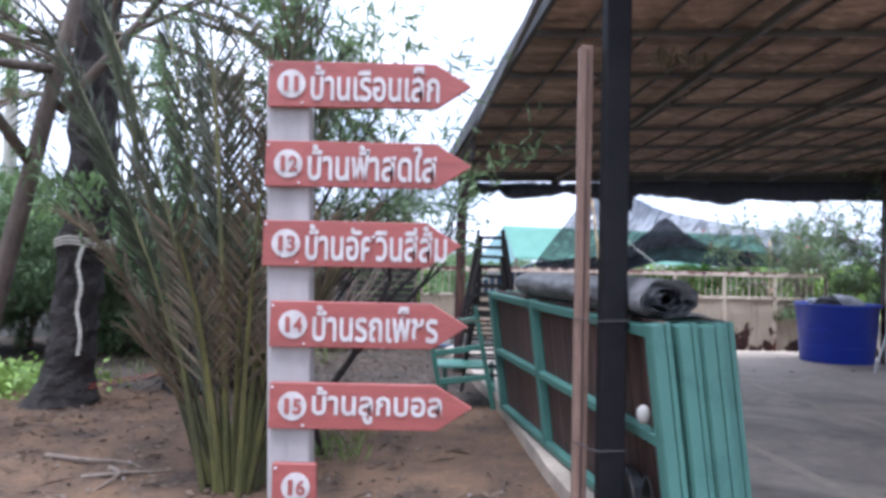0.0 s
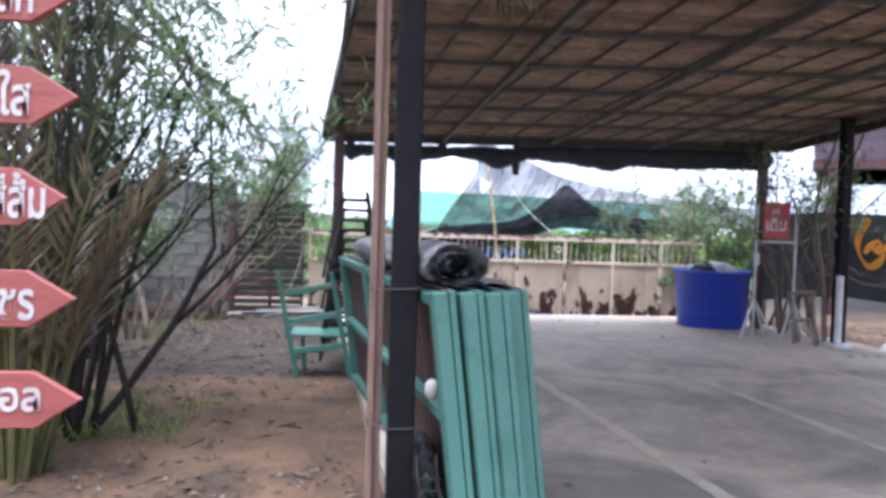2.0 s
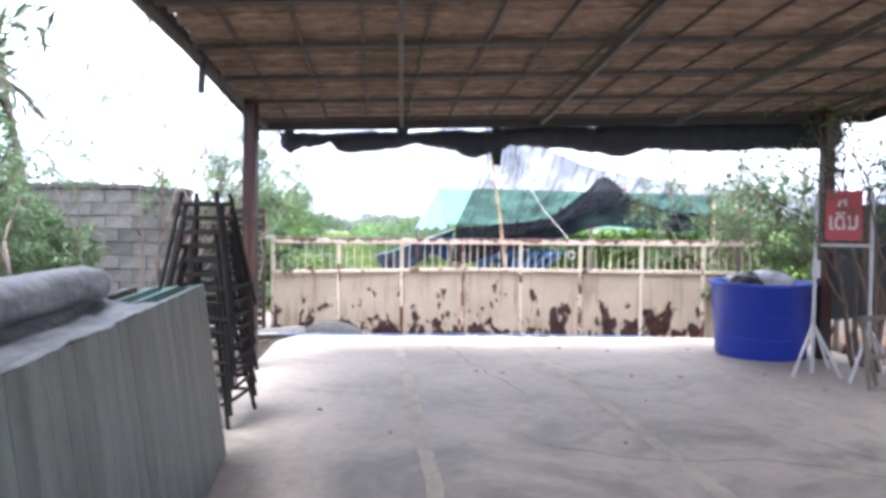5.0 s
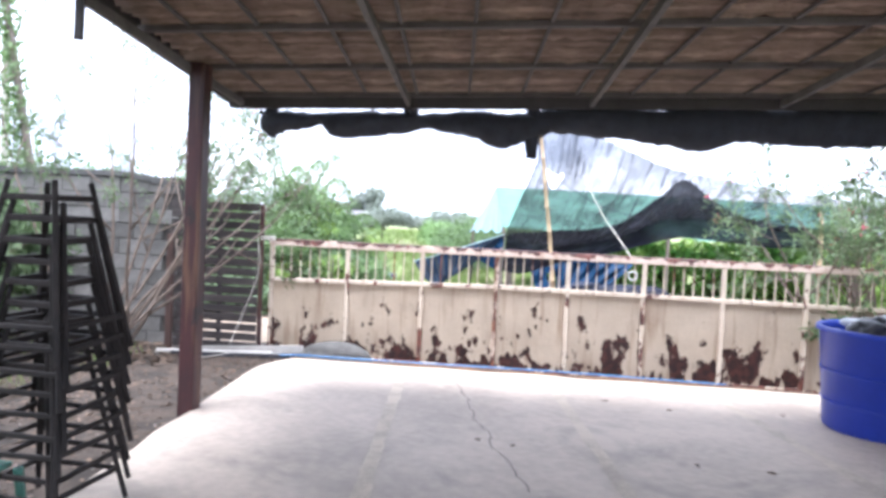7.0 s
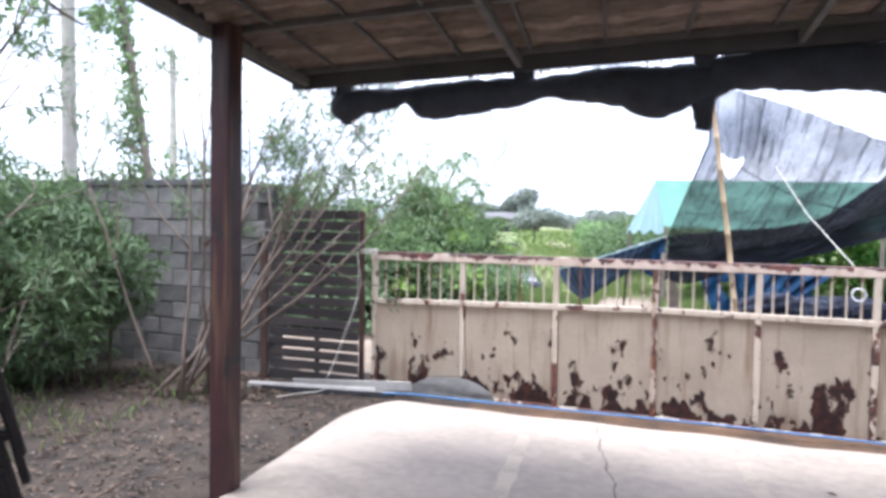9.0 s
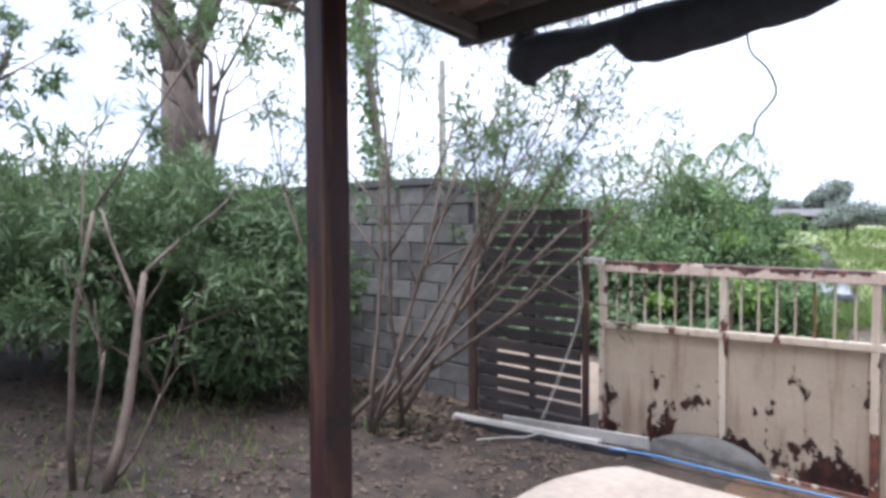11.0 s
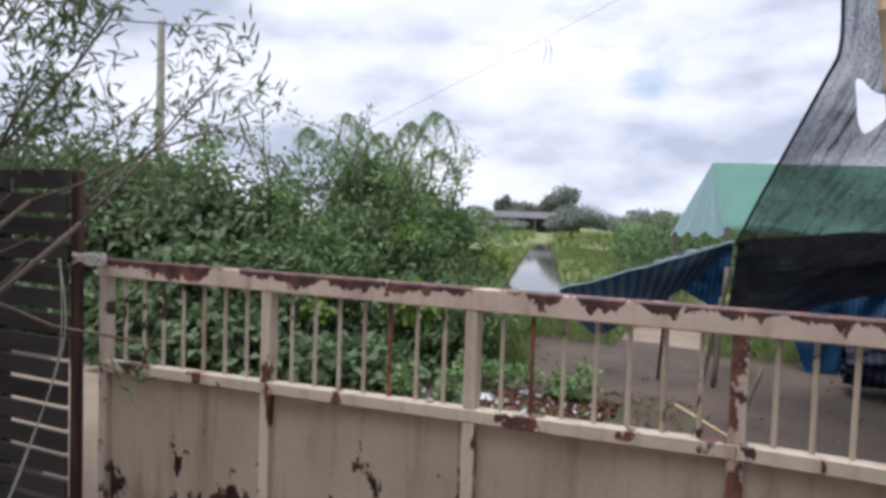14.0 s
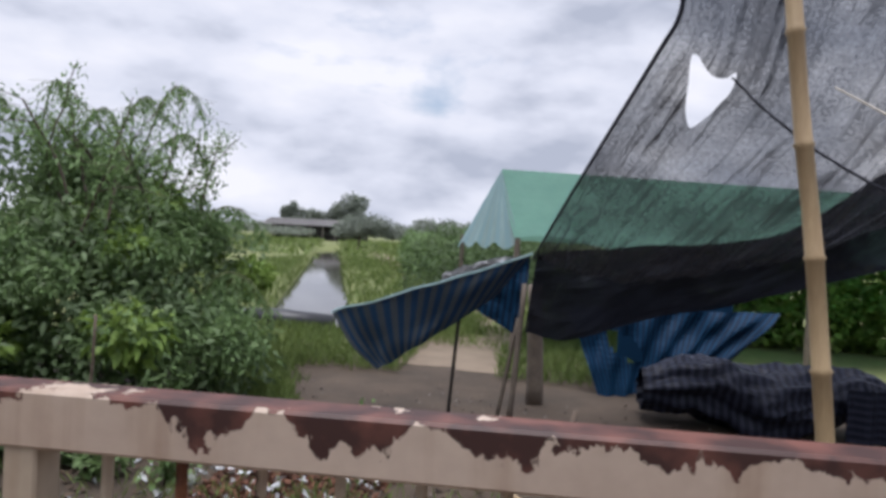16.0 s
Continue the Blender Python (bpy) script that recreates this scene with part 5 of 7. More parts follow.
brush([([(2.24, 1.75), (2.127, 1.424), (2.067, 1.214)], 0.042), ([(2.09, 1.254), (2.177, 1.347), (2.228, 1.233)], 0.036)], "brush_mark", "orange", ORANGE)


def seg_letter(ch, x, z, w, h, r=0.035):
    S = {"R": [[(0, 0), (0, 1)], [(0, 1), (0.8, 0.95), (0.85, 0.6), (0, 0.5)], [(0.3, 0.5), (0.9, 0)]],
         "E": [[(0, 0), (0, 1)], [(0, 1), (0.8, 1)], [(0, 0.5), (0.7, 0.5)], [(0, 0), (0.8, 0)]],
         "S": [[(0.85, 0.9), (0.4, 1.0), (0.05, 0.75), (0.45, 0.5), (0.85, 0.27), (0.45, 0.0), (0.05, 0.1)]]}[ch]
    return [([(x + a * w, z + b * h) for a, b in s], r) for s in S]


for i, c in enumerate("RESR"):
    brush(seg_letter(c, 1.205 + i * 0.237, 0.70 - 0.008 * i, 0.15, 0.355, 0.03), "lettering", "pale_print", "pale letter " + c, True)
for u in (-1.25, 0.0, 1.8, 3.6, 5.35):
    bm = bmesh.new()
    p = bpt(u, 0, -0.05)
    tube(bm, [(p.x, p.y, 0.0), (p.x, p.y, 2.0)], 0.03, 6)
    part("stake", bm, "pole_wood", ban)

# ---- purple building behind the banner ----
house = thing("timber_house", (15, 12, 0), "purple clad timber house raised on dark red posts", "house")
for i in range(9):
    bm = bmesh.new()
    beam(bm, (9.6 + 0.0, 13.2, 3.1 + i * 0.22), (16.5, 8.0, 3.1 + i * 0.22), 0.05, 0.215, bevel=0.004)
    part("cladding", bm, "purple", house)
bm = bmesh.new()
beam(bm, (9.5, 13.1, 2.95), (16.4, 7.9, 2.95), 0.12, 0.2)
part("beam", bm, "dark_red_wood", house)
for s in (0.05, 0.45, 0.55, 0.95):
    bm = bmesh.new()
    x, y = 9.6 + 6.9 * s, 13.2 - 5.2 * s
    beam(bm, (x, y, -0.05), (x, y, 2.9), 0.26, 0.26, up=(0, 1, 0), bevel=0.01)
    part("post", bm, "dark_red_wood", house)
for k, (s0, s1) in enumerate(((0.275, 0.30), (0.335, 0.49), (0.50, 0.64), (0.66, 1.0))):
    bm = bmesh.new()
    a, b = Vector((9.7, 13.35, 0)), Vector((16.6, 8.15, 0))
    p, q = a.lerp(b, s0), a.lerp(b, s1)
    vs = [bm.verts.new(v) for v in ((p.x, p.y, -0.05), (q.x, q.y, -0.05), (q.x, q.y, 2.85), (p.x, p.y, 2.85))]
    bm.faces.new(vs)
    thick(bm, 0.12)
    part("wall", bm, "dark_red_wood", house)
bm = bmesh.new()
vs = [bm.verts.new(v) for v in ((8.6, 12.9, 5.0), (15.8, 7.4, 5.0), (19.0, 12.5, 7.0), (11.8, 18.0, 7.0))]
bm.faces.new(vs)
thick(bm, 0.15)
part("roof", bm, "tin", house)
bm = bmesh.new()
vs = [bm.verts.new(v) for v in ((9.7, 13.4, 2.9), (16.6, 8.2, 2.9), (19.5, 12.0, 2.9), (12.6, 17.2, 2.9))]
bm.faces.new(vs)
thick(bm, 0.15)
part("upper_floor", bm, "purple", house)


# ---- beyond the gate: nets, tarpaulins, shelters ----
def bamboo(name, p, q, r, label):
    t = thing(name, p, label, "bamboo pole")
    bm = bmesh.new()
    p, q = Vector(p), Vector(q)
    pts, rs = [], []
    n = int((q - p).length / 0.32)
    for i in range(n):
        for f, k in ((0.0, 1.0), (0.03, 1.22), (0.06, 1.0), (0.5, 0.96)):
            s = (i + f) / n
            pts.append(p.lerp(q, s) + Vector((0.012 * wob(s * 5, 1), 0.012 * wob(s * 5, 7), 0)))
            rs.append(r * k * (1 - 0.25 * s))
    tube(bm, pts, rs, 10)
    part("culm", bm, "bamboo", t, smooth=True)
    return t


bamboo("bamboo_pole", (3.225, 13.1, -0.05), (2.80, 13.12, 3.2), 0.029, "upright yellow bamboo pole holding up the shade net")
bamboo("bamboo_pole", (6.95, 14.3, -0.05), (6.9, 14.3, 2.2), 0.035, "short yellow bamboo pole under the shade net")

net = thing("shade_net", (3.0, 15.5, 0.0), "grey shade net draped as a tent with a torn hole", "shade net")
TOP = [(2.84, 14.1, 3.30), (3.87, 14.6, 3.02), (4.83, 15.3, 2.73), (5.8, 15.75, 2.59), (7.74, 16, 2.34), (10.5, 16, 2.1)]
LOW = [(2.30, 16.85, 1.30), (3.2, 17.0, 1.2), (4.5, 17.2, 1.5), (5.6, 17.2, 1.9), (8, 17.2, 1.7), (10.5, 17.2, 1.65)]


HEM = [(2.82, 14.1, 3.3), (2.828, 14.14, 2.97), (2.835, 14.2, 2.66), (2.79, 14.45, 2.53), (2.64, 15.2, 2.20), (2.46, 16.1, 1.80), (2.30, 16.95, 1.42)]


def netp(u, v, plain=False):
    a, b = curve(LOW, u), curve(TOP, u)
    p = a.lerp(b, v)
    edge = curve(HEM, 1 - v) - Vector(LOW[0]).lerp(Vector(TOP[0]), v)
    p += edge * max(0.0, 1 - u / 0.4) ** 1.3
    if plain:
        return p
    k = min(1.0, u * 40)
    gather = p.x * 1.0 - (v - 0.6) * 0.5 * (p.x - 3.1)
    fold = 0.06 * wob(gather * 4, v * 0.6, 0) + 0.045 * wob(gather * 10, v * 0.7, 4)
    p.z += -0.30 * math.sin(math.pi * v) * min(1, u * 3.5) * 0.5 + fold * 0.3
    p.y += fold * k
    p.x += k * (0.035 * wob(gather * 7, v * 0.5, 9) + 0.022 * wob(gather * 17, v * 0.5, 15))
    return p


bm = bmesh.new()
sheet(bm, lambda u, v: netp(u ** 1.6, v), 400, 120, (6.0, 2.6))
dead = []
for i, f in enumerate(bm.faces):
    c = netp(((i // 120 + 0.5) / 400) ** 1.6, (i % 120 + 0.5) / 120, True)
    # a torn gap: narrow at its foot, its upper rim a sagging curve
    if 2.30 < c.z < 2.555 and c.x > 2.86 and c.y < 15.4:
        k = (c.z - 2.30) / 0.255
        left, right = 3.08 - 0.13 * k + 0.012 * wob(c.z * 12, 1), 3.09 + 0.15 * min(1.0, k * 1.6)
        if left < c.x < right and (c.x - 3.13) ** 2 + (c.z - 2.65) ** 2 > 0.15 ** 2:
            dead.append(f)
bmesh.ops.delete(bm, geom=dead, context="FACES")
for _ in range(14):
    rim = {v: [e.other_vert(v) for e in v.link_edges if e.is_boundary] for v in bm.verts if v.is_boundary and 2.8 < v.co.x < 3.35 and v.co.z < 2.75 and v.co.y < 15.4}
    move = {v: sum((o.co for o in n), Vector()) / len(n) for v, n in rim.items() if len(n) == 2}
    for v, c in move.items():
        v.co = v.co.lerp(c, 0.6)
part("net", bm, "net", net)
bm = bmesh.new()
B_T = [(2.33, 16.9, 1.46), (3.05, 16.95, 1.57), (3.72, 16.95, 1.62), (4.44, 17, 1.79), (5.09, 17, 2.26), (5.56, 17, 2.63), (6.12, 17, 2.25), (6.69, 17, 1.98), (7.6, 17, 1.84), (9.5, 17, 1.72)]
B_L = [(2.26, 17.05, 0.76), (2.65, 17.05, 0.73), (3.35, 17.1, 0.95), (4.05, 17.1, 1.12), (4.75, 17.1, 1.33), (5.5, 17.1, 1.54), (6.2, 17.1, 1.52), (7.2, 17.1, 1.45), (8.2, 17.1, 1.47), (9.5, 17.1, 1.45)]
sheet(bm, lambda u, v: curve(B_L, u).lerp(curve(B_T, u), v) + Vector((0, 0.07 * wob(u * 12, v * 3) + 0.03 * wob(u * 30, v * 8), 0.03 * wob(u * 15, v * 2, 3))), 80, 14)
thick(bm, 0.008)
part("dense_net", bm, "net_dense", net, "doubled black part of the net")
bm = bmesh.new()
tube(bm, [curve(HEM, i / 24) for i in range(25)], 0.011, 6)
part("hem", bm, "net_dense", net, "rolled dark hem of the net")
bm = bmesh.new()
tube(bm, [curve([(3.12, 14.40, 2.40), (3.30, 14.5, 2.28), (3.62, 14.66, 2.11), (3.96, 14.8, 1.97), (4.5, 15.2, 1.86)], i / 16) + Vector((0, -0.03, 0.006 * wob(i, 3, 0, 0.7))) for i in range(17)], [0.005 + 0.004 * i / 16 + 0.002 * wob(i * 0.8, 1) for i in range(17)], 6)
part("cord", bm, "net_dense", net)
bm = bmesh.new()
tube(bm, [(3.55, 14.3, 2.35), (3.75, 13.3, 1.8), (3.93, 12.0, 1.36)], 0.005, 5)
solid("guy_rope", bm, "rope", "white rope tied from the net to the gate", "rope")

flag = thing("striped_tarpaulin", (1.5, 16.8, 0.4), "grey and blue striped tarpaulin hanging from the net corner", "tarpaulin")
ST, SL = [(0.57, 16.85, 0.86), (1.45, 16.75, 1.16), (2.29, 16.72, 1.47)], [(1.02, 16.75, 0.40), (1.35, 16.8, 0.62), (2.0, 16.85, 1.08)]


def flagp(u, v):
    a, b = curve(ST, u), curve(SL, u)
    p = a.lerp(b, v)
    return p + Vector((0, 0.05 * wob(u * 5, v * 2), 0.025 * wob(u * 6, 1) - (0.12 * math.sin(math.pi * v) * (1 - u) * 0.6)))


bm = bmesh.new()
sheet(bm, flagp, 44, 12, (1.9, 0.55))
thick(bm, 0.005)
part("sheet", bm, "stripe", flag)
bm = bmesh.new()
tube(bm, [flagp(i / 20, 0) for i in range(21)], 0.012, 5)
part("hem", bm, "pale_tarp", flag)

bt = thing("blue_tarpaulin", (3.8, 18.4, 0.0), "bright blue torn tarpaulin hung behind the shelter", "tarpaulin")
bm = bmesh.new()


def bluep(u, v):
    a = Vector((2.75 + 2.2 * u, 18.5 + 0.15 * wob(u * 4, v * 3), 0.86 + 0.08 * u))
    b = Vector((3.1 + 1.1 * u, 18.3, -0.06 + 0.25 * u))
    return a.lerp(b, v) + Vector((0, 0.06 * math.sin(u * 40 + 8 * v) * 0.5, 0))


sheet(bm, bluep, 48, 16, (2.0, 0.9))
bmesh.ops.delete(bm, geom=[f for f in bm.faces if abs((f.calc_center_median().x - 3.35) / 0.2) ** 2 + abs((f.calc_center_median().z - 0.5 + 0.5 * (f.calc_center_median().x - 3.35)) / 0.13) ** 2 < 1], context="FACES")
part("sheet", bm, "blue_tarp", bt)
bm = bmesh.new()
sheet(bm, lambda u, v: Vector((1.86 + 0.42 * u - 0.05 * v, 17.0 + 0.04 * wob(u * 6, v * 4), 1.30 + 0.12 * u - v * (0.35 + 0.35 * u))), 14, 12, (0.45, 0.6))
part("hanging_end", bm, "blue_tarp", bt)
bm = bmesh.new()
sheet(bm, lambda u, v: Vector((3.4 + 1.3 * u, 19.3, 0.95 - 0.75 * v + 0.04 * math.sin(u * 22))), 30, 8, (2.6, 0.7))
part("back_sheet", bm, "blue_tarp", bt)

bundle = thing("cloth_bundle", (4.4, 17.4, 0.0), "navy striped cloth bundle heaped on a low table", "cloth")
bm = bmesh.new()


def lump(u, v):
    a = u * 2 * math.pi
    r = math.sin(math.pi * min(0.98, max(0.02, v)))
    k = 1 + 0.4 * wob(math.cos(a) * 2, math.sin(a) * 2, v * 5) + 0.2 * wob(math.cos(a) * 6, math.sin(a) * 6, v * 14)
    return Vector((3.35 + 2.1 * v, 17.45 + 0.38 * math.cos(a) * (0.5 + 0.5 * r) * k, 0.28 + 0.30 * math.sin(a) * (0.55 + 0.45 * r) * k + 0.05 * math.sin(v * 9)))


sheet(bm, lump, 60, 90, (1.4, 2.1))
part("cloth", bm, "navy", bundle, smooth=True)
bm = bmesh.new()
sheet(bm, lambda u, v: Vector((5.0 + 0.5 * u, 17.1 + 0.03 * math.sin(u * 14), 0.45 - 0.45 * v)), 14, 8, (0.5, 0.5))
part("hanging_end", bm, "navy", bundle)


def pole(name, p, q, r, label, cat="pole", m="pole_wood"):
    bm = bmesh.new()
    p, q = Vector(p), Vector(q)
    tube(bm, [p.lerp(q, i / 6) + Vector((0.015 * wob(i, p.x), 0.015 * wob(i, p.y, 3), 0)) for i in range(7)], [r * (1 - 0.03 * i) for i in range(7)], 8)
    return solid(name, bm, m, label, cat, smooth=True)


pole("shelter_post", (2.40, 17.7, -0.05), (2.35, 17.6, 1.15), 0.085, "thick grey timber post under the black net", "post")
pole("stake", (2.16, 16.95, -0.05), (2.24, 16.95, 1.2), 0.028, "thin bamboo stake at the net corner", "stake")
pole("stake", (2.05, 17.1, -0.05), (2.2, 16.95, 0.9), 0.02, "thin leaning stake at the net corner", "stake")
bm = bmesh.new()
tube(bm, [(1.62, 17.0, -0.06), (1.70, 16.82, 0.98)], 0.016, 6)
part("prop", bm, "chair_steel", flag, "thin dark prop")
pole("stick", (2.35, 14.95, -0.03), (2.55, 15.0, 0.62), 0.018, "bare forked stick stuck in the mud", "stick", "bark_pale")
pole("stick", (2.0, 14.6, 0.35), (2.95, 14.3, -0.02), 0.014, "thin bamboo stick leaning across the mud", "stick", "bamboo")
pole("stick", (-0.62, 15.2, -0.03), (-0.55, 15.2, 0.95), 0.012, "dry bare stick standing by the shrubs", "stick", "bark_pale")

tent = thing("market_tent", (4.5, 22, 0), "green tarpaulin ridge tent with faded blue gable", "tent")
RA, RB = Vector((1.86, 21.2, 2.60)), Vector((10.5, 22.5, 2.5))
bm = bmesh.new()
sheet(bm, lambda u, v: RA.lerp(RB, u) + Vector((0.25 * v * (1 - u), -1.35 * v, -1.02 * v + 0.06 * math.sin(u * 30) * v - 0.08 * math.sin(math.pi * v))), 40, 8, (8, 1.6))
thick(bm, 0.01)
part("front_slope", bm, "green_tarp", tent)
bm = bmesh.new()
sheet(bm, lambda u, v: RA.lerp(RB, u) + Vector((0, 1.6 * v, -1.05 * v)), 20, 6, (8, 1.6))
part("back_slope", bm, "green_tarp", tent)
bm = bmesh.new()
sheet(bm, lambda u, v: RA + (Vector((0.3, -1.35, -1.05)) * (1 - u) + Vector((-0.75, 1.6, -1.1)) * u) * v + Vector((-0.05 * math.sin(math.pi * u) * v, 0, -0.12 * abs(math.sin(u * 11)) * v)), 22, 10, (1.4, 1.4))
part("gable", bm, "pale_tarp", tent, "faded pale blue gable sheet")
for p in ((2.15, 19.9), (1.2, 22.7), (6.0, 20.4), (9.5, 21.0)):
    bm = bmesh.new()
    tube(bm, [(p[0], p[1], -0.05), (p[0], p[1], 1.6)], 0.04, 6)
    part("pole", bm, "pole_wood", tent)
bm = bmesh.new()
sheet(bm, lambda u, v: Vector((1.15 + 1.05 * u, 20.25 + 0.10 * wob(u * 7, v * 4, 2), 1.02 + 0.36 * u ** 0.7 - (0.10 + 0.13 * abs(wob(u * 6, 0, 5)) + 0.05 * wob(u * 30, 1)) * v + 0.03 * wob(u * 12, v * 3))), 60, 8)
thick(bm, 0.012)
solid("crumpled_sheet", bm, "plastic_grey", "pale tattered plastic draped under the tent gable", "plastic sheet")
bm = bmesh.new()
tube(bm, [(-2.35, 21.6, 0.05), (-1.7, 21.55, 0.10), (-0.7, 21.5, 0.06)], 0.16, 10)
solid("drain_pipe", bm, "plastic_black", "black plastic pipe lying across the canal end", "pipe", smooth=True)

# the canal
bm = bmesh.new()
sheet(bm, lambda u, v: Vector((canal_mid(21.6 + 70 * v) + (u - 0.5) * 2.2, 21.6 + 70 * v, -0.30)), 2, 40)
solid("canal_water", bm, "water", "still grey water of a narrow canal", "water", kind="structure")


# ---- plants ----
def frond(P, D, N, L, W, base, d, length, rng, curl=0.9, start=0.28, leaf=0.32):
    """Leaflets of one feather palm leaf, and the points of its rib."""
    p, d = Vector(base), Vector(d).normalized()
    side = d.cross(Vector((0, 0, 1)))
    side = side.normalized() if side.length > 0.01 else Vector((1, 0, 0))
    rib = [p.copy()]
    n = int(length / 0.08)
    for i in range(n):
        d = (d + Vector((0, 0, -curl / n * (0.3 + 1.4 * i / n)))).normalized()
        p = p + d * 0.08
        rib.append(p.copy())
        f = i / n
        if f < start:
            continue
        up = side.cross(d).normalized()
        for s in (-1, 1):
            for _ in range(2):
                q = p - d * rng.uniform(0, 0.08)
                P.append(q)
                D.append(side * s * 0.8 + d * (0.65 + 0.5 * f) + up * rng.uniform(-0.1, 0.35))
                N.append(up + side * s * 0.3)
                L.append(leaf * (1.15 - 0.75 * abs(f - 0.5)) * rng.uniform(0.8, 1.1))
                W.append(0.016)
    return rib


def palm_leaves(name, thing_, specs, seed, m_leaf, m_rib, r=0.014, leaf=0.32):
    rng = np.random.default_rng(seed)
    for k, (base, d, length, curl, dry) in enumerate(specs):
        P, D, N, L, W = [], [], [], [], []
        rib = frond(P, D, N, L, W, base, d, length, rng, curl, start=0.4 if leaf < 0.35 else 0.2, leaf=leaf)
        bm = bmesh.new()
        tube(bm, rib[::2], [r * (1 - 0.8 * i / len(rib[::2])) + 0.002 for i in range(len(rib[::2]))], 5)
        fr = part("frond", bm, m_rib, thing_, "long feathery palm frond" if k == 0 else "")
        lm = leaf_mesh("foliage", [tuple(v) for v in P], [tuple(v) for v in D], [tuple(v) for v in N], L, W, "palm_dry" if dry else m_leaf)
        tagged(part("foliage", lm, m_leaf, fr), kind="stuff")


rg = np.random.default_rng(21)
clump = thing("palm_clump", (-1.28, 4.05, 0.06), "young palm clump with yellow-green stalks and dry lower fronds", "palm")
specs = []
rg.uniform(size=96)
rq = np.random.default_rng(8)
for k in range(36):
    tall = k < 17
    a = rq.uniform(0, 2 * math.pi)
    out = rq.uniform(0.04, 0.30) if tall else rq.uniform(0.08, 0.42)
    rad = rq.uniform(0.02, 0.19)
    b = (-1.22 + rad * math.cos(a), 4.05 + rad * math.sin(a), 0.08)
    specs.append((b, (math.cos(a) * out + rq.normal() * 0.05, math.sin(a) * out * 0.7, 1.0), rq.uniform(2.3, 3.4) if tall else rq.uniform(1.1, 1.9), rq.uniform(0.4, 1.2) if tall else rq.uniform(0.8, 1.6), k >= 19 or k % 5 == 0))
palm_leaves("clump", clump, specs, 5, "palm_leaf", "stalk", 0.017)

ptree = thing("palm_tree", (-3.45, 6.3, 0.06), "old palm with thick dark rough trunk and white rope", "tree")
bm = bmesh.new()
pts = [(-3.50, 6.3, 0.0), (-3.46, 6.3, 0.25), (-3.42, 6.3, 0.7), (-3.36, 6.3, 1.4), (-3.30, 6.3, 2.2), (-3.28, 6.3, 3.2), (-3.25, 6.3, 4.6)]
fine = [curve(pts, i / 60) for i in range(61)]
tube(bm, fine, [0.20 + 0.17 * max(0, 1 - i / 16) ** 1.5 + 0.01 * wob(i * 0.3, 0) for i in range(61)], 24)
for v in bm.verts:
    v.co += (v.co - Vector((-3.36, 6.3, v.co.z))).normalized() * (0.05 * wob(v.co.x, v.co.y, v.co.z, 5) + 0.03 * wob(v.co.x, v.co.y, v.co.z, 14))
part("trunk", bm, "bark_dark", ptree)
specs = []
for k in range(26):
    a = rg.uniform(0, 2 * math.pi)
    el = rg.uniform(-0.15, 1.2)
    specs.append(((-3.25 + 0.15 * math.cos(a), 6.3 + 0.15 * math.sin(a), 2.9 + 0.065 * k), (math.cos(a), math.sin(a), el), rg.uniform(2.2, 3.2), rg.uniform(1.2, 2.0), k % 9 == 0))
palm_leaves("crown", ptree, specs, 9, "palm_leaf", "bark_pale", 0.02, 0.38)
# stump shape added to stand for dark foliage shade between the palms
stump = thing("palm_stump", (-2.45, 7.2, 0.05), "dark shaggy stump shape added for the shade behind the palms", "stump")
bm = bmesh.new()
tube(bm, [Vector((-2.45 + 0.04 * wob(i * 0.3, 2), 7.2, -0.02 + 1.35 * i / 30)) for i in range(31)], [0.36 + 0.12 * max(0.0, 1 - i / 10) - 0.006 * i + 0.04 * wob(i * 0.5, 7) for i in range(31)], 22)
for v in bm.verts:
    v.co += (v.co - Vector((-2.45, 7.2, v.co.z))).normalized() * (0.07 * wob(v.co.x, v.co.y, v.co.z, 5) + 0.04 * wob(v.co.x, v.co.y, v.co.z, 13))
part("trunk", bm, "bark_dark", stump)
rs_ = np.random.default_rng(88)
n = 420
ang, hgt = rs_.uniform(0, 2 * math.pi, n), rs_.uniform(0.25, 1.4, n)
P = np.stack([-2.45 + 0.34 * np.cos(ang), 7.2 + 0.34 * np.sin(ang), hgt], 1)
tagged(part("leaf_bases", leaf_mesh("leaf_bases", P, np.stack([np.cos(ang) * 0.5, np.sin(ang) * 0.5, rs_.uniform(-1.2, 0.9, n)], 1), unit(rs_, n), rs_.uniform(0.12, 0.4, n), np.full(n, 0.028), "bark_dark"), "bark_dark", stump), kind="stuff")
bm = bmesh.new()
rope_pts = [(-3.20, 6.02, 1.52), (-3.23, 5.99, 1.35), (-3.19, 5.98, 1.15), (-3.22, 5.98, 0.95), (-3.18, 5.97, 0.75), (-3.20, 5.98, 0.55)]
for off in (-0.016, 0.014):
    tube(bm, [Vector(p) + Vector((off * math.cos(i * 2), 0, 0)) for i, p in enumerate(curve(rope_pts, j / 30) for j in range(31))], 0.009, 5)
for j in range(3):
    tube(bm, [Vector((-3.33 + 0.25 * math.cos(a), 6.3 + 0.27 * math.sin(a), 1.52 + 0.03 * j + 0.02 * math.sin(3 * a))) for a in np.linspace(0, 2 * math.pi, 25)], 0.009, 5)
solid("rope", bm, "rope", "white rope knotted round the palm trunk, end hanging", "rope")


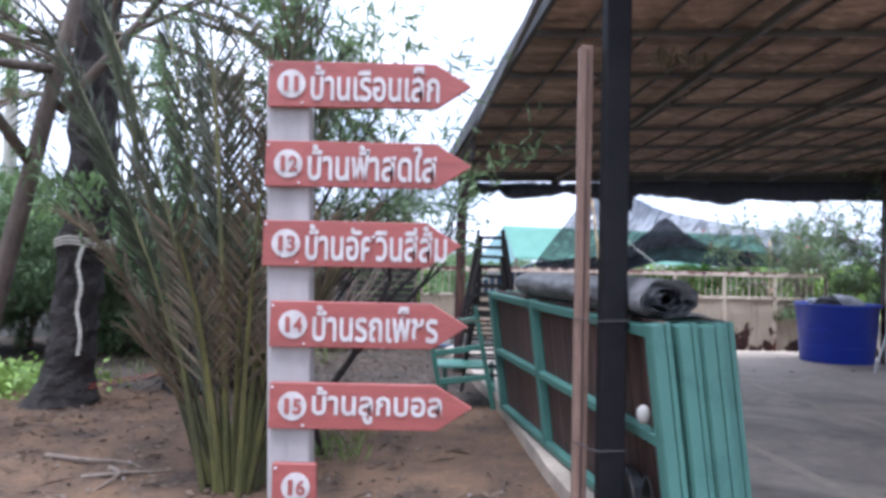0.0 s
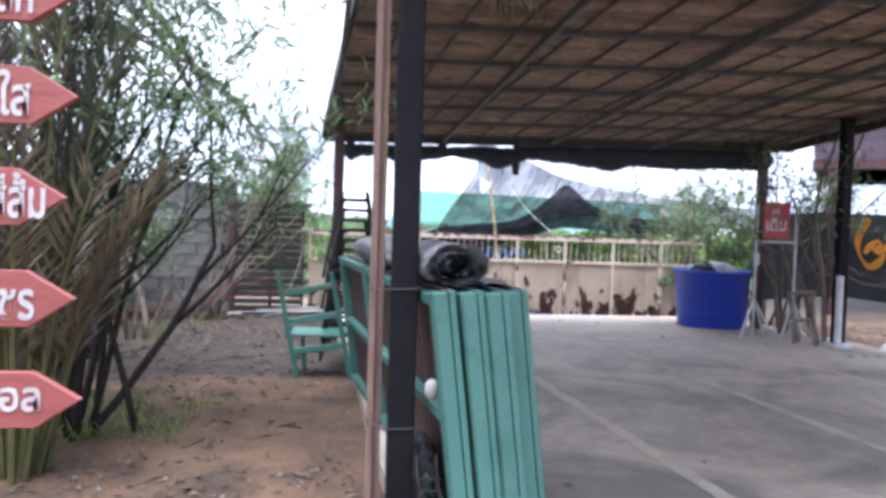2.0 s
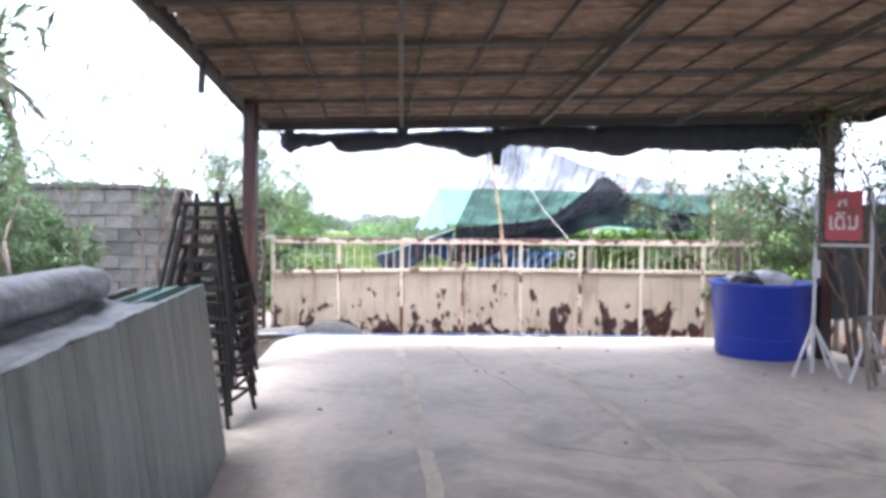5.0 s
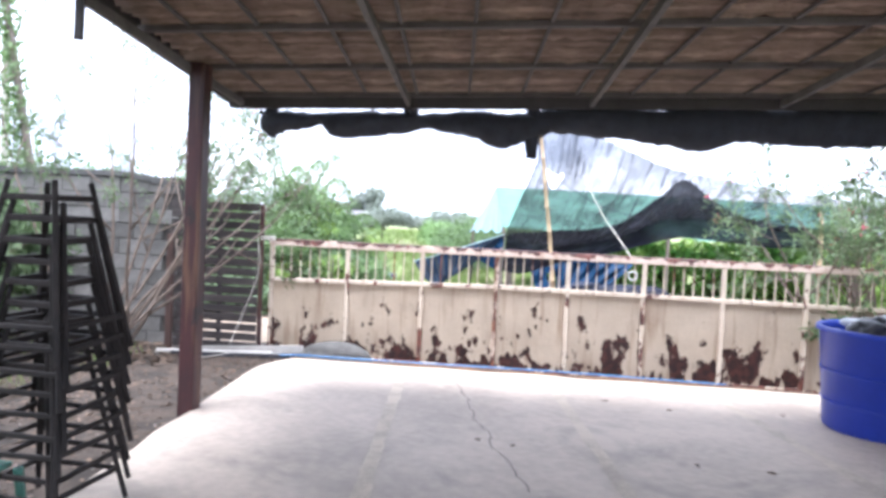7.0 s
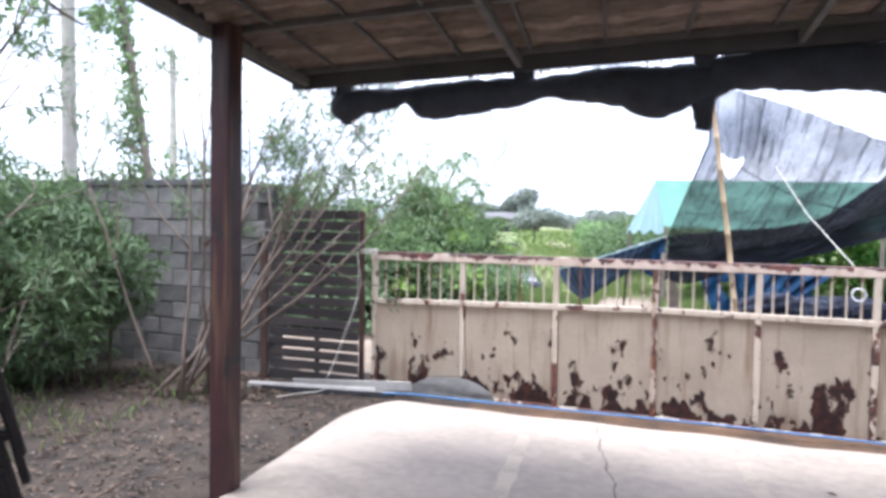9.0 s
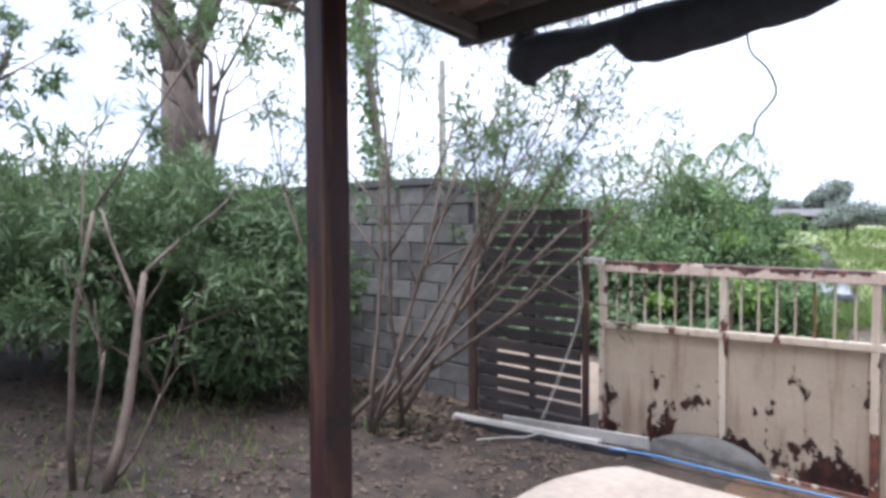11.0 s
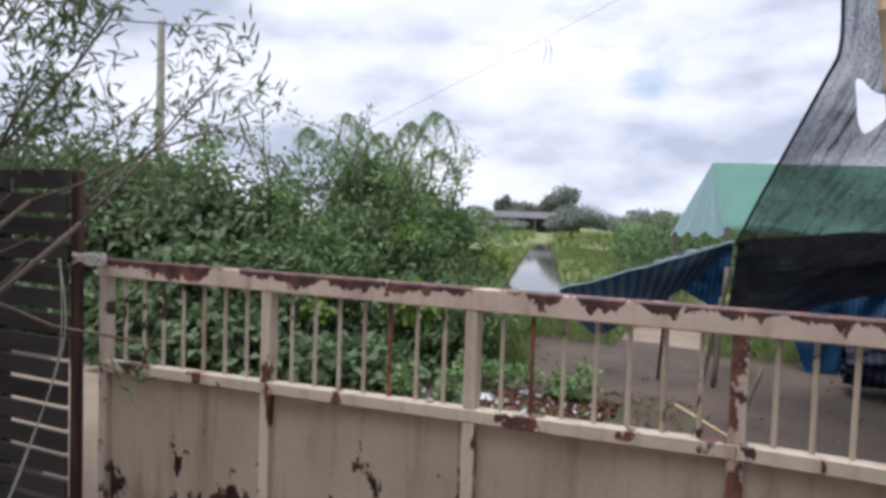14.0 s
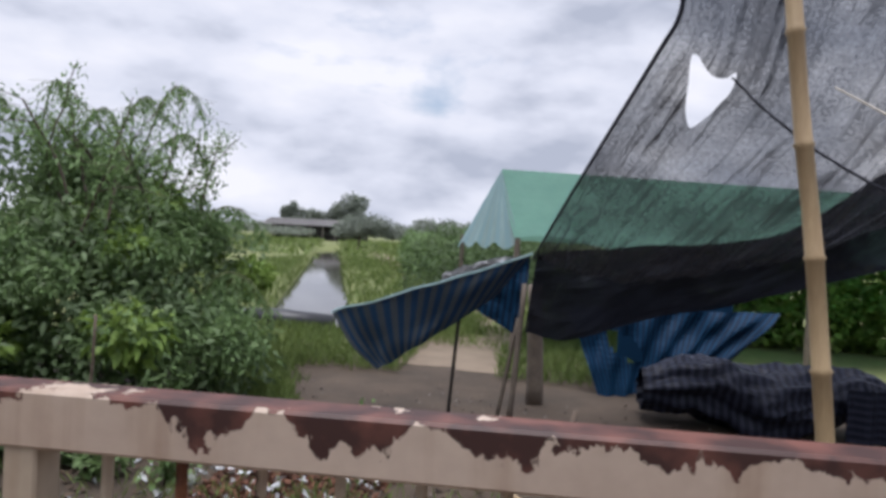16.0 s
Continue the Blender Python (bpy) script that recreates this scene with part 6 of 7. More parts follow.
def clumps(rng, bigs, n, r):
    """Many small uneven clumps spread over the upper faces of a few big ones."""
    out = []
    vol = np.array([np.prod(np.array(b[1])) ** 0.66 for b in bigs])
    for i in rng.choice(len(bigs), size=n, p=vol / vol.sum()):
        c, q = bigs[i]
        d = unit(rng, 1)[0]
        d[2] = abs(d[2]) * 1.1 - 0.35
        s = r * rng.uniform(0.55, 1.35)
        f = rng.uniform(0.7, 1.0)
        out.append(((c[0] + d[0] * q[0] * f, c[1] + d[1] * q[1] * f, max(0.1, c[2] + d[2] * q[2] * f)), (s, s, s * rng.uniform(0.5, 0.9))))
    return out


def shoot(sprig, pts, r, rng, m_leaf, leaf=0.065):
    """An arching shoot with leaflets hanging from it in pairs."""
    bm = bmesh.new()
    line = [curve(pts, i / 24) for i in range(25)]
    tube(bm, line, [r * (1 - 0.85 * i / 24) for i in range(25)], 5)
    P, D, N = [], [], []
    for i in range(4, 25):
        for s in range(2):
            side = Vector(rng.normal(size=3)) * 0.8
            stem_end = line[i] + Vector((side.x * 0.13, side.y * 0.13, -0.01 - 0.10 * rng.uniform()))
            tube(bm, [line[i], stem_end], 0.0018, 3)
            for j in range(9):
                f = j / 8
                P.append(line[i].lerp(stem_end, f) + Vector((0, 0, -0.012 * j * f)))
                D.append(Vector((rng.normal() * 0.5, rng.normal() * 0.5, -0.9)))
                N.append(Vector(rng.normal(size=3)))
    st_ = part("shoot", bm, "leaf_stem", sprig)
    n = len(P)
    tagged(part("leaflet_spray", leaf_mesh("leaflet_spray", [tuple(v) for v in P], [tuple(v) for v in D], [tuple(v) for v in N], leaf * rng.uniform(0.6, 1.3, n), np.full(n, 0.016), m_leaf), m_leaf, st_), kind="stuff")


def bush(name, loc, label, cat, seed, stems, m_bark, m_leaf, per, L, W, levels, kids=3, spread=0.55, bend=0.3, lift=0.15, droop=0.2, flowers=0, leaf_levels=(0,), along=0.3, shrink=0.62, keep=None):
    """A shrub or tree of several stems: (base, direction, length, radius)."""
    rng = np.random.default_rng(seed)
    t = thing(name, loc, label, cat)
    br = []
    for b, d, ln, r in stems:
        own = grow(rng, b, d, ln, r, levels, [], bend, kids, spread, lift, shrink=shrink)
        if keep:
            own = [q for q in own if all(keep(p) for p in q[0])]
        br += own
        if own:
            part("stem", limbs(own, "stem", m_bark), m_bark, t)
    tagged(part("crown", foliage(rng, br, "crown", m_leaf, per, L, W, 0.1, droop, leaf_levels, along), m_leaf, t), kind="stuff")
    if flowers:
        P = [np.array(b[0][-1]) for b in br if b[2] == 0]
        pick = rng.choice(len(P), size=min(flowers, len(P)), replace=False)
        Q = np.repeat(np.array([P[i] for i in pick]), 7, 0) + rng.normal(size=(7 * len(pick), 3)) * 0.025
        n = len(Q)
        part("blossom", leaf_mesh("blossom", Q, unit(rng, n), unit(rng, n), np.full(n, 0.034), np.full(n, 0.03), "flower"), "flower", t, "pink blossoms")
    return t


# broad-leaved climber on a wire before the palm
vine = thing("climbing_vine", (-4.0, 5.98, 1.7), "broad-leaved green climber hanging from a wire", "vine")
bm = bmesh.new()
tube(bm, [(-6.2, 6.0, 2.36), (-5.0, 5.98, 2.27), (-4.0, 5.97, 2.2), (-2.95, 5.97, 2.17)], 0.004, 5)
part("wire", bm, "rafter", vine)
rv = np.random.default_rng(61)
n = 420
vx = -2.95 - 3.0 * rv.uniform(0, 1, n)
P = np.stack([vx, 5.97 + rv.normal(size=n) * 0.06, 2.17 - 0.05 * (vx + 2.95) - rv.uniform(0, 0.5, n) ** 1.3 * (0.7 + 0.5 * np.sin(vx * 5))], 1)
tagged(part("foliage", leaf_mesh("foliage", P, np.stack([rv.normal(size=n) * 0.4, rv.normal(size=n) * 0.4, -np.ones(n)], 1), unit(rv, n), rv.uniform(0.07, 0.13, n), rv.uniform(0.04, 0.065, n), "leaf"), "leaf", vine), kind="stuff")
# dark many-stemmed bush between the sign and the pavilion
st = []
for k in range(9):
    st.append(((-1.15 + 0.16 * rg.normal(), 4.85 + 0.14 * rg.normal(), 0.05), (rg.uniform(-0.25, 0.62), rg.uniform(-0.1, 0.3), 1.0), rg.uniform(1.3, 1.9), rg.uniform(0.022, 0.038)))
bush("oleander_bush", (-1.15, 4.85, 0.05), "dark many-stemmed oleander bush on bare earth", "bush", 31, st, "bark_dark", "leaf_grey", 12, 0.13, 0.022, 3, 3, 0.42, 0.22, 0.2, leaf_levels=(0, 1))
bush("leaning_tree", (-3.35, 5.0, 0.05), "slender pale tree leaning over the yard", "tree", 33, [((-3.58, 5.0, 0.0), (0.275, 0, 1), 3.6, 0.085), ((-2.87, 5.0, 2.5), (0.78, 0.0, 0.9), 1.3, 0.045)], "bark", "leaf", 26, 0.10, 0.04, 3, 3, 0.7, 0.05, 0.02)

# oleander that arches over the fence and the gate
st = [((-1.85 + 0.17 * rg.normal(), 10.75 + 0.13 * rg.normal(), 0.0), (d[0] * 1.15, d[1] + 0.55 * max(0.0, d[0]), d[2]), ln * 1.22, r * 0.72) for d, ln, r in (((0.5, 0.15, 0.95), 1.9, 0.035), ((0.7, 0.2, 0.95), 2.0, 0.032), ((0.3, 0.3, 1), 1.9, 0.03), ((-0.1, 0.1, 1), 1.9, 0.03), ((0.5, -0.05, 0.95), 1.7, 0.028), ((0.1, -0.2, 1), 2.0, 0.03), ((-0.4, 0.1, 1), 1.7, 0.026), ((0.75, 0.15, 0.85), 1.9, 0.03), ((0.45, 0.05, 0.9), 1.8, 0.03), ((0.7, 0.25, 0.85), 2.0, 0.03), ((0.2, 0.0, 1), 1.7, 0.026), ((0.7, 0.05, 0.9), 1.9, 0.028))]
bush("oleander_bush", (-1.85, 10.75, 0.0), "tall oleander with grey stems arching over the fence", "bush", 41, st, "bark_pale", "leaf_grey", 15, 0.105, 0.018, 3, 3, 0.42, 0.22, 0.2, 0.15, 6, (0, 1), 0.25, shrink=0.48, keep=lambda p: p.x < -0.25 + 0.6 * max(0.0, p.y - 11.6) or p.y > 13)
# hedge along the block wall
st = []
for k in range(16):
    st.append(((rg.uniform(-7.5, -2.9), rg.uniform(9.6, 11.4), 0.0), (rg.uniform(-0.2, 0.25), rg.uniform(-0.35, 0.1), 1.0), rg.uniform(0.9, 1.3), rg.uniform(0.02, 0.03)))
bush("oleander_hedge", (-5.0, 10.6, 0.0), "dense dark green oleander hedge along the block wall", "hedge", 43, st, "bark_pale", "leaf_dark", 26, 0.15, 0.028, 3, 4, 0.75, 0.3, 0.1, 0.2, 4, (0, 1), 0.1)
rng = np.random.default_rng(51)
hedge2 = thing("laurel_hedge", (-5.2, 10.4, 0), "thick leafy green hedge in front of the wall", "hedge")
tagged(part("crown", blob_leaves(rng, [((-3.6, 10.9, 1.35), (0.75, 0.5, 0.75)), ((-4.5, 10.5, 1.45), (0.95, 0.6, 0.9)), ((-5.6, 10.0, 1.5), (1.0, 0.7, 0.95)), ((-6.9, 9.5, 1.5), (1.1, 0.8, 1.0)), ((-8.3, 9.2, 1.5), (1.1, 0.9, 1.1)), ((-4.4, 9.7, 1.5), (0.6, 0.5, 0.6)), ((-3.0, 11.1, 1.1), (0.5, 0.35, 0.5)), ((-5.3, 8.6, 1.7), (0.9, 0.7, 0.8)), ((-6.8, 7.9, 1.7), (1.1, 0.9, 1.1)), ((-3.5, 10.5, 0.6), (0.7, 0.45, 0.5)), ((-4.6, 10.0, 0.6), (0.9, 0.55, 0.55))], 48000, 0.13, 0.03, "crown", "leaf_dark"), "leaf_dark", hedge2), kind="stuff")
for k in range(26):
    bm = bmesh.new()
    x, y = rg.uniform(-8, -3.1), 0
    y = 10.9 + (x + 3.3) * 0.25 + rg.uniform(-0.3, 0.3)
    tube(bm, [(x, y, -0.02), (x + rg.normal() * 0.1, y + rg.normal() * 0.1, 0.6), (x + rg.normal() * 0.25, y + rg.normal() * 0.2, 1.4)], [0.02, 0.016, 0.01], 5)
    part("stem", bm, "bark", hedge2)
# pale stems in front of the hedge
bush("oleander_bush", (-2.05, 8.65, 0.0), "open oleander with bent pale stems and cut stubs", "bush", 47,
     [((-2.0, 8.72, 0.0), (-0.15, 0.42, 1), 1.5, 0.042), ((-2.18, 8.6, 0.0), (-0.12, 0.03, 1), 1.8, 0.026), ((-2.12, 8.66, 0.0), (-0.02, 0.1, 1), 0.9, 0.02), ((-2.05, 8.75, 0.0), (0.2, 0.3, 0.4), 0.7, 0.014)], "bark_pale", "leaf_grey", 9, 0.13, 0.022, 2, 2, 0.35, 0.16, 0.12)
# shrubs by the far left wall and behind the sign
for k, (x, y, s) in enumerate(((-8.9, 9.6, 1.2), (-9.0, 7.0, 1.3), (-8.9, 4.5, 1.4))):
    rng = np.random.default_rng(60 + k)
    st = [((x + rng.normal() * 0.2, y + rng.normal() * 0.2, 0.03), (rng.normal() * 0.25, rng.normal() * 0.25, 1), 1.0 * s, 0.03) for _ in range(5)]
    bush("shrub", (x, y, 0.03), "leafy green shrub at the edge of the yard", "shrub", 60 + k, st, "bark", "leaf" if k % 2 else "leaf_dark", 24, 0.11, 0.045, 3, 3, 0.7, 0.3, 0.15, leaf_levels=(0, 1))
for k, (x, y) in enumerate(((-6.2, 8.6), (-9.5, 6.0), (-4.6, 11.0))):
    bush("yard_tree", (x, y, 0), "tall leafy tree behind the yard", "tree", 70 + k, [((x, y, 0), (0.05, 0, 1), 2.6, 0.11)], "bark", "leaf_dark", 22, 0.12, 0.045, 4, 3, 0.6, 0.2, 0.15)
# right of the slab
st = [((6.9 + 0.2 * rg.normal(), 12.5 + 0.15 * rg.normal(), -0.02), (rg.uniform(-0.7, 0.3), rg.uniform(-0.15, 0.2), 1), rg.uniform(1.2, 1.6), 0.03) for _ in range(9)]
bush("oleander_bush", (6.9, 12.5, 0), "oleander with pink flowers rising behind the gate", "bush", 81, st, "bark_pale", "leaf_grey", 16, 0.12, 0.022, 3, 3, 0.55, 0.25, 0.1, 0.2, 26, (0, 1))
st = [((6.58 + 0.12 * rg.normal(), 9.15 + 0.2 * rg.normal(), 0.02), (rg.uniform(-0.35, 0.1), rg.uniform(-0.2, 0.2), 1), rg.uniform(1.2, 1.7), 0.03) for _ in range(8)]
bush("climbing_shrub", (6.58, 9.15, 0), "half bare climbing shrub with grey stems at the slab edge", "shrub", 83, st, "bark_pale", "leaf_dark", 7, 0.09, 0.03, 3, 3, 0.5, 0.3, 0.15)
st = [((7.2 + 0.3 * rg.normal(), 10.6 + 0.3 * rg.normal(), 0.0), (rg.uniform(-0.3, 0.5), rg.uniform(-0.2, 0.2), 1), rg.uniform(0.9, 1.3), 0.03) for _ in range(6)]
bush("shrub", (7.2, 10.6, 0), "dense green shrub behind the red notice", "shrub", 85, st, "bark", "leaf_dark", 24, 0.10, 0.04, 3, 3, 0.6, 0.3, 0.1, leaf_levels=(0, 1))
for k, (x, y) in enumerate(((7.25, 7.3), (7.5, 6.6), (7.9, 6.0), (7.4, 8.1))):
    rng = np.random.default_rng(90 + k)
    st = [((x + rng.normal() * 0.12, y + rng.normal() * 0.12, 0.03), (rng.normal() * 0.5, rng.normal() * 0.5, 1), 0.3, 0.008) for _ in range(7)]
    bush("weed", (x, y, 0.03), "low green weed in the border by the slab", "weed", 90 + k, st, "bark_pale", "leaf_dark", 13, 0.06, 0.03, 1, 3, 0.7, leaf_levels=(0, 1))

for k, (x, y) in enumerate(((-0.15, 14.9), (0.95, 15.75), (0.1, 15.7))):
    rng = np.random.default_rng(190 + k)
    st = [((x + rng.normal() * 0.14, y + rng.normal() * 0.14, -0.03), (rng.normal() * 0.6, rng.normal() * 0.6, 1), 0.22, 0.006) for _ in range(7)]
    bush("weed", (x, y, -0.03), "low green weed among rubbish by the road", "weed", 190 + k, st, "bark_pale", "leaf", 20, 0.07, 0.04, 1, 3, 0.7, leaf_levels=(0, 1))
# tree and poles behind the wall
bush("rain_tree", (-11.2, 13.6, 0), "large forked tree behind the block wall", "tree", 101, [((-11.1, 13.6, 4.5), (-0.25, 0, 1), 3.5, 0.3), ((-11.05, 13.6, 4.5), (0.55, 0.1, 1), 3.5, 0.26)], "bark", "leaf", 26, 0.2, 0.09, 4, 3, 0.6, 0.12, 0.1, leaf_levels=(0,))
bm = bmesh.new()
tube(bm, [(-11.25, 13.6, -0.1), (-11.2, 13.6, 1.5), (-11.15, 13.6, 3.2), (-11.08, 13.6, 4.7)], [0.5, 0.42, 0.38, 0.36], 14)
part("trunk", bm, "bark", bpy.data.objects["rain_tree"], smooth=True)
vp = thing("vine_pole", (-5.4, 14.0, 0), "leaning pole wrapped in green climbing vine", "pole")
bm = bmesh.new()
tube(bm, [(-5.1, 14.0, 0), (-5.3, 14.0, 2.3), (-5.8, 14.0, 4.9), (-6.0, 14.0, 6.0)], 0.06, 8)
part("pole", bm, "pole_wood", vp)
rng = np.random.default_rng(103)
n = 1500
hh = rng.uniform(0.5, 6, n)
P = np.stack([-5.1 - 0.15 * hh + rng.normal(size=n) * 0.1, 14 + rng.normal(size=n) * 0.1, hh], 1)
tagged(part("vine", leaf_mesh("vine", P, unit(rng, n), unit(rng, n), np.full(n, 0.1), np.full(n, 0.07), "leaf"), "leaf", vp), kind="stuff")
for x, y in ((-11.6, 18.0), (-19.3, 30.0)):
    bm = bmesh.new()
    tube(bm, [(x, y, 0), (x, y, 9)], [0.2, 0.14], 10)
    solid("utility_pole", bm, "cement_board", "plain concrete utility pole beyond the wall", "utility pole")

# thick growth just beyond the gate
rng = np.random.default_rng(111)
sh = thing("roadside_shrub", (-2.0, 16.6, 0), "dense feathery green shrub growing beside the canal", "shrub")
mass = [((-1.5, 16.5, 0.95), (1.0, 0.9, 0.95)), ((-2.6, 17.0, 1.35), (1.2, 1.0, 1.1)), ((-0.75, 16.1, 0.55), (0.62, 0.6, 0.6)), ((-1.9, 17.2, 1.75), (0.7, 0.6, 0.55)), ((-2.4, 15.8, 0.7), (0.9, 0.6, 0.8)), ((-1.2, 17.6, 1.2), (0.7, 0.7, 0.7)), ((-0.35, 16.5, 0.55), (0.5, 0.5, 0.45))]
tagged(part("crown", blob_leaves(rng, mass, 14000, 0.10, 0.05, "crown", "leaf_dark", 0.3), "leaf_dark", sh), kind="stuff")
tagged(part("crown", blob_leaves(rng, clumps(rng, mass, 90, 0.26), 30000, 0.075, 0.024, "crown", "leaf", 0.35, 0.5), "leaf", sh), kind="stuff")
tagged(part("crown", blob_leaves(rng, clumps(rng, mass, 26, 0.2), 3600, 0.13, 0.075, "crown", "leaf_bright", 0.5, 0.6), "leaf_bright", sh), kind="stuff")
for tip in (((-1.75, 17.4, 1.9), (-1.55, 17.5, 2.5), (-1.38, 17.5, 2.88), (-1.18, 17.5, 2.9), (-1.02, 17.5, 2.66)), ((-1.6, 17.4, 1.9), (-1.4, 17.5, 2.35), (-1.15, 17.5, 2.45), (-0.98, 17.5, 2.2)), ((-2.7, 17.4, 2.1), (-2.72, 17.5, 2.6), (-2.62, 17.5, 2.95), (-2.45, 17.5, 2.85), (-2.4, 17.5, 2.6)), ((-2.3, 17.3, 2.1), (-2.2, 17.4, 2.5), (-2.0, 17.4, 2.68), (-1.85, 17.4, 2.5)), ((-3.1, 17.2, 2.1), (-3.2, 17.3, 2.6), (-3.05, 17.3, 2.75), (-2.9, 17.3, 2.55)), ((-0.9, 17.2, 1.3), (-0.7, 17.2, 1.7), (-0.45, 17.2, 1.72), (-0.2, 17.2, 1.5)), ((-0.6, 16.6, 0.8), (-0.35, 16.6, 1.15), (-0.05, 16.5, 1.12), (0.12, 16.5, 0.9)), ((-1.9, 17.3, 2.0), (-1.75, 17.4, 2.6), (-1.55, 17.4, 2.8), (-1.35, 17.4, 2.6))):
    shoot(sh, tip, 0.012, rng, "leaf")
br = []
for k in range(16):
    grow(rng, (rng.uniform(-3.2, -0.9), rng.uniform(16.2, 17.4), rng.uniform(1.1, 1.7)), (rng.normal() * 0.3 + 0.15, rng.normal() * 0.3, 1), rng.uniform(0.6, 1.1), 0.014, 1, br, 0.3, 3, 0.5, -0.1)
for k in range(16):
    part("stem", limbs(br[4 * k:4 * k + 4], "stem", "bark"), "bark", sh)
tagged(part("young_growth", foliage(rng, br, "young_growth", "leaf", 60, 0.07, 0.022, 0.12, 0.35, (0, 1), 0.0), "leaf", sh, "light drooping young shoots"), kind="stuff")
sh = thing("climber_thicket", (-4.5, 16.3, 0), "thicket of broad-leaved climbers beyond the gate", "shrub")
mass = [((-3.7, 15.9, 1.1), (1.1, 0.8, 1.05)), ((-5.0, 16.4, 1.25), (1.3, 1.0, 1.2)), ((-6.6, 16.6, 1.3), (1.5, 1.0, 1.3)), ((-2.9, 15.2, 0.6), (0.9, 0.6, 0.65)), ((-8.5, 16.5, 1.3), (1.5, 1.0, 1.3)), ((-1.9, 14.9, 0.2), (0.8, 0.35, 0.3)), ((-3.6, 15.0, 0.3), (1.3, 0.5, 0.5)), ((-5.6, 15.2, 0.35), (1.4, 0.5, 0.55)), ((-0.9, 15.5, 0.1), (0.7, 0.4, 0.3))]
# both crowns in dark leaf: medium-dark green, and shade low down put into colour
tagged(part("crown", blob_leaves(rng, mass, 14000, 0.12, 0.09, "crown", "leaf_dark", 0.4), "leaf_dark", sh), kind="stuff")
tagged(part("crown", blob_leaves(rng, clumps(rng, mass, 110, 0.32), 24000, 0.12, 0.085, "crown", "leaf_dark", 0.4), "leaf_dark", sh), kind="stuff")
br = []
for k in range(14):
    grow(rng, (rng.uniform(-6.5, -2.8), rng.uniform(15.6, 16.6), rng.uniform(1.2, 1.9)), (rng.normal() * 0.5, rng.normal() * 0.3, 0.9), rng.uniform(0.5, 0.9), 0.012, 1, br, 0.4, 2, 0.5, -0.1)
for k in range(14):
    part("stem", limbs(br[3 * k:3 * k + 3], "stem", "bark"), "bark", sh)
tagged(part("young_growth", foliage(rng, br, "young_growth", "leaf", 22, 0.10, 0.07, 0.1, 0.2, (0, 1), 0.1), "leaf", sh), kind="stuff")
# vine hedge on the right, banks and far rows
sh = thing("vine_hedge", (9, 23, 0), "bright green vine covered hedge beyond the shelter", "hedge")
tagged(part("crown", blob_leaves(rng, [((4.2 + 1.5 * k, 23.4 + 0.3 * math.sin(k), 0.45), (1.25, 1.1, 1.0 + 0.12 * math.sin(k * 2.1))) for k in range(11)], 42000, 0.15, 0.12, "crown", "leaf_bright", 0.75), "leaf_bright", sh), kind="stuff")
for k in range(6):
    bm = bmesh.new()
    tube(bm, [(4.5 + 2.6 * k, 23.4, -0.05), (4.5 + 2.6 * k, 23.4, 1.1)], 0.04, 6)
    part("trellis_post", bm, "pole_wood", sh)
sh = thing("banana_row", (-1.0, 40, 0), "row of light green garden plants along the canal path", "hedge")
tagged(part("crown", blob_leaves(rng, [((0.9 - 0.19 * (2.3 * k) + 0.7 * math.sin(k * 2.7), 28 + 2.3 * k, 0.5), (0.75, 0.8, 0.7 + 0.35 * abs(math.sin(k * 1.9)))) for k in range(16)] + [((2.2 - 0.15 * (2.6 * k) + 0.7 * math.sin(k * 1.7), 31 + 2.6 * k, 0.7), (0.9, 0.9, 0.95)) for k in range(14)], 30000, 0.22, 0.09, "crown", "leaf", 0.6), "leaf", sh), kind="stuff")
tagged(part("crown", blob_leaves(rng, [((0.5 + 0.55 * k, 26 + 1.3 * k, 0.75), (0.9, 0.8, 1.0)) for k in range(7)], 16000, 0.13, 0.05, "crown", "leaf_dark", 0.6), "leaf_dark", sh), kind="stuff")


def far_tree(x, y, h, w, seed, m="leaf_hazed"):
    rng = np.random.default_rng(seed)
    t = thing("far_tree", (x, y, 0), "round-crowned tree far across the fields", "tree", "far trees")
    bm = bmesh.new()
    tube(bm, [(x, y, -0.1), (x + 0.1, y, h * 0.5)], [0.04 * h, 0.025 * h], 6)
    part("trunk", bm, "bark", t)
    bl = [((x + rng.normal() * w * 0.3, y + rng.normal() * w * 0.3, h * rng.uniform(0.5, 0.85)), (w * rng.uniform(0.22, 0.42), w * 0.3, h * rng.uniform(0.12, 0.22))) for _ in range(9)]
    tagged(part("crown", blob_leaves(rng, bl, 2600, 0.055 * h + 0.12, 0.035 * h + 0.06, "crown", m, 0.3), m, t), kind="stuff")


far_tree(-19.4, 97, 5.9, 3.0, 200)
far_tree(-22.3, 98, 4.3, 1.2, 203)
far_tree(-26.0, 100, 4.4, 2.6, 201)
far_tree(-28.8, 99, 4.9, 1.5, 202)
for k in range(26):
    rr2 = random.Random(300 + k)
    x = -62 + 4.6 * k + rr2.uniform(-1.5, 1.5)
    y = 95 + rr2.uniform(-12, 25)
    far_tree(x, y, rr2.uniform(1.3, 2.3), rr2.uniform(4.0, 8.0), 210 + k, "leaf_hazed")
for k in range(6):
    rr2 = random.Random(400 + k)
    far_tree(-9 + 3.0 * k + rr2.uniform(-1, 1), 60 + rr2.uniform(-4, 8), rr2.uniform(1.9, 2.7), rr2.uniform(2.5, 4), 250 + k, "leaf_hazed")

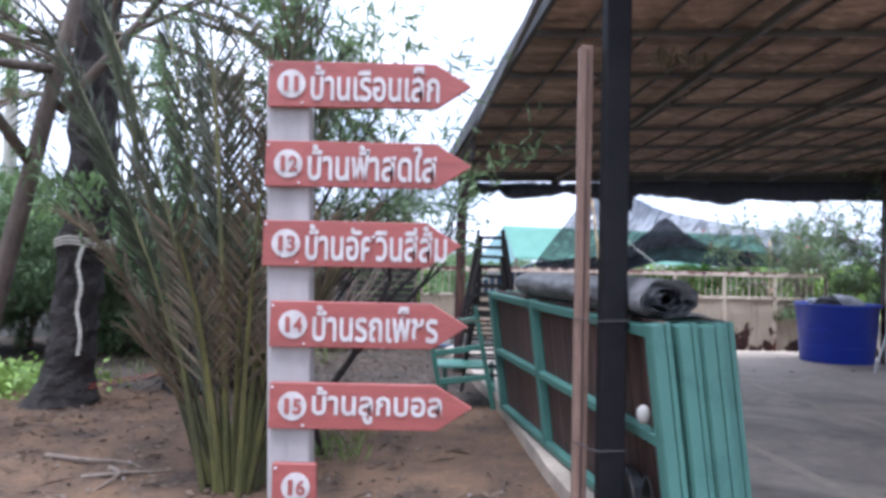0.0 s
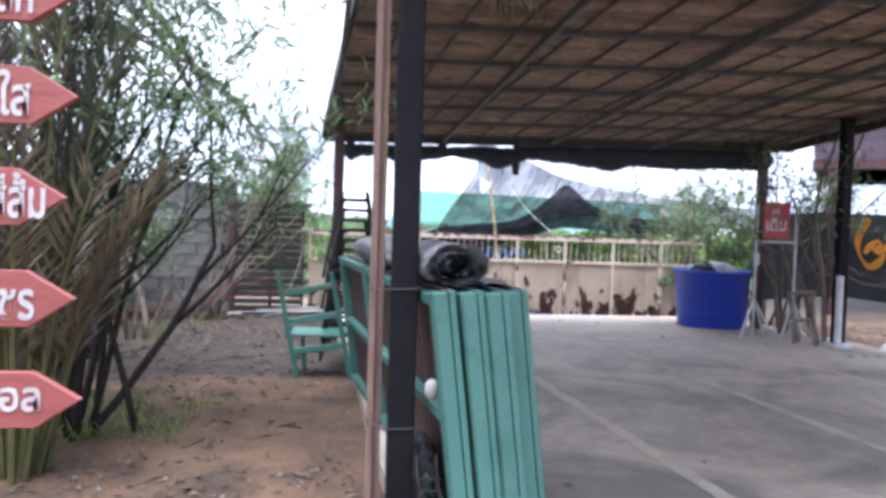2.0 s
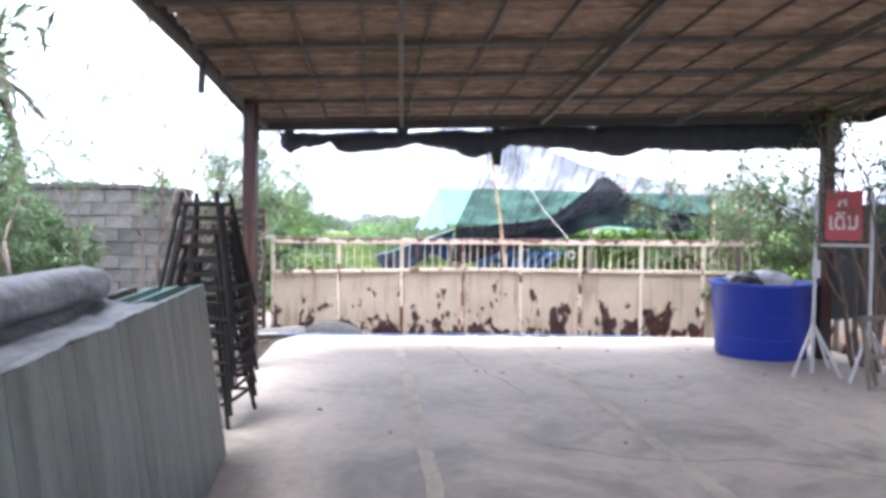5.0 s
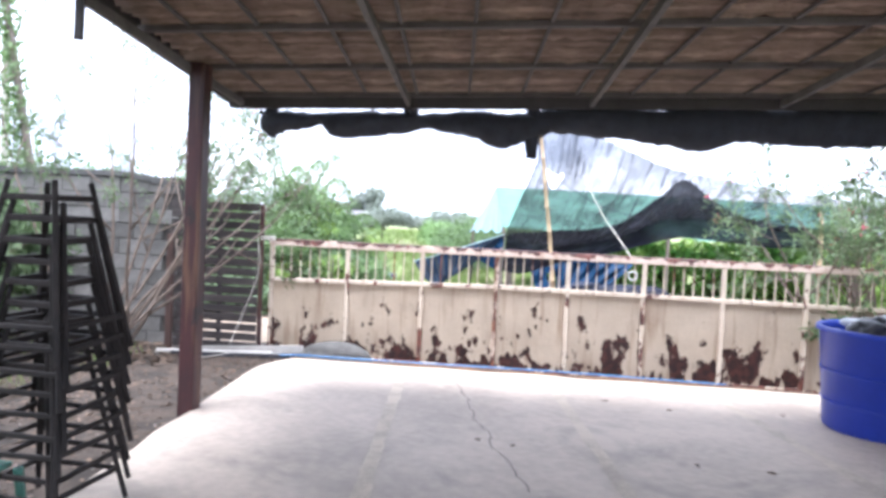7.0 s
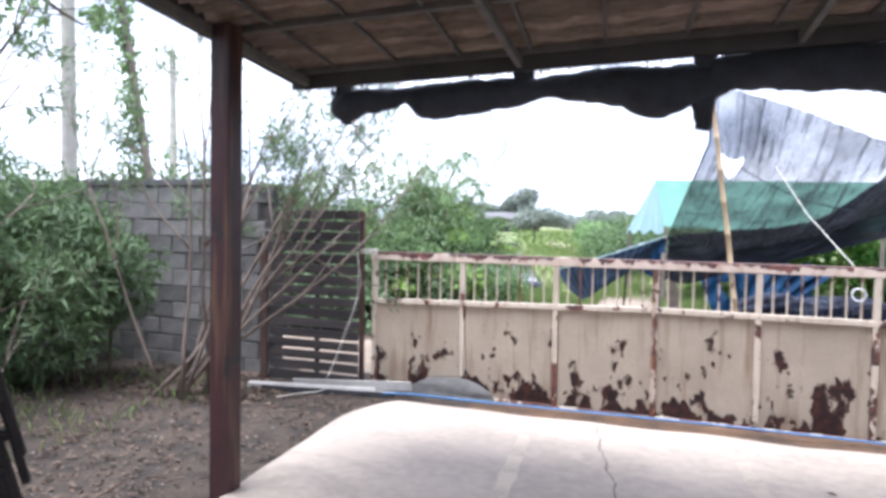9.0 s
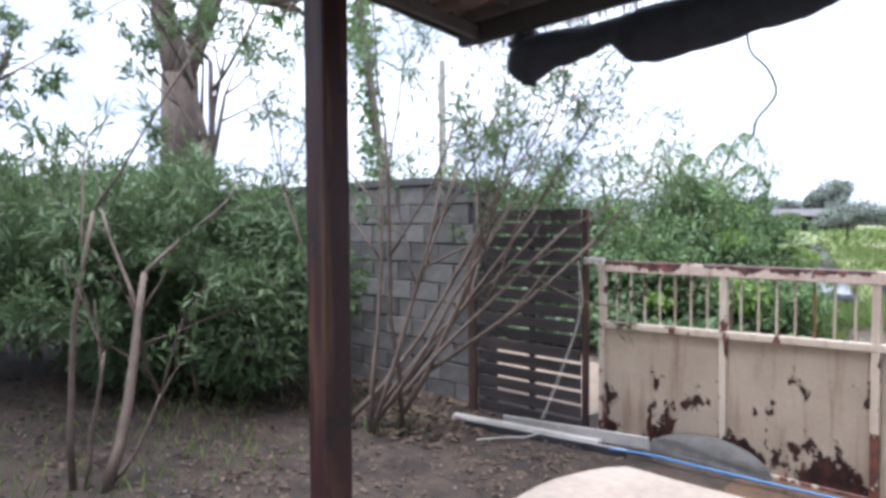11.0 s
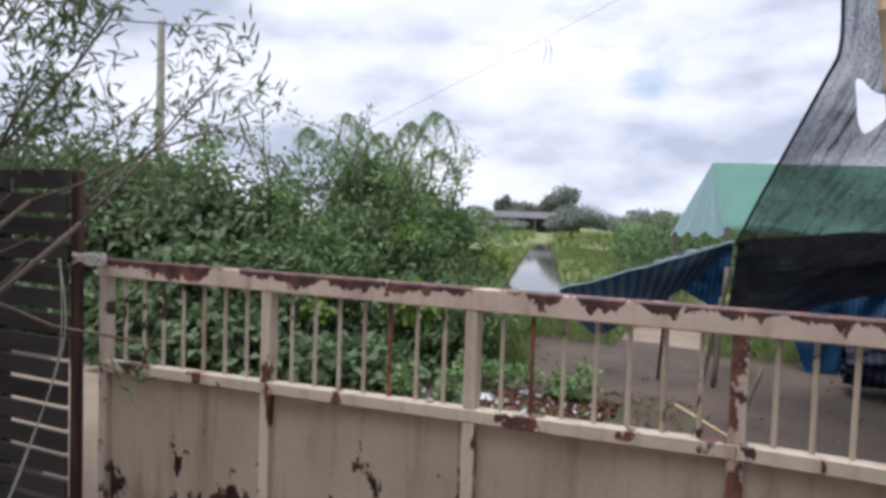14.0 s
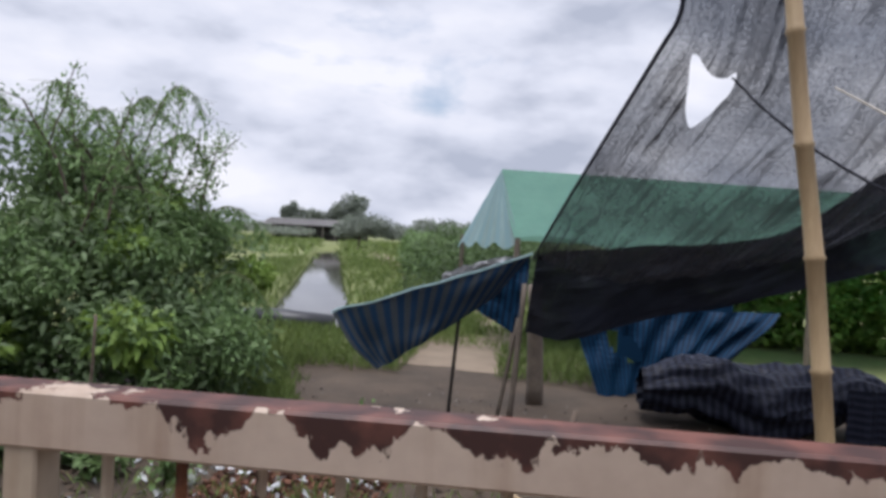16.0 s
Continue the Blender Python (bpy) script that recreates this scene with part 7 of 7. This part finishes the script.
fh = thing("farm_shed", (-20, 92, 0), "long low grey roofed farm shed across the fields", "house")
# near-black box: the shade under the shed roof painted as a wall
bm = bmesh.new()
box(bm, (-27.5, 90, 0), (-16.5, 94, 1.7))
part("wall", bm, "shed_shade", fh)
bm = bmesh.new()
vs = [bm.verts.new(v) for v in ((-28.5, 89, 1.7), (-15.8, 89, 1.7), (-15.8, 92, 2.5), (-28.5, 92, 2.5), (-15.8, 95, 1.7), (-28.5, 95, 1.7))]
bm.faces.new(vs[:4]), bm.faces.new((vs[3], vs[2], vs[4], vs[5]))
thick(bm, 0.08)
part("roof", bm, "tin", fh)
for x in np.linspace(-27, -16.5, 8):
    bm = bmesh.new()
    box(bm, (x - 0.1, 89.2, 0), (x + 0.1, 89.4, 1.7))
    part("post", bm, "far_wall", fh)


# ---- ground cover and small things ----
def scatter(name, count, area, L, W, material, label, cat, seed, upright=0.0, skip=None):
    rng = np.random.default_rng(seed)
    x, y = rng.uniform(area[0], area[1], count), rng.uniform(area[2], area[3], count)
    keep = np.array([(skip is None or not skip(a, b)) and wob(a, b, seed, 0.8) > -0.25 + rng.uniform(-0.3, 0.3) for a, b in zip(x, y)])
    x, y = x[keep], y[keep]
    n = len(x)
    P = np.stack([x, y, [ground_z(a, b) + 0.012 for a, b in zip(x, y)]], 1)
    a = rng.uniform(0, 2 * math.pi, n)
    D = np.stack([np.cos(a), np.sin(a), np.full(n, upright) + rng.uniform(-0.02, 0.3, n)], 1)
    N = np.stack([rng.normal(size=n) * 0.35, rng.normal(size=n) * 0.35, np.full(n, 1.0)], 1) if not upright else unit(rng, n)
    me = leaf_mesh(name, P, D, N, L * rng.uniform(0.5, 1.4, n), W * rng.uniform(0.5, 1.3, n), material)
    ob = new(name, me)
    return tagged(ob, label, cat, kind="stuff")


def on_slab(x, y):
    return x > slab_x(y) - 0.05 and 2.4 < y < 11.3


scatter("leaf_litter", 5200, (-9, 1.2, 0.5, 11.9), 0.05, 0.022, "litter", "dry brown leaves scattered over the earth", "leaf litter", 1, skip=on_slab)
scatter("leaf_litter", 2600, (-3.6, 0.9, 1.6, 8.5), 0.06, 0.024, "litter", "dry brown leaves strewn over the bare yard", "leaf litter", 22, skip=on_slab)
scatter("twigs", 260, (-3.6, 0.7, 1.6, 9.5), 0.22, 0.008, "litter", "thin dry twigs lying on the bare yard", "twigs", 23, skip=on_slab)
scatter("leaf_litter", 6500, (-6, 0.3, 8.5, 11.9), 0.05, 0.022, "litter", "dry brown leaves under the oleanders", "leaf litter", 2, skip=on_slab)
scatter("leaf_litter", 1100, (-3.4, -1.1, 10.7, 11.95), 0.075, 0.036, "litter", "large curled brown leaves heaped at the wall foot", "leaf litter", 25, skip=on_slab)
scatter("leaf_litter", 900, (6.9, 9, 4, 11.8), 0.06, 0.035, "litter", "dry leaves in the border by the slab", "leaf litter", 3)
scatter("pebbles", 1500, (-5, 0.8, 1.0, 11.9), 0.03, 0.028, "pebble", "small stones in the bare earth", "pebbles", 4, 0.15, skip=on_slab)
scatter("grass", 450, (-1.6, -0.5, 4.5, 5.6), 0.14, 0.012, "grass", "short grass tufts round the bush", "grass", 5, 1.6)
scatter("grass", 900, (-4.5, -1.5, 7.5, 11.5), 0.13, 0.012, "grass", "thin grass under the shrubs", "grass", 6, 1.6)
scatter("grass", 26000, (-2.6, 3.8, 18.6, 24), 0.17, 0.014, "grass", "long green grass on the canal bank", "grass", 7, 1.8, skip=lambda x, y: abs(x - canal_mid(y)) < 0.8 and y > 21.8 or (0.9 + 0.3 * wob(y, 0, 1, 2) < x < 2.0 and y < 20.6))
scatter("grass", 16000, (-0.9, 1.0, 15.6, 19), 0.15, 0.014, "grass", "long green grass by the road", "grass", 8, 1.8, skip=lambda x, y: x > 0.2 + 0.4 * wob(y, 0, 3, 1))
scatter("grass", 30000, (-9, 6, 24, 46), 0.24, 0.03, "grass", "rough green grass along the canal", "grass", 9, 1.8, skip=lambda x, y: abs(x - canal_mid(y)) < 0.85)
scatter("grass", 14000, (-45, 25, 46, 92), 0.55, 0.14, "grass", "rows of leafy crops in the far field", "crops", 24, 0.9)
scatter("grass", 500, (0.1, 2.2, 14.2, 15.8), 0.10, 0.012, "grass", "sparse grass on the mud", "grass", 10, 1.6)
scatter("pebbles", 900, (-0.5, 5, 12.6, 18), 0.035, 0.03, "pebble", "small stones on the dark mud road", "pebbles", 11, 0.15)
scatter("leaf_litter", 2600, (-0.8, 2.0, 13.8, 16.2), 0.05, 0.025, "litter", "rubbish and dry leaves heaped by the road", "leaf litter", 12)
scatter("rubble", 2400, (0.35, 1.45, 14.6, 15.7), 0.05, 0.045, "brick_soil", "red-brown rubble heaped by the road", "rubble", 31, 0.35)
scatter("plastic_scraps", 190, (-0.35, 1.35, 14.5, 15.6), 0.075, 0.05, "scrap", "white plastic scraps strewn by the road", "rubbish", 32, 0.4)
scatter("grass", 1500, (-1.2, 1.9, 14.0, 15.0), 0.09, 0.012, "grass", "short grass on the road verge", "grass", 33, 1.2)
rng = np.random.default_rng(13)
n = 26
ob_x, ob_y = rng.uniform(1.2, 6.4, n), rng.uniform(3, 10.5, n)
P = np.stack([ob_x, ob_y, [slab_z(b) + 0.006 for b in ob_y]], 1)
a = rng.uniform(0, 6.28, n)
tagged(new("leaf_litter", leaf_mesh("leaf_litter", P, np.stack([np.cos(a), np.sin(a), np.full(n, 0.1)], 1), np.tile((0, 0.1, 1.0), (n, 1)), rng.uniform(0.03, 0.09, n), np.full(n, 0.03), "litter")), "few dry leaves lying on the concrete slab", "leaf litter", kind="stuff")
for k, (x, y, s) in enumerate(((0.35, 15.3, 0.07), (0.22, 15.0, 0.05), (0.62, 15.6, 0.06), (0.1, 15.45, 0.05), (0.75, 14.95, 0.04))):
    crumple("rubbish", (x, y, 0.0), (s, s * 0.8, s * 0.6), "plastic_grey", "crumpled pale plastic rubbish by the road", "rubbish", 20 + k)

bm = bmesh.new()
tube(bm, [curve([(-0.1, 11.58, 0.0), (0.2, 11.62, 0.01), (0.6, 11.66, 0.0), (1.6, 11.7, 0.0), (3.0, 11.72, 0.01), (5.0, 11.74, 0.0)], i / 50) for i in range(51)], 0.009, 6)
solid("water_hose", bm, "hose", "blue water hose lying along the gate", "hose", smooth=True)
bm = bmesh.new()
beam(bm, (-1.19, 11.70, -0.032), (0.15, 11.70, 0.062), 0.022, 0.092, bevel=0.004)
solid("cement_plank", bm, "cement_board", "pale fibre-cement plank lying before the fence", "plank")
bm = bmesh.new()
beam(bm, (-1.62, 11.53, -0.045), (-0.22, 11.65, -0.005), 0.075, 0.05, bevel=0.008)
for v in bm.verts:
    v.co.z += 0.012 * wob(v.co.x * 4, v.co.y * 9, 2)
solid("timber_offcut", bm, "cement_board", "pale split timber length lying before the plank", "plank")
bar = thing("steel_angle", (-0.68, 11.5, -0.03), "dark steel angle with a thin pale upper edge on the ground", "bar")
bm = bmesh.new()
beam(bm, (-1.36, 11.39, -0.022), (0.02, 11.60, -0.018), 0.012, 0.05, bevel=0.002)
part("web", bm, "plastic_black", bar)
bm = bmesh.new()
beam(bm, (-1.36, 11.399, 0.006), (0.02, 11.609, 0.010), 0.016, 0.005, bevel=0.001)
part("flange", bm, "cement_board", bar, "thin pale upper edge")
bm = bmesh.new()
tube(bm, [curve([(-1.0, 11.12, -0.02), (-0.86, 11.28, -0.01), (-0.72, 11.38, 0.0), (-0.66, 11.49, 0.02)], i / 14) for i in range(15)], 0.005, 5)
solid("cord", bm, "rope", "thin pale cord lying over the steel angle", "cord")
bm = bmesh.new()
vs = [bm.verts.new((0.52 - 0.46 * math.cos(a), 11.76 + 0.10 * math.sin(a), -0.05 + 0.21 * math.sin(a))) for a in np.linspace(0, math.pi, 17)]
bm.faces.new(vs)
thick(bm, 0.03)
solid("concrete_disc", bm, "block", "half buried grey concrete disc leaning on the gate", "concrete disc")
bm = bmesh.new()
tube(bm, [curve([(-0.5, 11.78, 1.36), (-0.46, 11.78, 1.0), (-0.6, 11.72, 0.5), (-0.75, 11.66, 0.08)], i / 20) for i in range(21)], 0.004, 5)
tube(bm, [curve([(-0.49, 11.78, 1.36), (-0.50, 11.78, 0.9), (-0.66, 11.72, 0.4), (-0.77, 11.66, 0.07)], i / 20) for i in range(21)], 0.003, 5)
for j in range(4):
    tube(bm, [(-0.40 + 0.09 * math.cos(a + j), 11.86 + 0.05 * math.sin(a + j), 1.36 + 0.025 * math.sin(2 * a + j)) for a in np.linspace(0, 6.28, 14)], 0.006, 5)
solid("rope", bm, "rope", "white rope knotted between gate and fence", "rope")
bm = bmesh.new()
tube(bm, [curve([(-0.42, 11.88, 1.37), (0.6, 12.28, 1.90), (1.6, 12.68, 2.48), (2.78, 13.12, 3.16)], i / 20) for i in range(21)], 0.0009, 5)
for dx in (0.0, 0.012):
    tube(bm, [(1.52 + dx, 12.65, 2.43), (1.53 + 2 * dx, 12.65, 2.37), (1.51 + 3 * dx, 12.65, 2.31)], 0.0014, 4)
solid("tie_line", bm, "pole_wood", "thin cord strung from the gate rope to the bamboo pole", "cord")
for k, pts in enumerate((((-2.65, 4.6, 0.08), (-2.3, 4.45, 0.1), (-2.05, 4.5, 0.07), (-1.75, 4.2, 0.08)), ((-2.1, 4.35, 0.08), (-1.95, 4.15, 0.11), (-2.0, 3.95, 0.07)), ((-2.2, 4.2, 0.07), (-1.9, 4.25, 0.09), (-1.7, 4.35, 0.07)))):
    bm = bmesh.new()
    tube(bm, [curve(pts, i / 14) for i in range(15)], [0.02 - 0.001 * i for i in range(15)], 6)
    solid("dead_branch", bm, "bark_pale", "pale dead branch lying on the earth", "branch")
rng = np.random.default_rng(77)
n = 900
P = np.stack([rng.normal(-4.35, 0.4, n), rng.normal(6.8, 0.35, n), rng.uniform(0.08, 0.28, n)], 1)
crp = thing("creeping_plant", (-4.35, 6.8, 0.07), "low bright green creeping plant by the palm", "plant")
tagged(part("leaves", leaf_mesh("leaves", P, unit(rng, n), unit(rng, n) * 0.5 + np.array((0, 0, 1.0)), np.full(n, 0.1), np.full(n, 0.05), "leaf_bright"), "leaf_bright", crp), kind="stuff")
# dry leaves caught in the thatch
rng = np.random.default_rng(78)
n = 16
P = np.stack([1.42 + rng.normal(size=n) * 0.09, 4.3 + rng.normal(size=n) * 0.05, 2.83 + rng.normal(size=n) * 0.03], 1)
tagged(new("hanging_leaves", leaf_mesh("hanging_leaves", P, np.stack([rng.normal(size=n) * 0.4, rng.normal(size=n) * 0.4, -np.ones(n)], 1), unit(rng, n), np.full(n, 0.13), np.full(n, 0.035), "palm_dry")), "bunch of dry leaves hanging from the thatch", "dry leaves")
